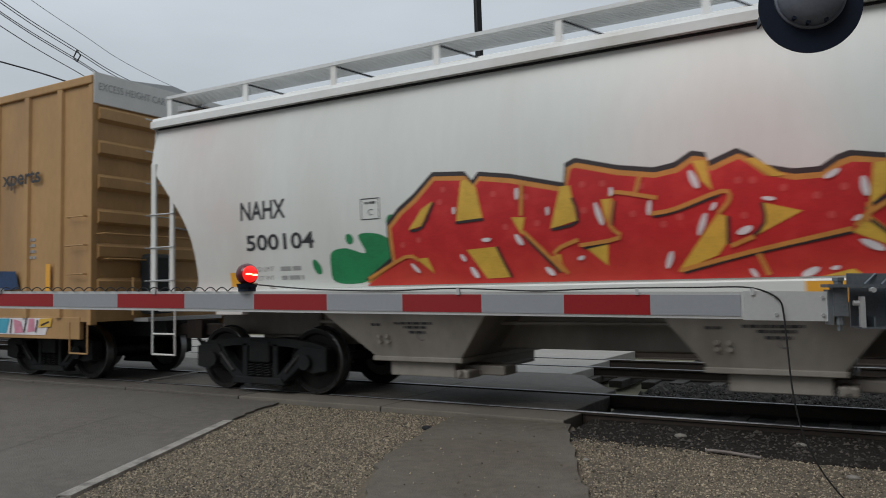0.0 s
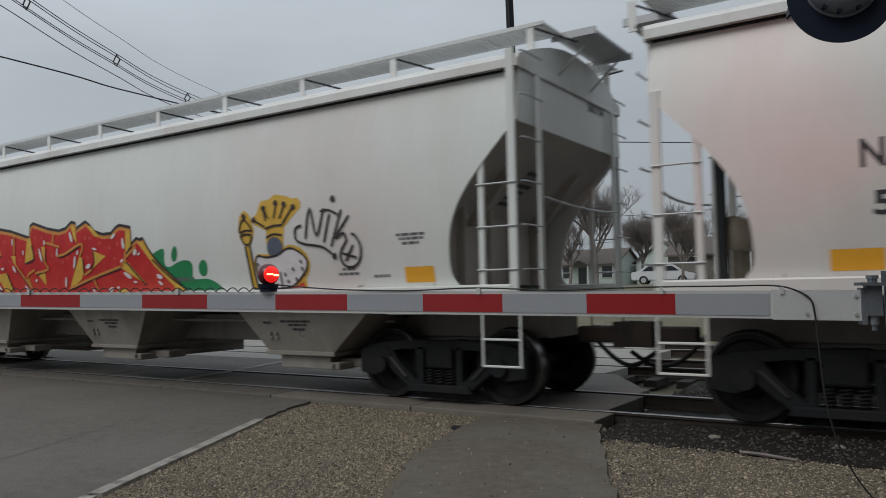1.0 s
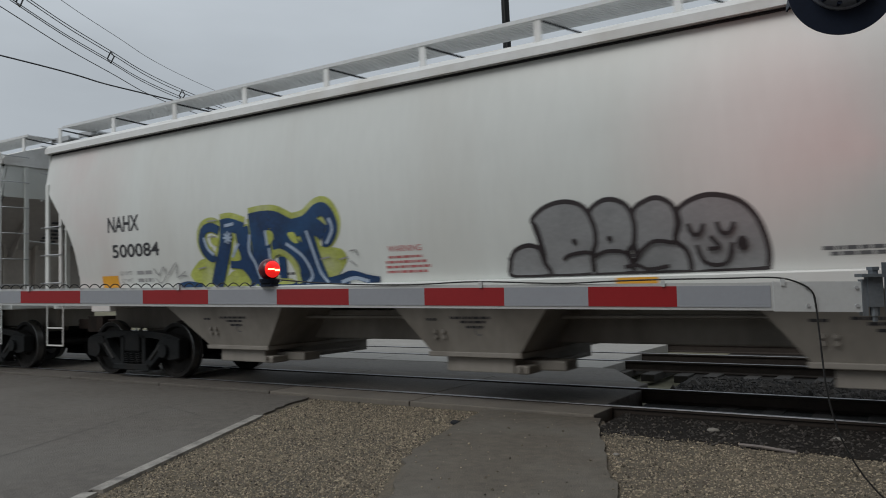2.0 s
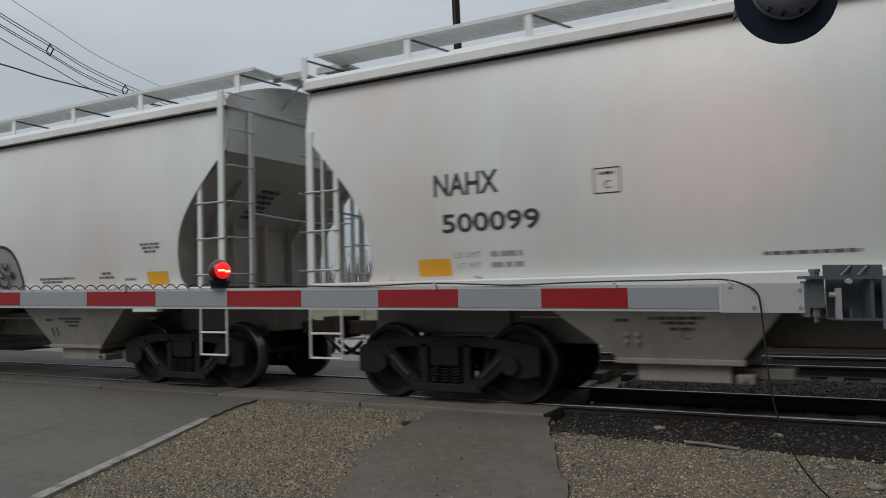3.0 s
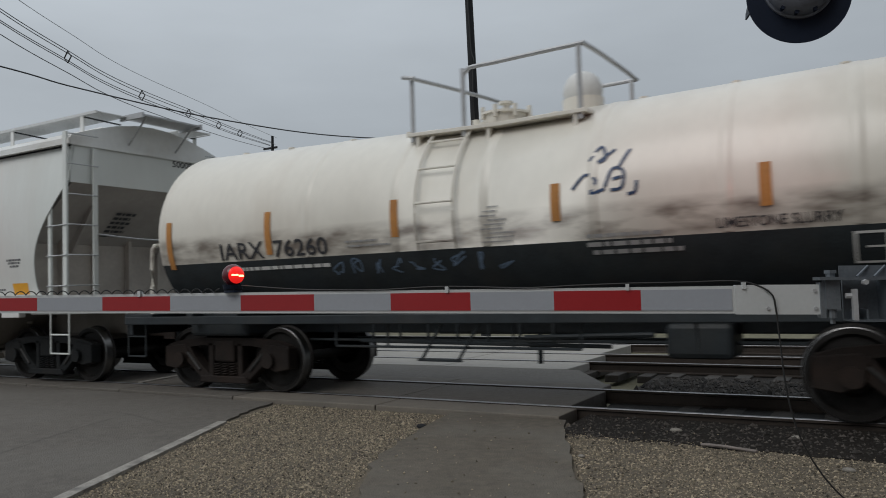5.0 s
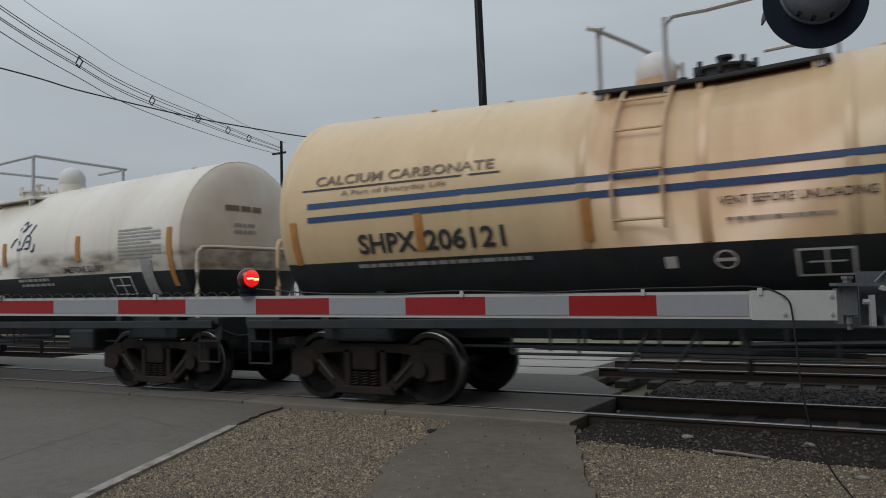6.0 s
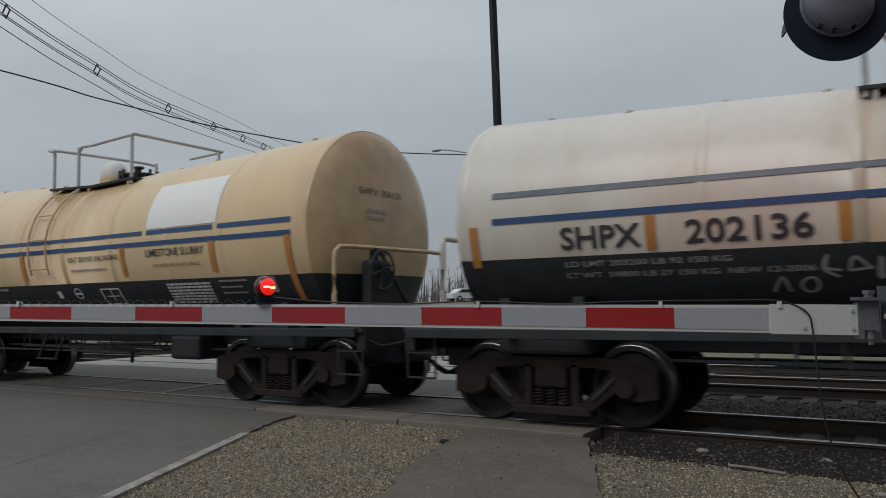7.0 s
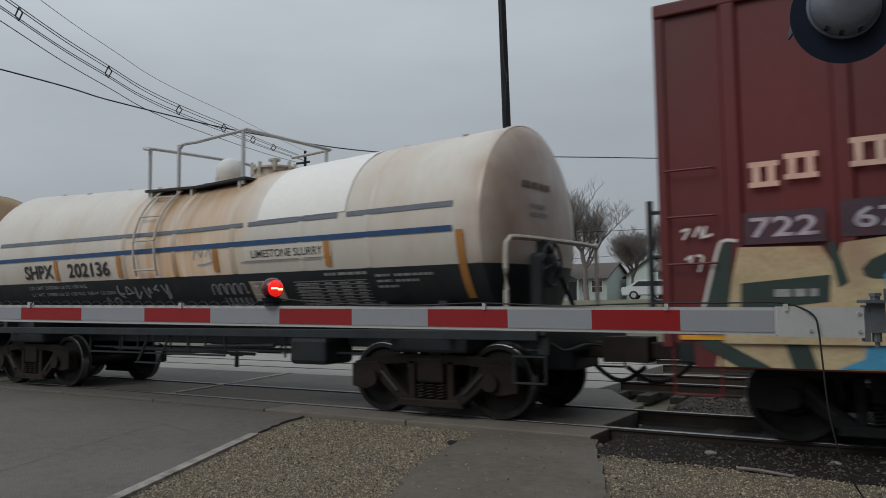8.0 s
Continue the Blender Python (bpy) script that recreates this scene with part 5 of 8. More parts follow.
bubbles = (
    [(11.04, 2.08), (11.18, 2.17), (11.37, 2.2), (11.6, 2.13), (11.75, 1.97), (11.83, 1.73), (11.83, 1.54), (11.74, 1.48), (11.04, 1.48), (11.12, 1.53), (11.09, 1.69), (11, 1.79), (11.05, 1.95)],
    [(10.59, 2.09), (10.72, 2.19), (10.85, 2.21), (10.98, 2.13), (11.02, 1.97), (10.99, 1.79), (11.09, 1.68), (11.12, 1.51), (11.04, 1.48), (10.5, 1.48), (10.54, 1.56), (10.6, 1.64), (10.58, 1.78)],
    [(10.13, 2.12), (10.25, 2.22), (10.39, 2.23), (10.53, 2.15), (10.59, 1.98), (10.57, 1.78), (10.51, 1.7), (10.54, 1.53), (10.5, 1.48), (10.09, 1.48), (10.14, 1.69), (10.17, 1.92)],
    [(9.47, 2.09), (9.63, 2.21), (9.86, 2.25), (10.06, 2.18), (10.16, 1.99), (10.17, 1.81), (10.12, 1.69), (10.12, 1.51), (10.09, 1.48), (9.6, 1.48), (9.58, 1.71), (9.52, 1.99)],
    [(9.18, 1.48), (9.16, 1.61), (9.22, 1.75), (9.38, 1.81), (9.52, 1.77), (9.57, 1.62), (9.61, 1.48)],
)
CREASES = (
    [(9.8, 1.64), (9.88, 1.69), (10.11, 1.7), (10.12, 1.51)],
    [(10.15, 1.66), (10.28, 1.71), (10.48, 1.69), (10.54, 1.56)],
    [(10.58, 1.78), (10.6, 1.64), (10.67, 1.72), (10.8, 1.79), (10.99, 1.76)],
    [(10.46, 1.54), (10.59, 1.56), (10.71, 1.51), (10.92, 1.54)],
    [(11.13, 1.94), (11.16, 1.85), (11.22, 1.83), (11.28, 1.93)],
    [(11.4, 1.94), (11.43, 1.85), (11.5, 1.83), (11.56, 1.93)],
    [(11.33, 1.81), (11.41, 1.7), (11.3, 1.69)],
    [(11.2, 1.73), (11.25, 1.58), (11.37, 1.53), (11.48, 1.57), (11.53, 1.74)],
    [(9.48, 2.03), (9.53, 1.87), (9.57, 1.68)],
)
WEDGE = [(10.64, 1.52), (10.92, 1.54), (10.75, 1.48)]
PUPILS = ((9.94, 1.83, 0.029, 0.032), (10.33, 1.84, 0.032, 0.029), (11.62, 1.73, 0.052, 0.069))
for k, out in enumerate(bubbles):
    out = [(u, max(v, 1.472)) for u, v in rounded(out)]
    ring = fill(bmesh.new(), [(u, max(v, 1.47)) for u, v in grow(out, 0.03)])
    mark(car, "graffiti_outline", ring, SPRAY_BLACK, layer=1 + 2 * k)
    mark(car, "graffiti_bubble", fill(bmesh.new(), grow(out, -0.022)), SPRAY_GREY, layer=2 + 2 * k, label="grey sprayed bubble letter")
bm = bmesh.new()
for pts in CREASES:
    stroke(bm, pts, 0.04, 4)
fill(bm, WEDGE)
for a in PUPILS:
    fill(bm, blob(*a, 12, 0.02))
mark(car, "graffiti_line", bm, SPRAY_BLACK, layer=12)
bm = bmesh.new()
stroke(bm, [(0, 0.1), (0.1, 0.16), (0.12, 0.06), (0.02, 0.0)], 0.025, 4)
stroke(bm, [(0.25, 0.16), (0.2, 0.02), (0.34, 0.02), (0.3, 0.14), (0.22, 0.12)], 0.025, 4)
for v in bm.verts:
    v.co = Vector((HL - 1.24, -0.85 + 1.3 * v.co.x, 1.66 + 1.3 * v.co.y))
part("graffiti_tag", bm, LETTER_RED, car)
# ---- train: tank cars ----
TL = 10.6
PATCH_CREAM = mat("patch_cream", (0.78, 0.77, 0.73), 0.35, 0, 0.04, 1.5)
PATCH_WHITE = mat("patch_white", (0.74, 0.74, 0.72), 0.35, 0, 0.03, 1.5)
HEAD = [(0.41, 0.01), (0.40, 0.25), (0.37, 0.5), (0.32, 0.74), (0.26, 0.90), (0.19, 0.985), (0.17, 1.0)]      # dished head: depth, share of the radius


def tank_shell(R, zc):
    """Cylinder with dished heads, along x."""
    bm = bmesh.new()
    prof = [(-x, R * k) for x, k in HEAD]
    prof += [(0.0, R)] + [(TL * k / 6, R) for k in range(1, 6)] + [(TL, R)] + [(TL - x, r) for x, r in prof[::-1]]
    lathe(bm, prof, 64, "x")
    bmesh.ops.translate(bm, verts=bm.verts[:], vec=(0, 0, zc))
    return bm


def cut(bm, z, keep_upper):
    bmesh.ops.bisect_plane(bm, geom=bm.verts[:] + bm.edges[:] + bm.faces[:], plane_co=(0, 0, z), plane_no=(0, 0, 1), clear_outer=not keep_upper, clear_inner=keep_upper)
    return bm


def wrap(bm, x, a0, R, zc, lift=0.006):
    """Bends a flat drawing round the near side of a tank; a0: degrees above the middle at which v = 0 lies."""
    vs = [v.co.y for v in bm.verts]
    lo, hi = min(vs), max(vs)
    k = lo + 0.07
    while k < hi:
        bmesh.ops.bisect_plane(bm, geom=bm.verts[:] + bm.edges[:] + bm.faces[:], plane_co=(0, k, 0), plane_no=(0, 1, 0))
        k += 0.07
    for v in bm.verts:
        a = radians(a0) + v.co.y / R
        r = R + lift + v.co.z
        v.co = Vector((x + v.co.x, -r * math.cos(a), zc + r * math.sin(a)))
    return bm


def rect(bm, x0, x1, v0, v1):
    return quad(bm, [(x0, v0, 0), (x1, v0, 0), (x1, v1, 0), (x0, v1, 0)])


def tank_car(label, s, R, zc, paint, split, strap_spans, tint, man_x, dome_x, dome_up):
    car = thing("tank_car", label, "train car", "tank cars of the train")
    rail_paint = GALV
    CARS.append((car, s))
    part("tank", cut(tank_shell(R, zc), split, True), paint, car, smooth=True)
    part("lower_band", cut(tank_shell(R, zc), split, False), UNDER_BLACK, car, "black painted underside of the tank", True)
    for x in (-0.12, 2.65, 4.05, 5.3, 6.6, 7.95, 9.1, TL + 0.12):
        bm = bmesh.new()
        lathe(bm, [(x - 0.06, R + 0.0005), (x - 0.03, R + 0.009), (x + 0.03, R + 0.009), (x + 0.06, R + 0.0005)], 64, "x")
        bmesh.ops.translate(bm, verts=bm.verts[:], vec=(0, 0, zc))
        part("weld_seam", cut(bm, split + 0.01, True), paint, car, smooth=True)
    for x, a0, a1 in strap_spans:
        bm = rect(bmesh.new(), -0.055, 0.055, 0, radians(a1 - a0) * R)
        part("rust_streak", wrap(bm, x, a0, R, zc, 0.012), RUST_STREAK, car, "orange rusty vertical strap")
    running_gear(car, (0.83, 9.83), TRUCK_BROWN)
    # underframe
    part("centre_sill", boxed(-0.95, TL + 0.95, -0.24, 0.24, 0.80, 1.12, bevel=0.02), UNDER_BLACK, car)
    for s2 in (-1, 1):
        part("side_beam", boxed(-0.9, TL + 0.9, s2 * 1.36 - 0.05, s2 * 1.36 + 0.05, 0.985, 1.10, bevel=0.01), UNDER_BLACK, car)
        for x in (0.4, 1.3, 9.3, 10.2):
            part("saddle", boxed(x - 0.06, x + 0.06, s2 * 1.3, s2 * 0.7, 0.98, 1.45), UNDER_BLACK, car)
        bm = bmesh.new()
        for x in (3.1, 3.9, 5.6, 6.4, 7.6):
            rod(bm, (x, s2 * 1.3, 0.7), (x, s2 * 1.3, 1.0), 0.016, 6)
        rod(bm, (3.1, s2 * 1.3, 0.70), (6.4, s2 * 1.3, 0.70), 0.016, 6)
        rod(bm, (4.4, s2 * 1.33, 0.55), (4.7, s2 * 1.33, 1.0), 0.02, 6)
        rod(bm, (4.9, s2 * 1.33, 0.55), (5.2, s2 * 1.33, 1.0), 0.02, 6)
        rod(bm, (4.35, s2 * 1.33, 0.55), (4.95, s2 * 1.33, 0.55), 0.016, 6)
        part("side_step", bm, UNDER_BLACK, car)
    for x, way in ((0.0, -1), (TL, 1)):
        part("bolster", boxed(x - way * 0.2, x - way * 1.35, -1.1, 1.1, 0.8, 1.3, bevel=0.04), UNDER_BLACK, car)
        part("end_platform", boxed(x + way * 0.35, x + way * 0.98, -1.35, 1.35, 1.04, 1.14, bevel=0.01), UNDER_BLACK, car)
        part("end_sill", boxed(x + way * 0.85, x + way * 0.99, -1.3, 1.3, 0.82, 1.14, bevel=0.01), UNDER_BLACK, car)
        coupler(car, x + way * 0.7, way)
        part("draft_gear", boxed(x + way * 0.2, x + way * 0.92, -0.42, 0.42, 0.58, 0.84, bevel=0.03), UNDER_BLACK, car)
        bm = bmesh.new()
        tube(bm, smooth_line([(x + way * 1.0, -1.25, 0.95), (x + way * 1.06, -1.0, 0.86), (x + way * 1.08, -0.4, 0.9), (x + way * 1.2, -0.1, 0.86)], 4), 0.016, 6)
        part("uncoupling_lever", bm, UNDER_BLACK, car)
        bm = bmesh.new()
        pipe = smooth_line([(x + way * 0.45, -1.25, 1.14), (x + way * 0.45, -1.25, 2.0), (x + way * 0.47, -1.2, 2.15), (x + way * 0.5, -1.05, 2.19), (x + way * 0.62, 0, 2.19), (x + way * 0.62, 1.05, 2.19), (x + way * 0.6, 1.22, 2.12), (x + way * 0.6, 1.25, 1.14)], 4)
        tube(bm, pipe, 0.032, 8)
        part("end_handrail", bm, tint, car, "bent pipe handrail across the car end", True)
        for yy in (-1.3, 1.3):
            bm = bmesh.new()
            for dx in (0.55, 0.95):
                rod(bm, (x + way * dx, yy, 0.5), (x + way * dx, yy, 1.05), 0.014, 6)
            for z in (0.5, 0.8):
                rod(bm, (x + way * 0.55, yy, z), (x + way * 0.95, yy, z), 0.014, 6)
            part("stirrup_step", bm, UNDER_BLACK, car)
    # hand brake on one end: wheel, gear box, mast and chain
    if paint is not TANK_WHITE:
        bm = bmesh.new()
        ring = [(TL + 0.7, -0.5 + 0.27 * math.cos(k * 0.3), 1.88 + 0.27 * math.sin(k * 0.3)) for k in range(22)]
        tube(bm, ring, 0.016, 6)
        for k in range(3):
            a = k * math.pi / 3 + 0.3
            rod(bm, (TL + 0.7, -0.5 - 0.26 * math.cos(a), 1.88 - 0.26 * math.sin(a)), (TL + 0.7, -0.5 + 0.26 * math.cos(a), 1.88 + 0.26 * math.sin(a)), 0.014, 6)
        part("hand_brake", bm, UNDER_BLACK, car, "black spoked hand brake wheel")
        part("gear_box", boxed(TL + 0.48, TL + 0.66, -0.72, -0.22, 1.3, 2.02, bevel=0.05), UNDER_BLACK, car)
        part("brake_mast", boxed(TL + 0.5, TL + 0.6, -0.55, -0.45, 1.1, 2.2, bevel=0.01), UNDER_BLACK, car)
        bm = bmesh.new()
        rod(bm, (TL + 0.6, -0.45, 2.17), (TL + 0.72, 0.3, 1.14), 0.03, 8)
        part("brake_strut", bm, UNDER_BLACK, car)
    # dashes of brake rigging below
    bm = bmesh.new()
    rod(bm, (2.0, -0.5, 0.72), (8.6, -0.5, 0.72), 0.02, 6)
    rod(bm, (2.0, 0.5, 0.68), (8.6, 0.5, 0.68), 0.02, 6)
    rod(bm, (5.45, -0.2, 0.42), (5.45, -0.2, 0.8), 0.035, 8)
    rod(bm, (5.3, -0.2, 0.62), (5.6, -0.2, 0.62), 0.02, 6)
    for k in range(7):
        rod(bm, (3.4 + 0.42 * k, -0.9, 0.70 + 0.03 * (k % 3)), (3.4 + 0.42 * k, -0.9, 0.98), 0.018, 6)
    rod(bm, (3.2, -0.9, 0.74), (6.6, -0.9, 0.70), 0.024, 6)
    rod(bm, (5.6, -1.0, 0.80), (7.1, -1.0, 0.84), 0.03, 8)
    part("brake_rigging", bm, UNDER_BLACK, car)
    part("brake_reservoir", boxed(7.15, 7.85, -0.75, -0.1, 0.56, 0.95, bevel=0.06), UNDER_BLACK, car)
    # top platform, ladder, railing
    top = zc + R
    zp = top - 0.22
    for s2 in (-1, 1):
        part("platform", boxed(4.05, 6.45, s2 * 0.98, s2 * 0.55, zp - 0.03, zp + 0.02, bevel=0.006), tint if paint is TANK_WHITE else UNDER_BLACK, car)
        for x in (4.2, 5.2, 6.3):
            bm = bmesh.new()
            prism(bm, [(s2 * 0.96, zp - 0.03), (s2 * 0.6, zp - 0.03), (s2 * 0.96, zp - 0.33)], "x", x - 0.02, x + 0.02)
            part("platform_bracket", bm, tint, car)
    zr = zp + 0.76
    for x, y in ((4.12, -0.93), (4.86, -0.93), (6.36, -0.93), (6.42, 0.93), (4.6, 0.93)):
        bm = bmesh.new()
        rod(bm, (x, y, zp - 0.1), (x, y, zr), 0.03, 8)
        part("railing_post", bm, rail_paint, car)
    bm = bmesh.new()
    tube(bm, smooth_line([(4.86, -0.93, zp), (4.86, -0.93, zr - 0.16), (4.92, -0.93, zr - 0.03), (5.1, -0.93, zr + 0.01), (6.30, -0.93, zr + 0.02), (6.42, -0.85, zr + 0.02), (6.48, 0.0, zr), (6.48, 0.85, zr), (6.40, 0.95, zr), (5.6, 0.95, zr)], 4), 0.028, 8)
    part("railing", bm, rail_paint, car, smooth=True)
    bm = bmesh.new()
    tube(bm, smooth_line([(4.2, -1.0, zr - 0.04), (4.02, -0.98, zr), (4.08, -0.8, zr + 0.01), (4.3, 0.0, zr), (4.5, 0.85, zr - 0.02), (4.6, 0.95, zr - 0.1)], 4), 0.028, 8)
    part("railing", bm, rail_paint, car, smooth=True)
    for x in (4.41, 4.93):
        bm = bmesh.new()
        tube(bm, [(x, -(R + 0.07) * math.cos(radians(a)), zc + (R + 0.07) * math.sin(radians(a))) for a in range(-18, 58, 6)], 0.02, 6)
        part("ladder_rail", bm, tint, car)
    for a in (-14, 5, 24, 43):
        bm = bmesh.new()
        rod(bm, (4.41, -(R + 0.08) * math.cos(radians(a)), zc + (R + 0.08) * math.sin(radians(a))), (4.93, -(R + 0.08) * math.cos(radians(a)), zc + (R + 0.08) * math.sin(radians(a))), 0.016, 6)
        part("rung", bm, tint, car)
    bm = bmesh.new()
    rod(bm, (man_x, 0, top - 0.08), (man_x, 0, top + 0.10), 0.30, 24)
    rod(bm, (man_x, 0, top + 0.10), (man_x, 0, top + 0.13), 0.34, 24)
    for k in range(8):
        a = k * math.pi / 4
        rod(bm, (man_x + 0.33 * math.cos(a), 0.33 * math.sin(a), top + 0.04), (man_x + 0.33 * math.cos(a), 0.33 * math.sin(a), top + 0.2), 0.03, 6)
    rod(bm, (man_x - 0.5, 0.1, top - 0.05), (man_x - 0.5, 0.1, top + 0.12), 0.06, 8)
    rod(bm, (man_x, 0.0, top + 0.12), (man_x, 0.0, top + 0.26), 0.05, 8)
    rod(bm, (man_x, 0.0, top + 0.26), (man_x, 0.0, top + 0.29), 0.1, 10)
    part("manway", bm, UNDER_BLACK if paint is TANK_TAN else tint, car)
    bm = bmesh.new()
    rod(bm, (dome_x, 0.05, top - 0.1), (dome_x, 0.05, top + dome_up - 0.1), 0.26, 20)
    part("valve_neck", bm, tint, car)
    bm = bmesh.new()
    bmesh.ops.create_uvsphere(bm, u_segments=20, v_segments=10, radius=0.25, matrix=Matrix.Translation((dome_x, 0.05, top + dome_up)) @ Matrix.Diagonal((1, 1, 1.05, 1)))
    part("valve_dome", bm, LETTER_WHITE, car, "rounded white valve housing", True)
    for k in range(10):
        bm = bmesh.new()
        x = 0.6 + k * 1.05
        a = radians(78 - (k % 2) * 6)
        rod(bm, (x, -R * math.cos(a), zc + R * math.sin(a) - 0.01), (x, -R * math.cos(a), zc + R * math.sin(a) + 0.014), 0.05, 8)
        part("lug", bm, paint, car)
    return car


def write(car, text, R, zc, x, a0, height, width, material, label="", bold=0.01, lift=0.013):
    drawn = wrap(words(text, height, width, bold), x, a0, R, zc, lift)
    if height > 0.1:
        letters("letter", drawn, material, car, label)
    else:
        part("lettering", drawn, material, car, label)["kind"] = "stuff"


def small_print(car, R, zc, x, a0, rows, material, lift=0.012):
    part("stencil", wrap(bars(rows), x, a0, R, zc, lift), material, car)["kind"] = "stuff"


def outline_box(car, R, zc, x, a0, w, h):
    bm = bmesh.new()
    for a in ((0, 0, w, 0.025), (0, h - 0.025, w, h), (0, 0, 0.025, h), (w - 0.025, 0, w, h), (w / 2, 0, w / 2 + 0.02, h), (0.1, h / 2, w - 0.08, h / 2 + 0.02)):
        rect(bm, a[0], a[2], a[1], a[3])
    part("plate_frame", wrap(bm, x, a0, R, zc, 0.008), LETTER_WHITE, car)


# white tank
R, zc = 1.35, 2.3
car = tank_car("off-white limestone slurry tank car with black underside and soot", 44.6, R, zc, TANK_WHITE, 1.86, [(0.05, -22, 8), (2.0, -16, 9), (4.07, -11, 9), (6.18, -9, 9), (8.31, -9, 9), (10.55, -30, 9)], TANK_WHITE, 5.0, 6.05, 0.26)
write(car, "IARX", R, zc, 1.08, -17.8, 0.235, 0.82, LETTER_BLACK, "black stencilled reporting mark")
write(car, "76260", R, zc, 2.08, -17.8, 0.235, 0.92, LETTER_BLACK, "black stencilled car number")
write(car, "LIMESTONE SLURRY", R, zc, 7.85, -17.0, 0.105, 1.1, LETTER_BLACK)
small_print(car, R, zc, 9.35, -9.5, [(0, 0.055 * k, 1.02 if k % 4 else 0.8, 0.03) for k in range(9)], LETTER_GREY)
small_print(car, R, zc, 5.25, -17, [(0.05 * (k % 3), 0.05 * k, 0.38 - 0.03 * k, 0.018) for k in range(9)], LETTER_GREY)
small_print(car, R, zc, 1.08, -25, [(0, 0, 1.9, 0.05)], LETTER_WHITE)
small_print(car, R, zc, 6.5, -22, [(0, 0.1, 0.8, 0.04), (0, 0, 0.9, 0.05), (0.05, -0.09, 0.95, 0.05)], LETTER_GREY)
small_print(car, R, zc, 3.3, -16, [(0, 0.09, 0.5, 0.025), (0, 0.03, 0.7, 0.025)], LETTER_GREY)
outline_box(car, R, zc, 9.02, -35.5, 0.52, 0.33)
bm = rect(bmesh.new(), 9.85, 10.1, 0, 0.6)
part("plate", wrap(bm, 0, -36, R, zc, 0.01), LETTER_GREY, car, "grey square plate")
bm = bmesh.new()
for pts in ([(0.0, 0.0), (0.14, 0.16), (0.26, 0.08), (0.2, -0.06), (0.36, -0.02)], [(0.18, 0.32), (0.3, 0.5), (0.36, 0.34), (0.28, 0.3), (0.46, 0.44)], [(0.36, 0.0), (0.44, 0.2), (0.56, 0.16), (0.54, -0.02), (0.42, -0.04)], [(0.5, 0.2), (0.62, 0.42)], [(0.44, 0.08), (0.54, 0.1)], [(0.6, -0.1), (0.68, -0.08), (0.7, 0.04)]):
    stroke(bm, pts, 0.035, 4)
part("graffiti_tag", wrap(bm, 6.38, 5, R, zc, 0.008), SPRAY_BLUE, car, "dark blue sprayed scrawl")
bm = bmesh.new()
scrawl = random.Random(4)
for k in range(9):
    stroke(bm, [(0.3 * k + scrawl.uniform(0, 0.2), scrawl.uniform(0.0, 0.24)) for _ in range(6)], 0.022, 4)
part("graffiti_tag", wrap(bm, 3.0, -31, R, zc, 0.008), mat("spray_faded_blue", (0.11, 0.16, 0.23), 0.6, 0, 0.2, 5), car)["kind"] = "stuff"

# tan tank
LETTER_BROWN = mat("letter_faded_brown", (0.17, 0.12, 0.09), 0.6, 0, 0.2, 15)
R, zc = 1.5, 2.48
TAN_METAL = mat("tan_metal", (0.55, 0.40, 0.24), 0.5, 0, 0.1, 6, 0, 60, (0.3, 0.17, 0.08), 0.5, 4)
car = tank_car("tan calcium carbonate tank car with blue stripes and white patch", 57.7, R, zc, TANK_TAN, 1.83, [(0.05, -26, -4), (2.0, -22, -4.5), (4.1, -22, -4.5), (6.9, -22, -4.5), (8.95, -22, -4.5), (10.43, -41, -4.5)], TAN_METAL, 5.3, 4.5, 0.2)
for a in (3.4, -3.4):
    for x0, x1 in ((0.3, 7.4), (7.5, 8.98), (9.08, 10.5)) if a > 0 else ((0.3, 10.5),):
        bm = rect(bmesh.new(), x0, x1, -0.035, 0.035)
        part("stripe", wrap(bm, 0, a, R, zc, 0.010), LETTER_BLUE, car, "blue painted stripe")
bm = rect(bmesh.new(), 7.5, 9.05, 0, radians(32) * R)
part("patch", wrap(bm, 0, 5.6, R, zc, 0.009), PATCH_WHITE, car, "fresh white painted patch")
write(car, "SHPX", R, zc, 1.08, -22.0, 0.255, 0.86, LETTER_BLACK, "black stencilled reporting mark", 0.024)
write(car, "206121", R, zc, 2.06, -22.0, 0.255, 1.06, LETTER_BLACK, "black stencilled car number", 0.024)
write(car, "CALCIUM CARBONATE", R, zc, 0.42, 13.5, 0.13, 2.6, LETTER_BROWN)
rule = rect(bmesh.new(), 0.2, 3.1, -0.012, 0.012)
part("rule", wrap(rule, 0, 11.5, R, zc, 0.006), LETTER_BLACK, car)
write(car, "VENT BEFORE UNLOADING", R, zc, 5.44, -11.5, 0.085, 1.35, LETTER_BLACK)
write(car, "LIMESTONE SLURRY", R, zc, 7.48, -11.2, 0.115, 1.3, LETTER_BLACK)
write(car, "A Part of Everyday Life", R, zc, 0.85, 6.6, 0.085, 1.55, LETTER_BROWN, bold=0.0)
small_print(car, R, zc, 5.5, -17.5, [(0, 0, 0.95, 0.035)], LETTER_GREY)
write(car, "NO PRESSURE RELIEF DEVICE", R, zc, 7.62, -17.6, 0.05, 1.05, LETTER_BROWN)
small_print(car, R, zc, 7.78, -42, [(0, 0.055 * k, 0.96, 0.035) for k in range(7)], LETTER_WHITE)
small_print(car, R, zc, 8.95, -36, [(0, 0, 0.5, 0.03), (0, 0.1, 0.45, 0.03), (0, 0.2, 0.55, 0.03)], LETTER_GREY)
small_print(car, R, zc, 1.0, -29, [(0, 0, 2.4, 0.05)], LETTER_GREY)
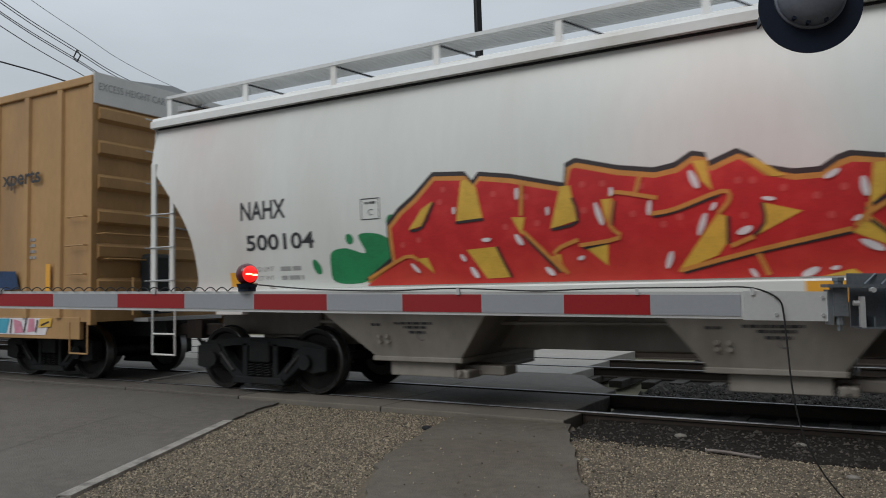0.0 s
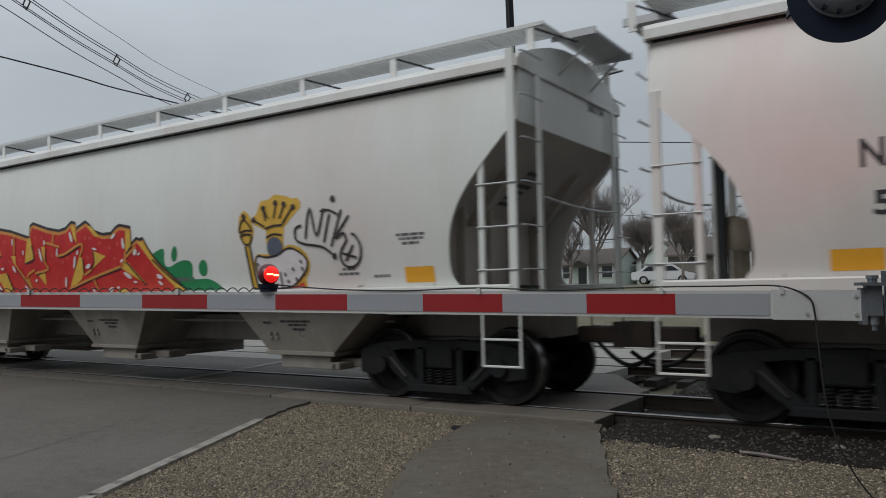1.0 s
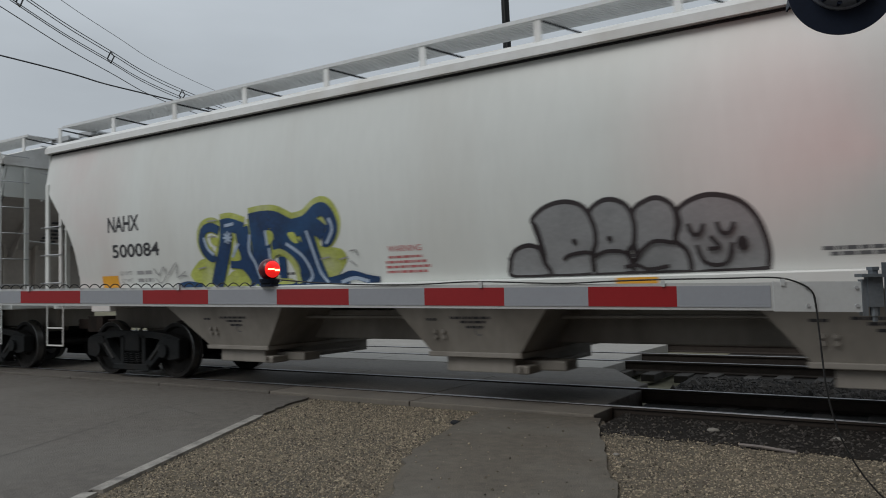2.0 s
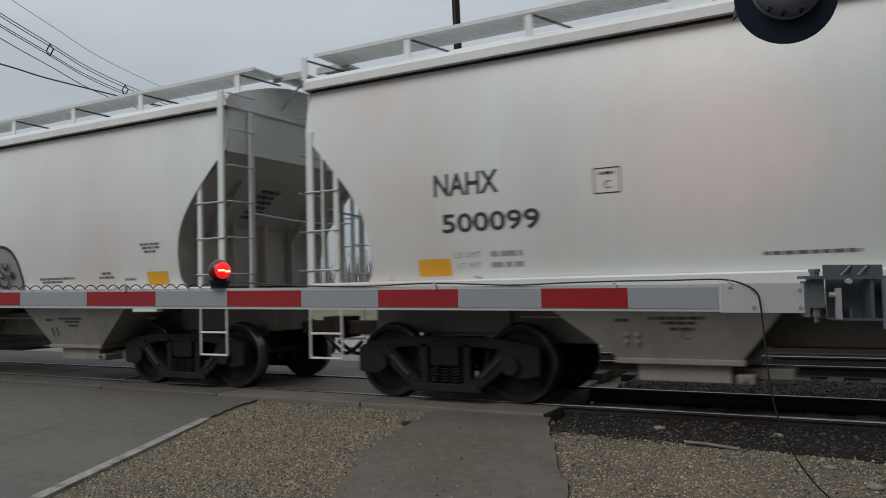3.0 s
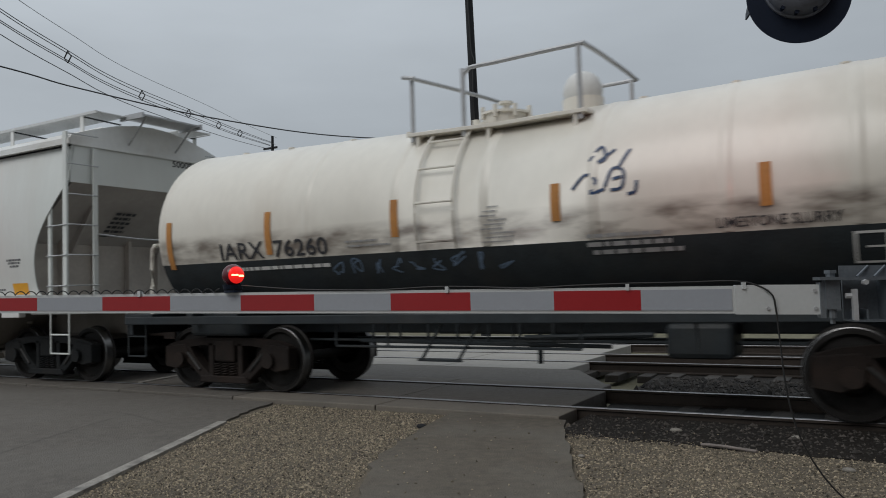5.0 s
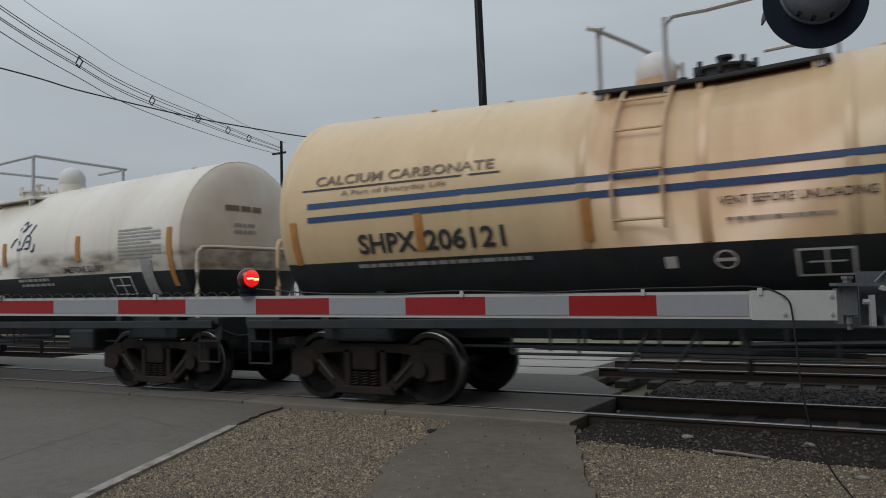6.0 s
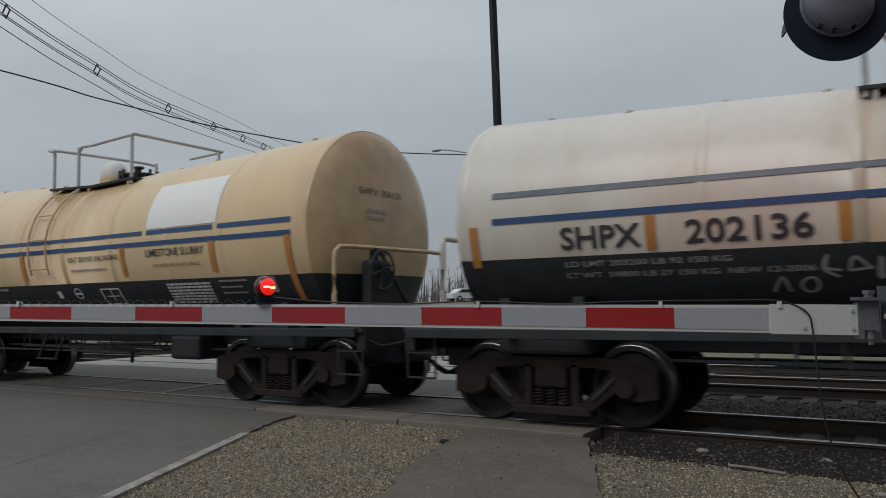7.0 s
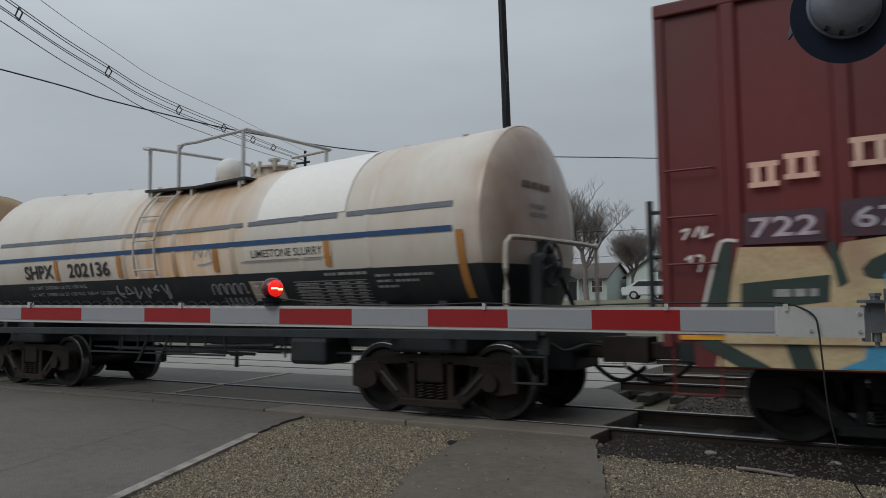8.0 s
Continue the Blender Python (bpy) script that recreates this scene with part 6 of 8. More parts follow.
outline_box(car, R, zc, 6.08, -42, 0.5, 0.32)
bm = bmesh.new()
stroke(bm, blob(5.45, 0, 0.1, 0.1, 14, 0) + [(5.55, 0)], 0.02, 2)
rect(bm, 5.36, 5.54, -0.02, 0.02)
part("emblem", wrap(bm, 0, -33, R, zc, 0.008), LETTER_WHITE, car)
bm = rect(bmesh.new(), 4.85, 4.97, -0.08, 0.06)
part("plate", wrap(bm, 0, -33, R, zc, 0.008), LETTER_WHITE, car)
bm = rect(bmesh.new(), 9.75, 10.05, 0, 0.25)
part("plate", wrap(bm, 0, -36, R, zc, 0.008), LETTER_GREY, car)

# weathered white tank
R, zc = 1.38, 2.37
GREY_METAL = mat("weathered_metal", (0.50, 0.47, 0.42), 0.5, 0.1, 0.1, 6, 0, 60, (0.3, 0.2, 0.12), 0.5, 4)
car = tank_car("weathered white limestone slurry tank car with blue stripes, rust stained", 70.9, R, zc, TANK_GREY, 1.89, [(0.05, -24, -4), (2.13, -19, -4), (3.92, -19, -4), (6.24, -18, -4), (8.42, -18, -4), (10.5, -40, -3)], GREY_METAL, 6.1, 5.0, 0.2)
for a, m2 in ((10.6, mat("stripe_faded", (0.12, 0.14, 0.17), 0.5, 0, 0.2, 6)), (-2.0, LETTER_BLUE)):
    for x0, x1 in (((0.3, 6.82), (6.92, 8.6), (8.75, 10.4)) if a > 0 else ((0.3, 10.4),)):
        bm = rect(bmesh.new(), x0, x1, -0.035, 0.035)
        part("stripe", wrap(bm, 0, a, R, zc, 0.010), m2, car, "blue painted stripe")
bm = rect(bmesh.new(), 7.1, 8.72, 0, radians(62) * R)
part("patch", wrap(bm, 0, 12.5, R, zc, 0.0095), PATCH_CREAM, car, "fresh white painted patch")
write(car, "SHPX", R, zc, 1.13, -17.2, 0.25, 0.9, LETTER_BLACK, "black stencilled reporting mark", 0.024)
write(car, "202136", R, zc, 2.48, -17.2, 0.25, 1.18, LETTER_BLACK, "black stencilled car number", 0.024)
bm = rect(bmesh.new(), 6.85, 8.5, 0, 0.2)
part("plate", wrap(bm, 0, -12.5, R, zc, 0.009), mat("panel_cream", (0.64, 0.60, 0.53), 0.4, 0, 0.05, 3), car, "cream lettering panel")
bm = rect(bmesh.new(), 6.76, 8.3, -0.008, 0.008)
part("rule", wrap(bm, 0, -13.4, R, zc, 0.010), LETTER_GREY, car)
bm = rect(bmesh.new(), 6.84, 7.46, 0, 0.33)
part("plate", wrap(bm, 0, -39, R, zc, 0.010), mat("placard_beige", (0.42, 0.36, 0.29), 0.5, 0, 0.12, 4, 0, 60, (0.22, 0.16, 0.11), 0.6, 5), car, "dirty beige placard")
small_print(car, R, zc, 6.84, -39, [(0, 0, 0.62, 0.018), (0, 0.312, 0.62, 0.018), (0.0, 0.11, 0.62, 0.012), (0.08, 0.24, 0.09, 0.025)], LETTER_WHITE)
small_print(car, R, zc, 8.3, -23.6, [(0, 0, 0.2, 0.04), (0.24, 0, 0.48, 0.04)], LETTER_GREY)
bm = bmesh.new()
for k in range(5):
    stroke(bm, [(0.15 * k, 0.0), (0.15 * k + 0.03, 0.16), (0.15 * k + 0.11, 0.17), (0.15 * k + 0.12, 0.02), (0.15 * k + 0.16, 0.05)], 0.026, 3)
    stroke(bm, [(0.2 + 0.11 * k, -0.05), (0.2 + 0.11 * k, -0.17), (0.28 + 0.11 * k, -0.18), (0.28 + 0.11 * k, -0.06)], 0.022, 3)
part("graffiti_tag", wrap(bm, 6.0, -34, R, zc, 0.008), LETTER_GREY, car, "pale sprayed scrawl")["kind"] = "stuff"
write(car, "LIMESTONE SLURRY", R, zc, 7.0, -11.0, 0.11, 1.34, LETTER_BLACK)
write(car, "LD LMT 203200 LB 92 150 KG", R, zc, 1.15, -25.4, 0.065, 1.75, LETTER_GREY, bold=0.012)
write(car, "LT WT  59800 LB 27 150 KG  NEW 12-2006", R, zc, 1.15, -31.0, 0.065, 2.5, LETTER_GREY, bold=0.012)
small_print(car, R, zc, 7.7, -43, [(0, 0.055 * k, 1.3, 0.014) for k in range(8)] + [(c, 0.055 * k + 0.018, w2, 0.022) for k in range(7) for c, w2 in ((0.05, 0.4), (0.56, 0.15), (0.82, 0.17), (1.1, 0.13))], LETTER_GREY)
small_print(car, R, zc, 9.15, -32, [(0, 0, 0.32, 0.035), (0, 0.08, 0.24, 0.035), (0.3, 0.08, 0.36, 0.035), (0, 0.16, 0.24, 0.035), (0.3, 0.16, 0.6, 0.035)], LETTER_GREY)
bm = bmesh.new()
for k in range(6):
    stroke(bm, [(0.22 * k + scrawl.uniform(0, 0.2), scrawl.uniform(0.0, 0.28)) for _ in range(5)], 0.028, 4)
stroke(bm, [(-0.45, -0.12), (-0.36, 0.06), (-0.3, -0.12)], 0.025, 3)
stroke(bm, blob(-0.12, -0.04, 0.08, 0.08, 10, 0.1) + [(-0.04, -0.04)], 0.025, 2)
part("graffiti_tag", wrap(bm, 3.7, -36, R, zc, 0.008), LETTER_GREY, car, "grey-white sprayed scrawl")
bm = bmesh.new()
for pts in ([(0, 0), (0.1, 0.22), (0.22, 0.05), (0.3, 0.28)], [(0.35, 0.05), (0.45, 0.2), (0.5, 0.0)], [(0.1, -0.1), (0.5, -0.06), (0.62, 0.1)]):
    stroke(bm, [(0.8 * u, 0.8 * v) for u, v in pts], 0.016, 4)
part("graffiti_tag", wrap(bm, 5.75, -10, R, zc, 0.0095), SPRAY_FADED, car)

def taper(car, R, zc, drop):
    """Funnel-flow shell: the top slopes down from both ends to the middle, with all that stands on it."""
    for ob in car.children:
        if ob.type != "MESH" or ob.name.split(".")[0] in ("truck", "wheelset", "end_handrail"):
            continue
        bm = bmesh.new()
        bm.from_mesh(ob.data)
        if max(v.co.z for v in bm.verts) > zc:
            bmesh.ops.bisect_plane(bm, geom=bm.verts[:] + bm.edges[:] + bm.faces[:], plane_co=(TL / 2, 0, 0), plane_no=(1, 0, 0))
            for v in bm.verts:
                share = min(1.0, max(0.0, (v.co.z - zc) / R))
                v.co.z -= drop * share * max(0.0, 1 - abs(v.co.x - TL / 2) / (TL / 2))
            bm.to_mesh(ob.data)
        bm.free()


for car, R, zc, drop in zip([c for c, s in CARS][-3:], (1.35, 1.5, 1.38), (2.3, 2.48, 2.37), (0.11, 0.23, 0.22)):
    taper(car, R, zc, drop)
for car, (R, zc) in zip([c for c, s in CARS][-3:], ((1.35, 2.3), (1.5, 2.48), (1.38, 2.37))):
    drawings = [bars([(0.15, -0.25, 0.45, 0.05), (0.15, -0.36, 0.45, 0.05)]), words("SHPX 206121", 0.1, 1.0, 0.01) if R == 1.5 else bars([(0, 0, 0.75, 0.085)])]
    for bm, v in [(d, v) for d in drawings for v in d.verts]:
        y = -0.6 + v.co.x
        z = zc + 0.5 + v.co.y
        rho = min(math.hypot(y, z - zc) / R, 0.99)
        v.co = Vector((TL + float(np.interp(rho, [k for x, k in HEAD], [x for x, k in HEAD])) + 0.015, y, z))
    part("stencil", drawings[0], LETTER_GREY, car)["kind"] = "stuff"
    part("lettering", drawings[1], LETTER_BROWN, car)["kind"] = "stuff"


# ---- train: box cars ----
def box_car(name, label, s, length, paint, z1, ribs, low):
    car = thing(name, label, "train car")
    CARS.append((car, s))
    part("body", boxed(0.03, length - 0.03, -1.57, 1.57, 1.0, z1 - 0.05), paint, car)
    for s2 in (-1, 1):
        part("side_sill", boxed(0.3, length - 0.3, s2 * 1.58, s2 * 1.50, low, 1.08, bevel=0.01), paint, car)
        part("top_chord", boxed(0, length, s2 * 1.62, s2 * 1.5, z1 - 0.14, z1, bevel=0.02), paint, car)
        for x in ribs:
            bm = bmesh.new()
            prism(bm, [(x - 0.09, s2 * 1.572), (x - 0.06, s2 * 1.615), (x + 0.06, s2 * 1.615), (x + 0.09, s2 * 1.572)], "z", 1.06, z1 - 0.13)
            part("rib", bm, paint, car)
        for x in (0.0, length):
            way = 1 if x == 0 else -1
            part("corner_post", boxed(x, x + way * 0.1, s2 * 1.6, s2 * 1.48, 0.95, z1 - 0.1, bevel=0.012), paint, car)
            for k in range(4):
                bm = bmesh.new()
                z = 1.3 + 0.46 * k
                tube(bm, [(x + way * 0.1, s2 * 1.6, z), (x + way * 0.1, s2 * 1.67, z), (x + way * 0.55, s2 * 1.67, z), (x + way * 0.55, s2 * 1.6, z)], 0.012, 6)
                part("grab_iron", bm, paint, car)
            bm = bmesh.new()
            for dx in (0.1, 0.55):
                rod(bm, (x + way * dx, s2 * 1.58, 1.0), (x + way * dx, s2 * 1.58, 0.5), 0.014, 6)
            rod(bm, (x + way * 0.1, s2 * 1.58, 0.5), (x + way * 0.55, s2 * 1.58, 0.5), 0.014, 6)
            part("stirrup_step", bm, paint, car)
    part("roof", prism(bmesh.new(), [(-1.6, z1 - 0.02), (0, z1 + 0.16), (1.6, z1 - 0.02), (1.5, z1 - 0.08), (-1.5, z1 - 0.08)], "x", 0, length), GALV, car)
    part("centre_sill", boxed(-0.2, length + 0.2, -0.3, 0.3, 0.7, 1.02, bevel=0.02), UNDER_BLACK, car)
    coupler(car, -0.1, -1), coupler(car, length + 0.1, 1)
    running_gear(car, (1.95, length - 1.95), TRUCK_BLACK)
    return car


YL = 15.5
car = box_car("yellow_box_car", "weathered yellow high-cube box car with ribbed end", -10.8 - YL, YL, BOX_YELLOW, 4.95, [YL - 0.84 - 0.92 * k for k in range(5)] + [1 + 0.92 * k for k in range(5)], 0.72)
for k in range(6):
    z = 4.38 - 0.555 * k
    part("end_rib", prism(bmesh.new(), [(YL - 0.03, z + 0.1), (YL + 0.06, z + 0.04), (YL + 0.06, z - 0.12), (YL - 0.03, z - 0.17)], "y", -1.5, 1.5), BOX_YELLOW, car)
part("end_band", boxed(YL - 0.03, YL + 0.02, -1.58, 1.58, 4.5, 5.0), LETTER_WHITE, car, "white painted band at the top of the end")
bm = words("EXCESS HEIGHT CAR", 0.12, 1.3)
for v in bm.verts:
    v.co = Vector((YL + 0.026, -1.5 + v.co.x, 4.72 + v.co.y))
part("lettering", bm, LETTER_GREY, car)
bm = bmesh.new()
rod(bm, (YL + 0.16, -1.5, 2.4), (YL + 0.16, 1.4, 2.4), 0.015, 6)
rod(bm, (YL + 0.16, -1.4, 2.0), (YL + 0.16, -0.6, 2.0), 0.015, 6)
for y in (-1.5, -1.4, -0.6, 1.4):
    rod(bm, (YL + 0.16, y, 2.0 if y in (-1.4, -0.6) else 2.4), (YL, y, 2.0 if y in (-1.4, -0.6) else 2.4), 0.012, 6)
rod(bm, (YL + 0.5, -1.2, 1.1), (YL + 0.5, -1.2, 1.7), 0.02, 6)
part("end_grab_iron", bm, BOX_YELLOW, car)
part("brake_box", boxed(YL, YL + 0.3, -0.7, -0.2, 1.1, 2.1, bevel=0.06), UNDER_BLACK, car)
part("end_platform", boxed(YL, YL + 0.35, -0.8, 0.8, 0.98, 1.04), GALV, car)
mark(car, "letter", words("xperts", 0.3, 1.1, 0.02), LETTER_BLACK, 13.06, 3.25, 1, "black painted lettering", -1.618)
bm = bars([(0, 0.1 * k, 0.3, 0.05) for k in range(4)])
mark(car, "stencil", bm, LETTER_GREY, 13.7, 2.05, 1, y=-1.576)
bm = bmesh.new()
quad(bm, [(12.0, 1.5, 0), (13.6, 1.55, 0), (13.5, 1.85, 0), (12.0, 1.9, 0)])
mark(car, "graffiti_block", bm, SPRAY_BLUE, 0, 0, 1, y=-1.62)
SPRAY_PINK = mat("spray_pink", (0.55, 0.22, 0.30), 0.55, 0, 0.2, 4)
LOW_SIDE = -1.585
mark(car, "graffiti_block", fill(bmesh.new(), [(12.6, 0.78), (12.6, 1.06), (14.45, 1.06), (14.3, 0.78)]), SPRAY_WHITE, 0, 0, 1, "white sprayed ground of a painted block", LOW_SIDE)
for out, m2, layer in (([(12.9, 0.8), (12.95, 1.05), (13.3, 1.05), (13.2, 0.8)], SPRAY_TURQUOISE, 2), ([(13.45, 0.8), (13.4, 1.04), (13.62, 1.0), (13.7, 0.82)], SPRAY_PINK, 3), ([(13.8, 0.82), (13.85, 1.05), (14.0, 1.05), (14.02, 0.84)], SPRAY_PINK, 2), ([(14.12, 0.9), (14.15, 1.05), (14.5, 1.06), (14.46, 0.92)], SPRAY_YELLOW, 4)):
    mark(car, "graffiti_shape", fill(bmesh.new(), out), m2, 0, 0, layer, y=LOW_SIDE)
bm = bmesh.new()
for pts in ([(13.32, 0.8), (13.36, 1.04)], [(13.72, 0.82), (13.78, 1.04)], [(14.05, 0.82), (14.1, 1.03)], [(14.2, 0.94), (14.42, 1.0)]):
    stroke(bm, pts, 0.03, 3)
mark(car, "graffiti_line", bm, SPRAY_BLACK, 0, 0, 5, y=LOW_SIDE)
bm = rect(bmesh.new(), 14.35, 14.47, 1.5, 1.95)
mark(car, "reflector", bm, REFLECT_YELLOW, 0, 0, 1, "yellow reflector strip", -1.618)

RL = 15.5
car = box_car("red_box_car", "dark red box car with painted graffiti along the bottom", 83.86, RL, BOX_RED, 4.40, [0.72 + 0.95 * k for k in range(15)], 0.76)
SPRAY_CREAM = mat("spray_cream", (0.47, 0.38, 0.225), 0.55, 0, 0.2, 3, 0, 60, (0.36, 0.22, 0.15), 0.7, 2.2)
SPRAY_TEAL = mat("spray_sky", (0.06, 0.30, 0.50), 0.5, 0, 0.15, 4)
SPRAY_DARK = mat("spray_dark_green", (0.02, 0.04, 0.035), 0.55, 0, 0.2, 4)
LETTER_LILAC = mat("letter_lilac", (0.40, 0.39, 0.45), 0.6, 0, 0.25, 14, 0, 60, (0.1, 0.07, 0.1), 0.6, 9)
LETTER_PINK = mat("letter_cream", (0.62, 0.45, 0.36), 0.55, 0, 0.15, 6)
FACE = -1.617
for x, z, w, h in ((0.87, 2.45, 0.26, 0.24), (1.18, 2.5, 0.28, 0.24), (1.72, 2.56, 0.3, 0.26), (2.1, 2.6, 0.3, 0.26)):
    bm = bmesh.new()
    rect(bm, 0, w, 0, 0.05), rect(bm, 0, w, h - 0.05, h), rect(bm, 0.03, 0.1, 0.05, h - 0.05), rect(bm, w - 0.1, w - 0.03, 0.05, h - 0.05)
    mark(car, "emblem", bm, LETTER_PINK, x, z, 4, "cream painted block marks", FACE)
bm = bmesh.new()
rect(bm, 0.8, 1.5, 1.92, 2.22), rect(bm, 1.62, 2.6, 1.95, 2.28)
mark(car, "graffiti_shade", bm, mat("spray_plum", (0.045, 0.03, 0.045), 0.6, 0, 0.3, 6, 0, 60, (0.09, 0.02, 0.025), 0.7, 4), 0, 0, 1, y=FACE)
mark(car, "letter", words("722", 0.19, 0.58, 0.02), LETTER_LILAC, 0.86, 1.98, 3, "white stencilled car number", FACE)
mark(car, "letter", words("67", 0.19, 0.4, 0.02), LETTER_LILAC, 1.72, 2.02, 3, "white stencilled car number", FACE)
mark(car, "graffiti_fill", fill(bmesh.new(), [(0.6, 1.1), (0.68, 1.6), (0.75, 1.9), (1.45, 1.88), (1.55, 1.7), (1.62, 1.9), (2.6, 2.0), (3.4, 1.7), (3.4, 1.0), (0.6, 1.0)]), SPRAY_CREAM, 0, 0, 2, "cream sprayed letter shapes", FACE)
bm = bmesh.new()
for out in ([(0.36, 1.1), (0.58, 1.96), (0.7, 1.98), (0.62, 1.1)], [(0.75, 1.3), (1.5, 1.38), (1.52, 1.62), (0.76, 1.56)], [(1.5, 1.9), (1.56, 1.92), (1.66, 1.55), (1.58, 1.5)], blob(2.0, 1.72, 0.22, 0.12, 14, 0.2, 4, 0.5), blob(2.4, 1.5, 0.25, 0.15, 14, 0.2, 5)):
    fill(bm, out)
mark(car, "graffiti_line", bm, SPRAY_DARK, 0, 0, 3, "dark sprayed outlines", FACE)
bm = bmesh.new()
stroke(bm, [(0.36, 1.15), (0.55, 1.85), (0.62, 1.97), (0.74, 1.96)], 0.03, 4)
for pts in ([(0.22, 2.08), (0.3, 2.1), (0.24, 2.0)], [(0.34, 2.02), (0.4, 2.12), (0.42, 2.0)], [(0.46, 2.12), (0.44, 2.02), (0.52, 2.04)], [(0.26, 1.8), (0.32, 1.84), (0.3, 1.76)], [(0.36, 1.84), (0.42, 1.82), (0.38, 1.68)]):
    stroke(bm, pts, 0.025, 3)
mark(car, "graffiti_tag", bm, LETTER_WHITE, 0, 0, 4, y=FACE)
mark(car, "stencil", bars([(1.05, 1.43, 0.36, 0.07)]), LETTER_GREY, 0, 0, 5, y=FACE)
LOW = -1.585
mark(car, "graffiti_fill", fill(bmesh.new(), [(0.5, 0.78), (0.55, 1.05), (4.5, 1.05), (4.5, 0.78)]), SPRAY_CREAM, 0, 0, 1, y=LOW)
bm = bmesh.new()
for out in ([(0.32, 1.0), (0.5, 1.05), (1.0, 0.78), (0.7, 0.78)], [(1.1, 1.05), (1.3, 1.05), (1.38, 0.78), (1.18, 0.78)], blob(2.3, 0.92, 0.1, 0.1, 10, 0.1, 2)):
    fill(bm, out)
mark(car, "graffiti_line", bm, SPRAY_DARK, 0, 0, 2, y=LOW)
mark(car, "graffiti_shape", fill(bmesh.new(), [(1.55, 0.79), (1.75, 0.88), (1.78, 1.04), (2.1, 1.04), (2.2, 0.79)]), SPRAY_TEAL, 0, 0, 3, "sky blue sprayed shape", LOW)
mark(car, "graffiti_shape", fill(bmesh.new(), blob(2.3, 1.6, 0.3, 0.25, 14, 0.2, 3)), SPRAY_TEAL, 0, 0, 5, "sky blue sprayed shape", FACE)
bm = rect(bmesh.new(), 0.17, 0.7, 1.03, 1.075)
mark(car, "reflector", bm, REFLECT_YELLOW, 0, 0, 4, "yellow reflector strip", LOW)
bm = bmesh.new()
rod(bm, (-0.12, -1.5, 1.1), (-0.12, -1.5, 2.42), 0.035, 8)
for z in (1.4, 1.85, 2.3):
    rod(bm, (-0.12, -1.5, z), (0.02, -1.5, z), 0.02, 6)
part("brake_mast", bm, UNDER_BLACK, car, "black upright post at the car end")
for ob in (TRUCK_BLACK, TRUCK_BROWN, WHEELS):
    for o in (*ob.children_recursive, ob):
        bpy.data.objects.remove(o)
# ---- crossing gate ----
G0 = Vector((-0.872, -5.576, 1.263))
E_ARM = Vector((-0.9476, -0.3192, 0.0)).normalized()
OUT = Vector((0.3192, -0.9476, 0.0)).normalized()      # towards the camera's side
ARM_TILT = 0.0235


def arm_point(u, w=0.0, v=0.0):
    """A point by metres along the arm, out from it and up from its lower edge."""
    return G0 + E_ARM * u + OUT * w + Vector((0, 0, -0.012 + ARM_TILT * u + v))


def arm_box(bm, u0, u1, w0, w1, v0, v1, v0b=None, v1b=None):
    v0b, v1b = (v0 if v0b is None else v0b), (v1 if v1b is None else v1b)
    a = [arm_point(u0, w, v) for w, v in ((w0, v0), (w1, v0), (w1, v1), (w0, v1))]
    b = [arm_point(u1, w, v) for w, v in ((w0, v0b), (w1, v0b), (w1, v1b), (w0, v1b))]
    return loft(bm, [a, b], ring=True)


def arm_height(u):
    return 0.127 - 0.0075 * (u + 0.4)


gate = thing("crossing_gate", "lowered crossing gate arm with red and grey stripes", "crossing gate")
U_TIP = 6.9
part("arm", arm_box(bmesh.new(), -0.42, U_TIP, -0.03, 0.0, 0, arm_height(-0.42), 0, arm_height(U_TIP)), GATE_ALU, gate, "white aluminium gate arm")
part("arm_butt", arm_box(bmesh.new(), -0.79, -0.42, -0.03, 0.004, -0.004, 0.131, -0.004, 0.131), GATE_ALU, gate, "bare aluminium root of the arm")
k = -1
while 0.4064 * k < U_TIP:
    u0, u1 = 0.4064 * k, min(0.4064 * (k + 1), U_TIP - 0.01)
    part("stripe", arm_box(bmesh.new(), u0, u1, 0.0, 0.0035, 0.014, arm_height(u0) - 0.014, 0.014, arm_height(u1) - 0.014), GATE_WHITE if k % 2 else GATE_RED, gate)
    k += 1
for u in (-0.46, 0.06, 0.93, 2.62, 3.6):
    bm = bmesh.new()
    arm_box(bm, u - 0.008, u + 0.008, -0.02, 0.012, arm_height(u) - 0.015, arm_height(u) + 0.016)
    part("cable_clip", bm, GATE_ALU, gate)
for u in (-0.76, -0.56):
    for v in (0.025, 0.105):
        bm = bmesh.new()
        rod(bm, arm_point(u, 0.002, v), arm_point(u, 0.012, v), 0.008, 8)
        part("bolt", bm, GALV, gate)
cable = [(2.06, 0.04), (1.7, 0.012), (1.3, 0.004), (0.95, 0.016), (0.55, 0.004), (0.3, 0.012), (0.06, 0.018), (-0.2, 0.02), (-0.42, 0.022), (-0.52, 0.0)]
pts = [arm_point(u, 0.004, arm_height(u) + v) for u, v in cable]
hang = [(-0.575, 1.325), (-0.589, 1.26), (-0.598, 1.137), (-0.615, 0.906), (-0.65, 0.728), (-0.70, 0.602), (-0.77, 0.489), (-0.862, 0.392), (-1.1, 0.2), (-1.35, 0.08)]
pts += [Vector((*(G0 + E_ARM * u + OUT * 0.02).xy, z)) for u, z in hang]
bm = bmesh.new()
tube(bm, smooth_line(pts, 6), 0.0042, 6)
part("cable", bm, RUBBER, gate, "thin black cable along the arm", True)
coil = []
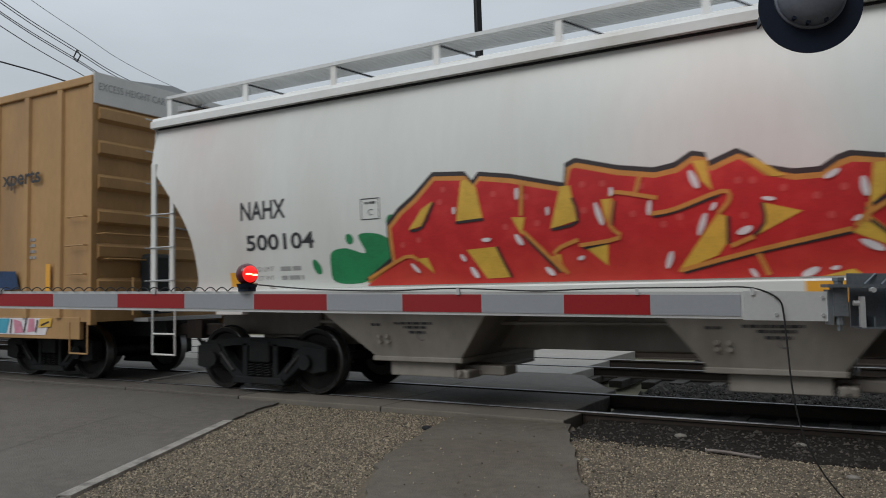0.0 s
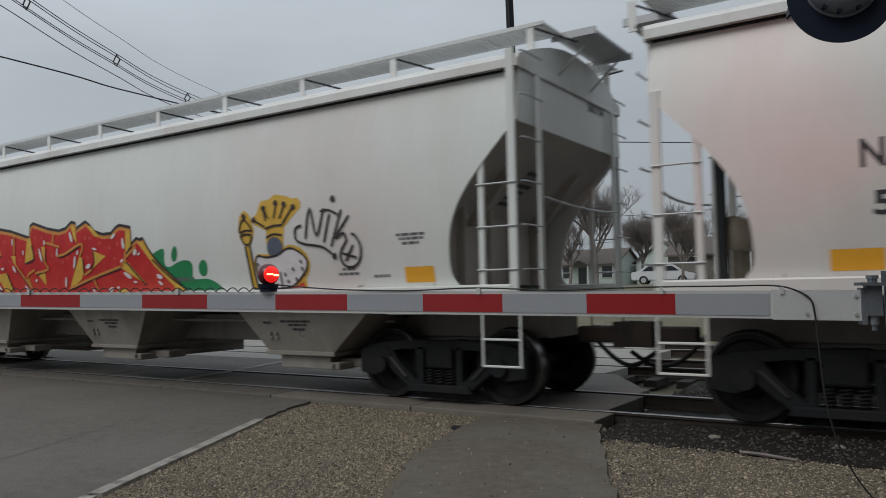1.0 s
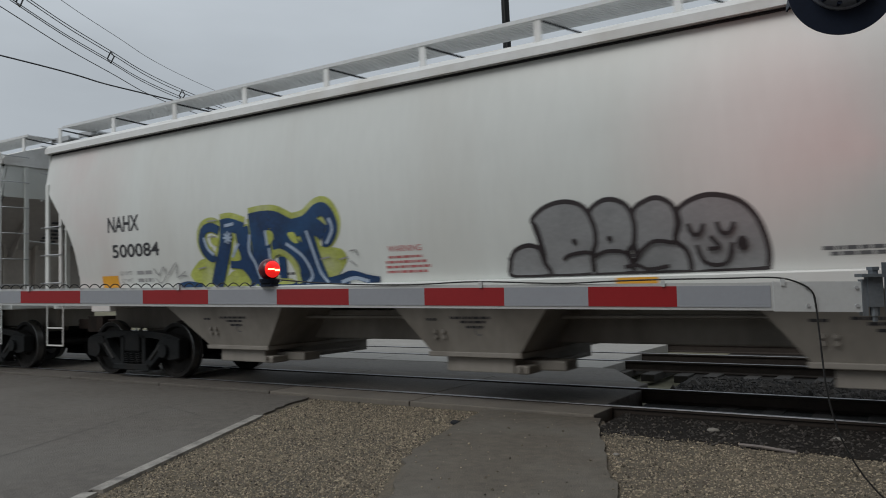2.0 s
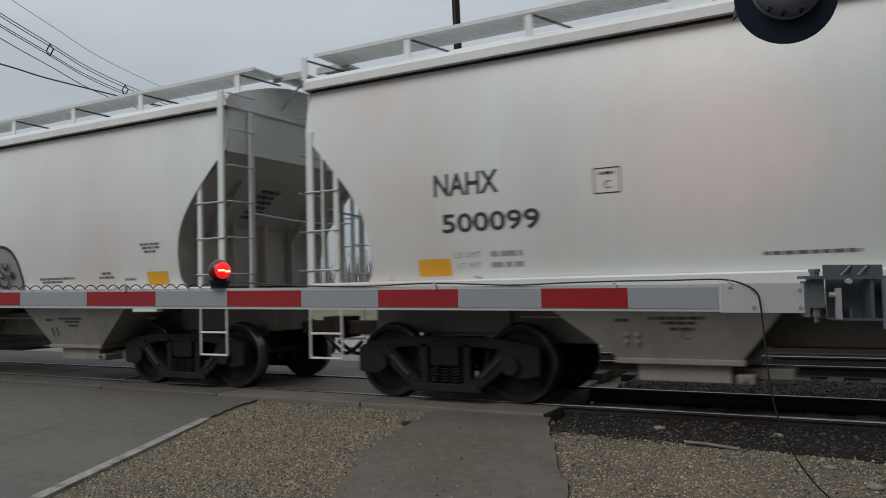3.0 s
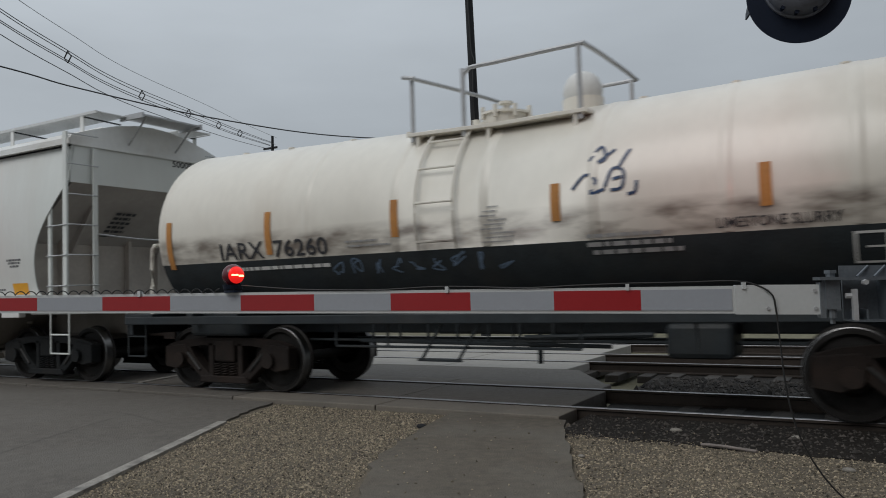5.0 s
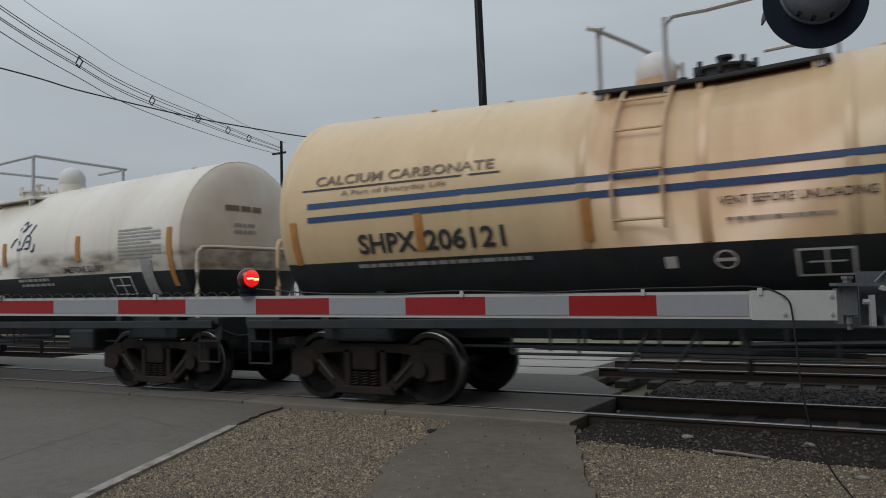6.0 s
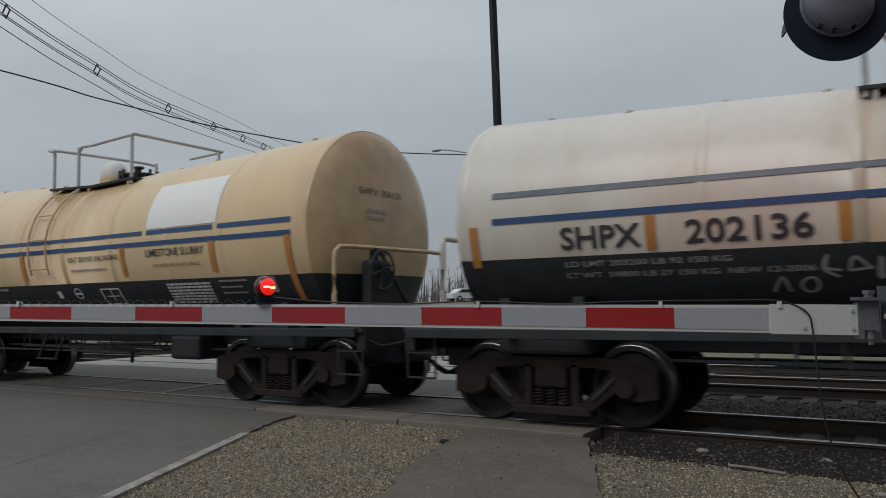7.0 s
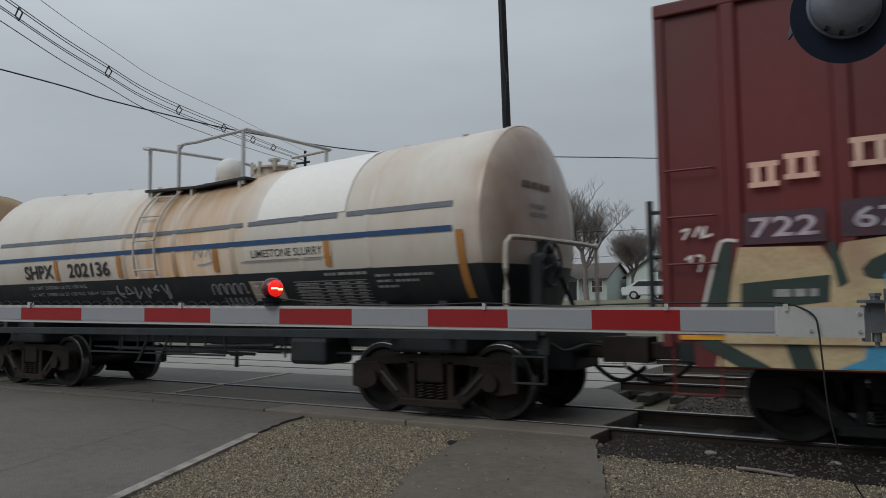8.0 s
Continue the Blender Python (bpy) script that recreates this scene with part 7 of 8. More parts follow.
for i in range(240):
    u = 2.15 + i * 0.008
    coil.append(arm_point(u, 0.004 + 0.010 * math.sin(i * 0.75), arm_height(u) + 0.012 + 0.010 * math.cos(i * 0.75)))
bm = bmesh.new()
tube(bm, coil, 0.003, 5)
part("coiled_cable", bm, RUBBER, gate, "coiled black cable")
# mechanism at the root: brackets, clamp and counterweight plate
bm = bmesh.new()
arm_box(bm, -0.80, -0.78, -0.05, 0.02, -0.02, 0.14)
arm_box(bm, -0.86, -0.80, -0.03, 0.03, 0.02, 0.15)
rod(bm, arm_point(-0.83, 0.0, -0.02), arm_point(-0.83, 0.0, 0.18), 0.02, 10)
rod(bm, arm_point(-0.83, 0.0, 0.18), arm_point(-0.83, 0.0, 0.195), 0.028, 6)
rod(bm, arm_point(-0.83, 0.0, -0.045), arm_point(-0.83, 0.0, -0.02), 0.012, 6)
part("clamp", bm, GATE_STEEL, gate, "dark steel clamp and hinge bolt")
bm = bmesh.new()
arm_box(bm, -1.35, -0.77, -0.06, 0.06, 0.150, 0.164)
part("top_plate", bm, GATE_STEEL, gate)
bm = bmesh.new()
arm_box(bm, -1.12, -0.87, -0.02, -0.012, 0.164, 0.215)
for u in (-0.93, -1.0):
    a, b = arm_point(u, 0.03, 0.164), arm_point(u - 0.06, -0.012, 0.213)
    rod(bm, a, b, 0.006, 6)
part("hood", bm, GATE_STEEL, gate)
bm = bmesh.new()
arm_box(bm, -1.36, -0.9, -0.1, -0.08, -0.03, 0.15)
arm_box(bm, -1.36, -0.9, -0.1, 0.05, -0.034, -0.026)
for u in (-0.93, -0.97, -1.05):
    arm_box(bm, u - 0.004, u + 0.004, -0.1, 0.02, -0.03, 0.02)
arm_box(bm, -1.06, -1.045, -0.1, 0.05, -0.03, 0.15)
part("bracket", bm, GATE_STEEL, gate, "grey steel gate arm bracket")
bm = bmesh.new()
arm_box(bm, -0.925, -0.905, 0.02, 0.05, -0.03, 0.11)
rod(bm, arm_point(-0.88, 0.03, 0.08), arm_point(-0.91, 0.03, 0.08), 0.012, 8)
part("stop_bar", bm, GALV, gate, "pale metal stop bar")
bm = bmesh.new()
arm_box(bm, -1.6, -1.09, 0.05, 0.075, -0.07, 0.155)
part("side_arm", bm, mat("gate_grey_arm", (0.22, 0.24, 0.26), 0.45, 0.3, 0.08, 8), gate, "pale grey steel support arm")
for u in (-0.95, -1.12, -1.3):
    bm = bmesh.new()
    rod(bm, arm_point(u, 0.05, 0.14), arm_point(u, 0.09, 0.14), 0.012, 6)
    part("bolt", bm, GALV, gate)

gate_lamp = thing("gate_lamp", "round red warning lamp on the gate arm", "warning lamp", m=Matrix.Translation(arm_point(2.08, -0.012, arm_height(2.08))))
bm = bmesh.new()
rod(bm, (0, 0, 0), (0, 0, 0.012), 0.045, 16)
box(bm, -0.035, 0.035, -0.03, 0.03, 0.0, 0.03)
rod(bm, (0, 0, 0.02), (0, 0, 0.042), 0.05, 20, 0.057)
part("base", bm, SIGNAL_BLACK, gate_lamp)
LENS_RED = mat("lens_red", (0.10, 0.008, 0.014), 0.25, 0, 0.1, 20)
LENS_LIT = glow("lens_lit", (0.8, 0.015, 0.012), 0.9)
bm = bmesh.new()
prof = [(0.0, 0.03)] + [(0.05 + 0.058 * math.sin(radians(a)), 0.058 * math.cos(radians(a))) for a in range(-55, 90, 12)]
rings = [[bm.verts.new((r * math.cos(2 * math.pi * k / 24), r * math.sin(2 * math.pi * k / 24), z)) for k in range(24)] for z, r in prof]
for a, b in zip(rings, rings[1:]):
    for k in range(24):
        bm.faces.new((a[k], a[(k + 1) % 24], b[(k + 1) % 24], b[k]))
bm.faces.new(rings[0])
beacon = part("rotating_lens", bm, LENS_RED, gate_lamp, "dark red lens", True)
LENS_Z = 0.042
beacon.matrix_basis = pose(0, 0, LENS_Z)
bm = bmesh.new()
loft(bm, [[(0.0595 * math.cos(a), 0.0595 * math.sin(a) * math.cos(0.2618 * k), 0.05 + 0.0595 * math.sin(a) * math.sin(0.2618 * k)) for k in range(24)] for a in (0.02, 0.25, 0.5, 0.7, 0.85)], close_ends=False, ring=True)
part("lit_face", bm, LENS_LIT, beacon, "glowing red lamp face", True)
bm = bmesh.new()
for z0, z1, k0, k1 in ((0.046, 0.054, -0.55, 0.0), (0.04, 0.05, 0.05, 0.6)):
    rr = 0.062
    loft(bm, [[(rr * math.cos(k0 + (k1 - k0) * i / 6), rr * math.sin(k0 + (k1 - k0) * i / 6), z) for i in range(7)] for z in (z0, z1)], close_ends=False)
part("filament_glare", bm, glow("lens_hot", (1.0, 0.35, 0.15), 6.0), beacon)

# ---- signal mast with the back of a round flashing light ----
mast = thing("crossing_signal", "crossing signal mast with round black light backing", "crossing signal")
MX, MY = (G0 + E_ARM * -1.55).xy
bm = bmesh.new()
rod(bm, (MX, MY, -0.3), (MX, MY, 4.4), 0.065, 20)
part("mast", bm, GATE_ALU, mast)
bm = bmesh.new()
rod(bm, (MX, MY, -0.3), (MX, MY, 0.1), 0.22, 8)
part("base", bm, GATE_STEEL, mast)
part("gate_motor", box(bmesh.new(), MX - 0.18, MX + 0.3, MY - 0.25, MY + 0.2, 0.75, 1.45, bevel=0.03), GATE_ALU, mast)
DISC = Vector((-0.150, -5.33, 2.700))
q = OUT.to_track_quat("Z", "Y").to_matrix().to_4x4()
bm = bmesh.new()
bmesh.ops.create_cone(bm, cap_ends=True, segments=64, radius1=0.228, radius2=0.228, depth=0.006, matrix=Matrix.Translation(DISC) @ q)
part("backing_disc", bm, SIGNAL_BLACK, mast, "round black light backing disc")
bm = bmesh.new()
prof = [(0.0, 0.158), (0.012, 0.158), (0.02, 0.15), (0.045, 0.148), (0.06, 0.138), (0.075, 0.13), (0.09, 0.108), (0.1, 0.06), (0.103, 0.005)]
rings = [[bm.verts.new((r * math.cos(2 * math.pi * k / 40), r * math.sin(2 * math.pi * k / 40), z)) for k in range(40)] for z, r in prof]
for a, b in zip(rings, rings[1:]):
    for k in range(40):
        bm.faces.new((a[k], a[(k + 1) % 40], b[(k + 1) % 40], b[k]))
bm.transform(Matrix.Translation(DISC + OUT * 0.003 + Vector((0, 0, 0.04))) @ q)
housing = part("lamp_housing", bm, SIGNAL_GREY, mast, "grey domed lamp housing", True)
for a in (-1.2, -1.75, -2.2):
    p = DISC + OUT * 0.035 + Vector((0, 0, 0.04)) + (q.to_3x3() @ Vector((0.142 * math.cos(a), 0.142 * math.sin(a), 0)))
    bm = bmesh.new()
    rod(bm, p, p + OUT * 0.03, 0.01, 8)
    part("screw", bm, SIGNAL_BLACK, housing)
bm = bmesh.new()
p = DISC + OUT * 0.02 + Vector((0, 0, -0.082))
box(bm, p.x - 0.02, p.x + 0.02, p.y - 0.02, p.y + 0.02, p.z - 0.02, p.z + 0.02, bevel=0.006)
part("latch", bm, SIGNAL_GREY, housing)
bm = bmesh.new()
prof = [(0.0, 0.17), (0.30, 0.18), (0.30, 0.172), (0.0, 0.162)]
rings = [[bm.verts.new((r * math.cos(math.pi * k / 20 + 0.0), r * math.sin(math.pi * k / 20), -z)) for k in range(21)] for z, r in prof]
for a, b in zip(rings, rings[1:]):
    for k in range(20):
        bm.faces.new((a[k], a[k + 1], b[k + 1], b[k]))
bm.transform(Matrix.Translation(DISC - OUT * 0.003) @ q)
part("visor", bm, SIGNAL_BLACK, mast)
bm = bmesh.new()
bmesh.ops.create_cone(bm, cap_ends=True, segments=40, radius1=0.15, radius2=0.15, depth=0.01, matrix=Matrix.Translation(DISC - OUT * 0.012) @ q)
part("lens", bm, glow("signal_lens", (1.0, 0.03, 0.02), 1.5), mast, "glowing red signal lens")
bm = bmesh.new()
rod(bm, DISC + Vector((0, 0, 0.2)) + OUT * 0.03, (MX, MY, DISC.z + 0.2), 0.03, 10)
part("crossarm", bm, GATE_ALU, mast)
lamp_data = bpy.data.lights.new("signal_light", "SPOT")
lamp_data.energy, lamp_data.color, lamp_data.spot_size, lamp_data.spot_blend, lamp_data.shadow_soft_size = 52, (1.0, 0.04, 0.03), radians(40), 1.0, 0.1
signal_light = new("signal_light", lamp_data)
signal_light.matrix_world = look(DISC - OUT * 0.05, (-1.25, -1.6, 2.75))

# ---- unseen block behind the camera, added to shade the right side ----
part("wall_behind", boxed(1.5, 32, -24, -9.7, -0.4, 13), mat("shade_block_brown", (0.16, 0.10, 0.08), 0.8, 0, 0.2, 3))["kind"] = "structure"

# ---- distance ----
pole = thing("utility_pole", "tall dark utility pole beyond the tracks", "utility pole")
bm = bmesh.new()
rod(bm, (-10.72, 12.0, -0.4), (-11.05, 12.0, 15.5), 0.15, 12, 0.11)
part("shaft", bm, POLE_DARK, pole)
bm = bmesh.new()
tube(bm, smooth_line([(-10.7, 11.8, 3), (-10.8, 11.8, 7.6), (-10.7, 11.75, 8.4), (-10.84, 11.8, 9.2), (-11.0, 11.8, 14)], 4), 0.02, 5)
part("conduit", bm, RUBBER, pole)

WIRE = mat("wire_dark", (0.03, 0.032, 0.036), 0.6)


def wire(name, label, pts, r):
    bm = bmesh.new()
    tube(bm, smooth_line(pts, 8), r, 5)
    return tagged(part(name, bm, WIRE), label, "wire", "overhead wires")


FAR, D_WIRE = Vector((-53.0, 48.78, 0)), Vector((-0.43, 0.905, 0)).normalized()
SAG = [(-62, 17.6), (-50, 15.2), (-44.8, 14.75), (-40.3, 14.37), (-36.1, 14.2), (-32.6, 14.05), (-27.7, 14.2), (-18.4, 14.8), (-10.1, 15.35), (0, 16.2)]


def line_point(l, side, up):
    z = np.interp(l, [a for a, b in SAG], [b for a, b in SAG])
    return FAR + D_WIRE * l + Vector((side, 0, float(z) + up))


for side, up in ((0, 0.55), (0.35, 0.2), (0.0, -0.1), (-0.35, 0.2), (0.15, -0.75), (0.6, 1.2)):
    wire("overhead_wire", "thin dark overhead power line", [line_point(l, side, up * (1 - 0.4 * max(0, (l + 20) / 20))) for l in (-62, -50, -44.8, -40.3, -36.1, -32.6, -27.7, -18.4, -10.1, 0)], 0.022 if up < 1 else 0.014)
for l in (-43.6, -36.2, -27.8, -20.5, -14.5, -9.5):
    spacer = thing("wire_spacer", "dark diamond spacer holding overhead wires apart", "wire spacer", "spacers on the overhead wires")
    c = line_point(l, 0, 0.18)
    bm = bmesh.new()
    ring = [c + Vector((0.3, 0, 0)), c + Vector((0, 0, 0.34)), c + Vector((-0.3, 0, 0)), c + Vector((0, 0, -0.3)), c + Vector((0.3, 0, 0))]
    for a, b in zip(ring, ring[1:]):
        rod(bm, a, b, 0.035, 5)
    part("frame", bm, WIRE, spacer)
wire("service_wire", "sagging black service cable", [(-28.5, -3.0, 10.4), (-25.06, 5.1, 9.2), (-25.42, 8.43, 9.17), (-23.79, 13.83, 8.73), (-21.15, 20.2, 8.62), (-14.52, 29.41, 9.09), (-8.88, 35.22, 9.31), (-0.08, 45.09, 10.25), (12, 56, 12)], 0.028)
wire("service_wire", "thin sagging service cable", [(-40, 60, 8.5), (-24, 55, 7.6), (-12, 52, 7.4), (4, 49, 8.2)], 0.02)
wire("service_wire", "thin sagging service cable", [(-40, 62, 5.6), (-24, 58, 5.6), (-12, 54, 5.9), (-2, 28.5, 6.0), (10, 24, 7)], 0.02)
far_pole = thing("utility_pole", "far wooden utility pole with crossarm", "utility pole")
bm = bmesh.new()
rod(bm, (FAR.x, FAR.y, 0), (FAR.x, FAR.y, 17.2), 0.2, 8, 0.13)
part("shaft", bm, POLE_DARK, far_pole)
part("crossarm", box(bmesh.new(), FAR.x - 1.2, FAR.x + 0.6, FAR.y - 0.06, FAR.y + 0.06, 15.9, 16.1), POLE_DARK, far_pole)
near_pole = thing("utility_pole", "wooden utility pole by the far houses", "utility pole")
bm = bmesh.new()
rod(bm, (-1.98, 28.75, 1.0), (-2.03, 28.5, 6.35), 0.15, 8, 0.11)
part("shaft", bm, BARK, near_pole)

street_lamp = thing("street_lamp", "cobra-head street lamp on a grey pole", "street lamp")
bm = bmesh.new()
rod(bm, (-21.1, 29.5, 1.2), (-21.1, 29.5, 9.9), 0.11, 10, 0.07)
part("pole", bm, GALV, street_lamp)
bm = bmesh.new()
tube(bm, smooth_line([(-21.1, 29.5, 9.7), (-21.5, 29.3, 10.0), (-22.4, 28.7, 10.2), (-23.0, 28.3, 10.27)], 4), 0.04, 6)
part("arm", bm, GALV, street_lamp)
bm = bmesh.new()
bmesh.ops.create_uvsphere(bm, u_segments=12, v_segments=6, radius=0.3, matrix=Matrix.Translation((-23.25, 28.2, 10.25)) @ Matrix.Diagonal((1.2, 0.6, 0.3, 1)))
part("head", bm, GALV, street_lamp)


def ground_z(y):
    return float(np.interp(y, [7.5, 11, 16, 22, 28, 34, 45, 70, 150], [-0.35, -0.3, 0.25, 0.9, 1.4, 1.5, 1.55, 1.6, 1.6]))


def bare_tree(x, y, height, spread, seed, label, depth=5, clear=0.25):
    r = random.Random(seed)
    tree = thing("bare_tree", label, "tree", "bare winter trees", Matrix.Translation((x, y, ground_z(y) - 0.1)))
    limbs, twigs = bmesh.new(), bmesh.new()

    def branch(p, d, length, rad, level):
        n = 3
        pts = [p]
        for _ in range(n):
            d = (d + Vector((r.uniform(-0.25, 0.25), r.uniform(-0.25, 0.25), r.uniform(-0.05, 0.2)))).normalized()
            pts.append(pts[-1] + d * length / n)
        bm = limbs if level < 2 else twigs
        for i in range(n):
            ra, rb = rad * (1 - 0.45 * i / n), rad * (1 - 0.45 * (i + 1) / n)
            a, b = pts[i], pts[i + 1]
            ax = (b - a).normalized()
            s = ax.cross(Vector((0.3, 0.9, 0.1))).normalized()
            t = ax.cross(s)
            m = 6 if level < 2 else 3
            va = [bm.verts.new(a + ra * (math.cos(6.283 * k / m) * s + math.sin(6.283 * k / m) * t)) for k in range(m)]
            vb = [bm.verts.new(b + rb * (math.cos(6.283 * k / m) * s + math.sin(6.283 * k / m) * t)) for k in range(m)]
            for k in range(m):
                bm.faces.new((va[k], va[(k + 1) % m], vb[(k + 1) % m], vb[k]))
        if level < depth:
            count = r.randint(4, 6) if level else r.randint(7, 9)
            for k in range(count):
                at = pts[r.randint(1, n)] if level else pts[r.randint(2, n)]
                az = 6.283 * (k + r.uniform(-0.4, 0.4)) / count
                out = Vector((math.cos(az) * spread, math.sin(az) * spread, r.uniform(0.15, 1.0)))
                branch(at, (d * 0.5 + out).normalized(), length * r.uniform(0.55, 0.78), max(rad * 0.5, 0.010), level + 1)

    branch(Vector((0, 0, 0)), Vector((0, 0, 1)), height * 0.36, height * 0.022, 0)
    part("trunk", limbs, BARK, tree, "grey-brown trunk and limbs")
    part("crown", twigs, BARK, tree, "crown of thin leafless twigs")
    return tree


bare_tree(-2.3, 50.5, 11.5, 0.9, 11, "large spreading bare tree behind the green house")
bare_tree(3.6, 46.0, 10.5, 0.8, 12, "tall bare tree behind the green house")
bare_tree(-28.2, 61.5, 13.5, 0.85, 13, "tall bare tree beside a pale house")
bare_tree(-21.5, 55.5, 7.5, 0.8, 14, "low bare tree by a parked car", 5)
bare_tree(-14.3, 41.5, 6.0, 0.7, 15, "small bare tree near a brown house", 5)
bare_tree(-9.5, 56.0, 7.5, 0.7, 16, "bare tree among far houses", 4)
bare_tree(-7.2, 44.5, 6.5, 0.8, 17, "slender bare tree among far houses", 4)
bare_tree(-12.8, 60.0, 8.0, 0.7, 18, "bare tree among far houses", 4)
bare_tree(-33.0, 66.0, 9.0, 0.7, 19, "bare tree beside a pale house", 4)
bare_tree(-18.5, 68.0, 9.0, 0.7, 20, "bare tree among far houses", 4)

GREEN_SIDING = mat("green_siding", (0.20, 0.27, 0.22), 0.7, 0, 0.08, 2)
PALE_SIDING = mat("pale_siding", (0.52, 0.60, 0.56), 0.7, 0, 0.08, 2)
BROWN_SIDING = mat("brown_siding", (0.13, 0.12, 0.10), 0.7, 0, 0.1, 2)
GREEN_SHINGLE = mat("green_shingle", (0.035, 0.06, 0.05), 0.85, 0, 0.2, 4)
BROWN_SHINGLE = mat("brown_shingle", (0.10, 0.085, 0.075), 0.85, 0, 0.2, 4)
TRIM = mat("white_trim", (0.65, 0.66, 0.64), 0.6, 0, 0.05, 4)
PANE = mat("window_pane", (0.03, 0.035, 0.04), 0.12, 0, 0.1, 3)


def house(label, x, y, w, d, wall_h, ridge, siding, shingle, windows, door, turn=0.0, along=True):
    """A plain gabled house: the front looks towards -y. windows: (x, z, w, h) on the front."""
    ob = thing("house", label, "house", "houses beyond the tracks", pose(x, y, ground_z(y), 0, 0, turn))
    if along:
        out = [(-d / 2, -0.5), (d / 2, -0.5), (d / 2, wall_h), (0, ridge), (-d / 2, wall_h)]
        part("wall", prism(bmesh.new(), out, "x", -w / 2, w / 2), siding, ob)
        for s in (-1, 1):
            k = (ridge - wall_h) / (d / 2)
            part("roof", prism(bmesh.new(), [(s * (d / 2 + 0.4), wall_h - 0.4 * k), (0, ridge), (0, ridge + 0.14), (s * (d / 2 + 0.4), wall_h - 0.4 * k + 0.14)], "x", -w / 2 - 0.3, w / 2 + 0.3), shingle, ob)
    else:
        out = [(-w / 2, -0.5), (w / 2, -0.5), (w / 2, wall_h), (0, ridge), (-w / 2, wall_h)]
        part("wall", prism(bmesh.new(), out, "y", -d / 2, d / 2), siding, ob)
        for s in (-1, 1):
            k = (ridge - wall_h) / (w / 2)
            part("roof", prism(bmesh.new(), [(s * (w / 2 + 0.4), wall_h - 0.4 * k), (0, ridge), (0, ridge + 0.14), (s * (w / 2 + 0.4), wall_h - 0.4 * k + 0.14)], "y", -d / 2 - 0.3, d / 2 + 0.3), shingle, ob)
    f = -d / 2
    for wx, wz, ww, wh in windows:
        win = part("window", boxed(wx - ww / 2 - 0.08, wx + ww / 2 + 0.08, f - 0.05, f + 0.02, wz - 0.08, wz + wh + 0.08), TRIM, ob, "white-framed window")
        for z0 in (wz, wz + wh / 2 + 0.03):
            part("pane", boxed(wx - ww / 2, wx + ww / 2, f - 0.056, f - 0.03, z0, z0 + wh / 2 - 0.03), PANE, win)
    if door is not None:
        part("door", boxed(door - 0.45, door + 0.45, f - 0.05, f + 0.02, 0.0, 2.05), PANE, ob, "dark front door")
        part("porch_roof", prism(bmesh.new(), [(door - 1.2, 2.2), (door + 1.2, 2.2), (door, 2.8)], "y", f - 1.0, f), shingle, ob)
        for s in (-1, 1):
            part("porch_post", boxed(door + s * 1.0 - 0.06, door + s * 1.0 + 0.06, f - 0.95, f - 0.83, -0.3, 2.2), TRIM, ob)
    return ob


house("small green house with dark green shingle roof and porch", 2.2, 38.0, 9.5, 5.0, 2.1, 3.7, GREEN_SIDING, GREEN_SHINGLE, [(-2.0, 0.75, 0.9, 1.1), (0.6, 0.75, 1.0, 1.1), (-3.6, 0.8, 0.4, 0.9)], None)
house("gabled wing of a green house with dark shingles", -2.3, 36.6, 2.6, 3.0, 1.9, 3.0, GREEN_SIDING, GREEN_SHINGLE, [(0.7, 0.7, 0.5, 0.9)], -0.5, along=False)
house("pale green and white house with grey roof", -32.0, 72.0, 6.5, 7.0, 2.4, 4.0, PALE_SIDING, BROWN_SHINGLE, [(-2.3, 0.9, 1.1, 1.2), (2.2, 0.9, 1.1, 1.2), (0.9, 0.9, 0.7, 1.2)], -0.6)
house("white house far behind bare trees", -25.0, 76.0, 6.0, 7.0, 2.6, 4.6, PALE_SIDING, BROWN_SHINGLE, [(-1.3, 0.9, 1.1, 1.2), (1.3, 0.9, 1.1, 1.2)], None, along=False)
house("low brown house with a carport", -14.3, 51.0, 5.6, 6.0, 2.2, 3.4, BROWN_SIDING, BROWN_SHINGLE, [(-1.0, 1.6, 0.8, 0.8), (1.0, 0.8, 0.8, 1.0)], 2.2)
house("dark brown house with low roof", -8.0, 53.0, 6.0, 6.0, 2.2, 3.2, BROWN_SIDING, BROWN_SHINGLE, [(0.5, 0.9, 1.0, 1.0)], None)

CAR_WHITE = mat("car_white", (0.62, 0.64, 0.66), 0.25, 0, 0.03, 3)
CAR_GLASS = mat("car_glass", (0.02, 0.025, 0.03), 0.08, 0, 0.05, 3)


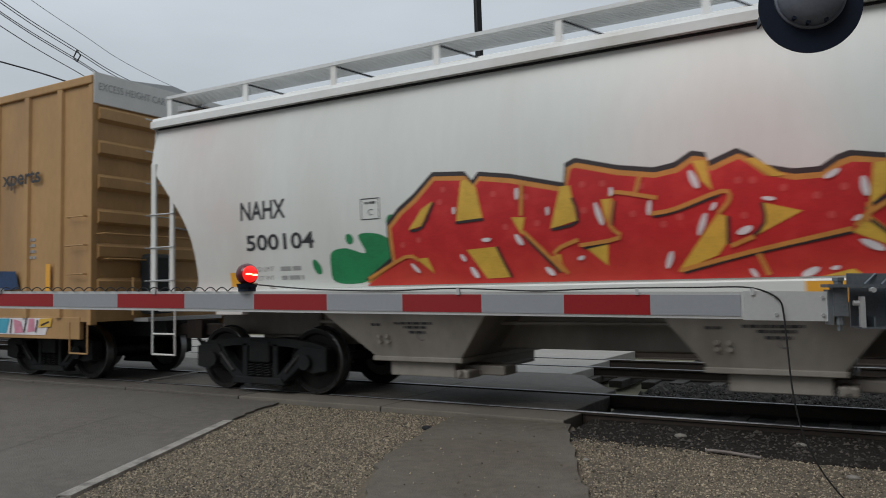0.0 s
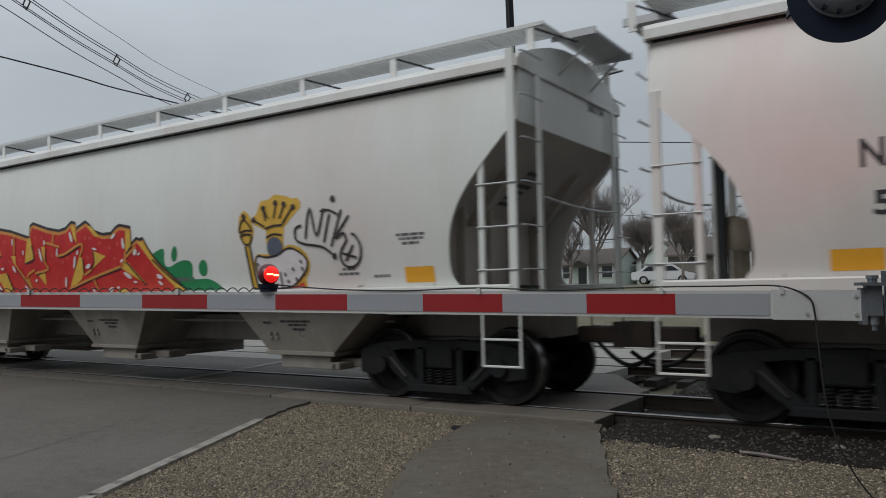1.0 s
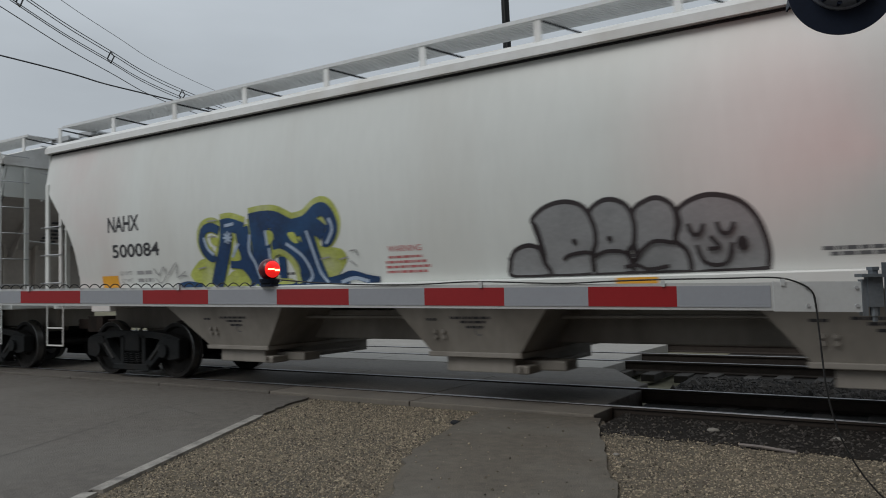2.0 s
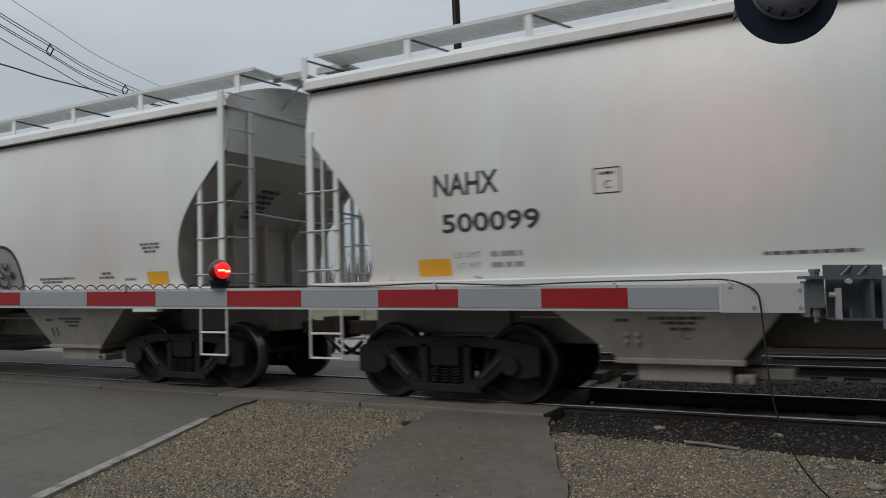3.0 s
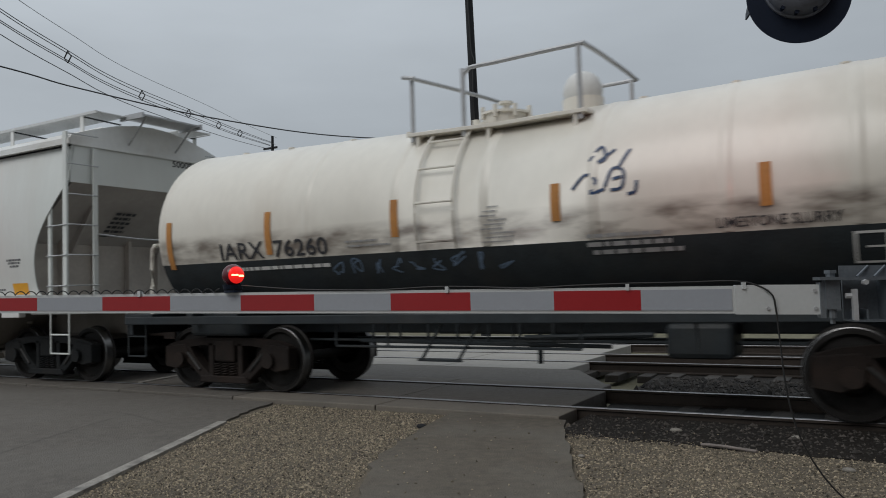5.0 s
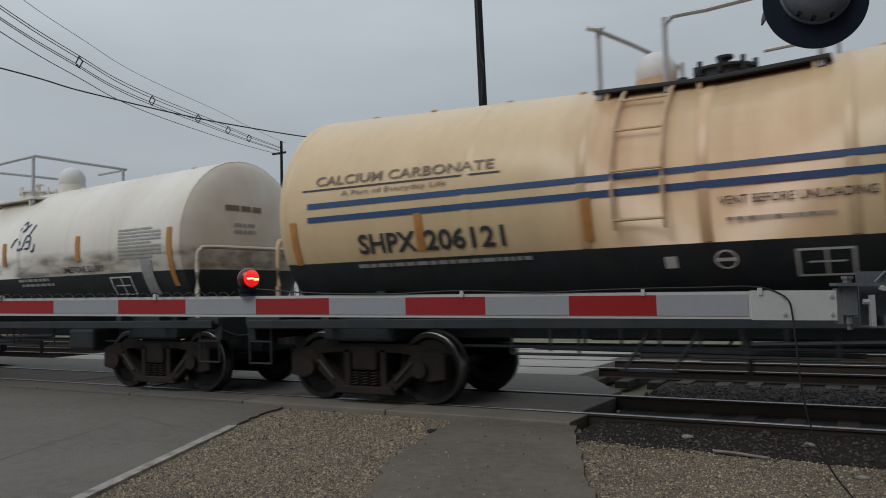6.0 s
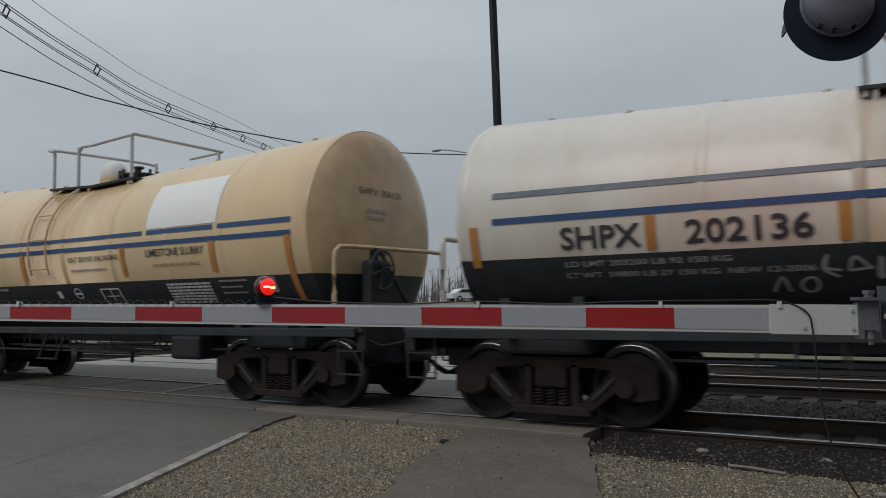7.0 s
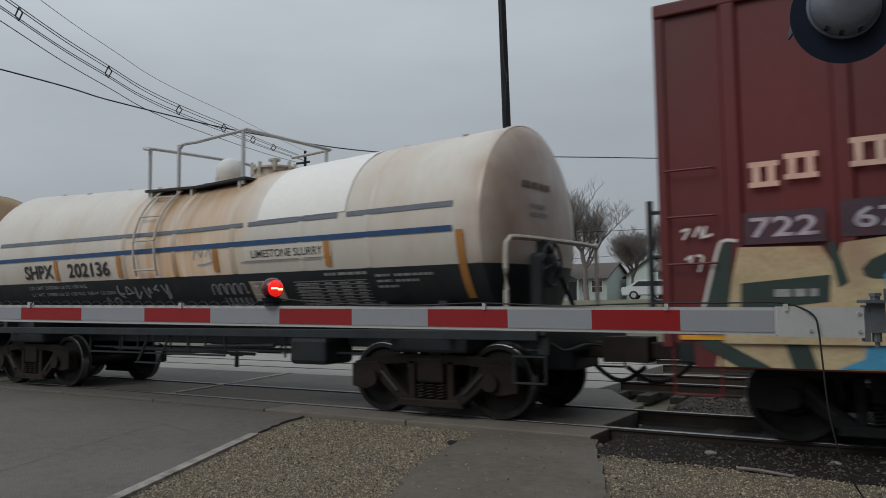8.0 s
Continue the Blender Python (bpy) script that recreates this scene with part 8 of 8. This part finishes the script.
def parked_car(x, y, turn, label, van=False):
    ob = thing("parked_car", label, "car", "cars parked beyond the tracks", pose(x, y, ground_z(y) + 0.02, 0, 0, turn))
    h = 1.75 if van else 1.42
    side = [(-2.2, 0.3), (2.2, 0.3), (2.25, 0.75), (1.4 if not van else 1.6, 0.92), (0.75 if not van else 1.2, h), (-1.1 if not van else -0.3, h), (-1.7 if not van else -0.4, 0.95), (-2.25, 0.9)]
    bm = prism(bmesh.new(), side, "y", -0.85, 0.85)
    bmesh.ops.bevel(bm, geom=bm.edges[:], offset=0.06, segments=2, affect="EDGES")
    part("body", bm, CAR_WHITE, ob, smooth=True)
    for s in (-1, 1):
        bm = prism(bmesh.new(), [(-1.45 if not van else -0.25, 0.97), (1.15, 0.97), (0.68, h - 0.1), (-1.0 if not van else -0.2, h - 0.1)], "y", s * 0.85, s * 0.862)
        part("window", bm, CAR_GLASS, ob)
    for xx in (-1.35, 1.35):
        for s in (-1, 1):
            bm = bmesh.new()
            rod(bm, (xx, s * 0.72, 0.32), (xx, s * 0.88, 0.32), 0.32, 18)
            w = part("wheel", bm, RUBBER, ob)
            bm = bmesh.new()
            rod(bm, (xx, s * 0.86, 0.32), (xx, s * 0.89, 0.32), 0.19, 14)
            part("rim", bm, GALV, w)
    return ob


parked_car(-17.1, 46.8, 12, "white sedan parked at the roadside")
parked_car(-17.0, 52.5, 8, "silver sedan parked beside bare trees")
parked_car(-7.4, 43.0, 15, "white sedan parked before a brown building")
parked_car(-4.6, 44.0, 5, "white pickup truck parked by a fence", True)
parked_car(-43.5, 66.5, 60, "white car on the far road")

fence = thing("fence", "low chain-link fence before the green house", "fence")
for k in range(9):
    bm = bmesh.new()
    x = -3.4 + 1.2 * k
    rod(bm, (x, 32.5, 1.2), (x, 32.5, 2.45), 0.03, 6)
    part("post", bm, GALV, fence)
bm = bmesh.new()
rod(bm, (-3.4, 32.5, 2.45), (6.2, 32.5, 2.45), 0.025, 6)
part("top_rail", bm, GALV, fence)

def spike(bm, a, b, r):
    """A thin three-sided stem that tapers to a point."""
    tip = bm.verts.new(b)
    foot = [bm.verts.new((a[0] + r * math.cos(2.1 * k), a[1] + r * math.sin(2.1 * k), a[2])) for k in range(3)]
    for k in range(3):
        bm.faces.new((foot[k], foot[(k + 1) % 3], tip))


HEDGE = mat("far_trees", (0.10, 0.09, 0.08), 0.9, 0, 0.3, 0.5)
bm = bmesh.new()
r = random.Random(77)
for k in range(1500):
    ang = r.uniform(-0.95, 0.35)
    dist = r.uniform(120, 190)
    x, y = dist * math.sin(ang), dist * math.cos(ang)
    h = r.uniform(2.5, 7.5)
    spike(bm, (x, y, 0.5), (x + r.uniform(-1.2, 1.2), y, 1.5 + h), 0.16)
    for _ in range(3):
        z = r.uniform(2, 1 + h)
        spike(bm, (x, y, z), (x + r.uniform(-1.8, 1.8), y, z + r.uniform(0.5, 1.8)), 0.07)
tagged(part("far_woods", bm, HEDGE), "far line of bare woods on the horizon", "", "", "stuff")


# ---- motion of the train and the gate lamp ----
def motions():
    for car, s in CARS:
        walk(car, [(t, pose(s - SPEED * t, 0, 0)) for t in range(9)])
    step = SPEED / FPS / WHEEL_R
    for w, x in WHEELSETS:
        walk(w, [(k / FPS, Matrix.Translation((x, 0, WHEEL_R)) @ Matrix.Rotation(-step * k, 4, "Y")) for k in range(241)])
    toward = math.atan2(-9.2 + 6.24, 0.14 + 2.84)
    walk(beacon, [(0.2 * k, Matrix.Translation((0, 0, LENS_Z)) @ Matrix.Rotation(toward + 2 * math.pi * (0.2 * k - 0.93), 4, "Z")) for k in range(41)])


motions()
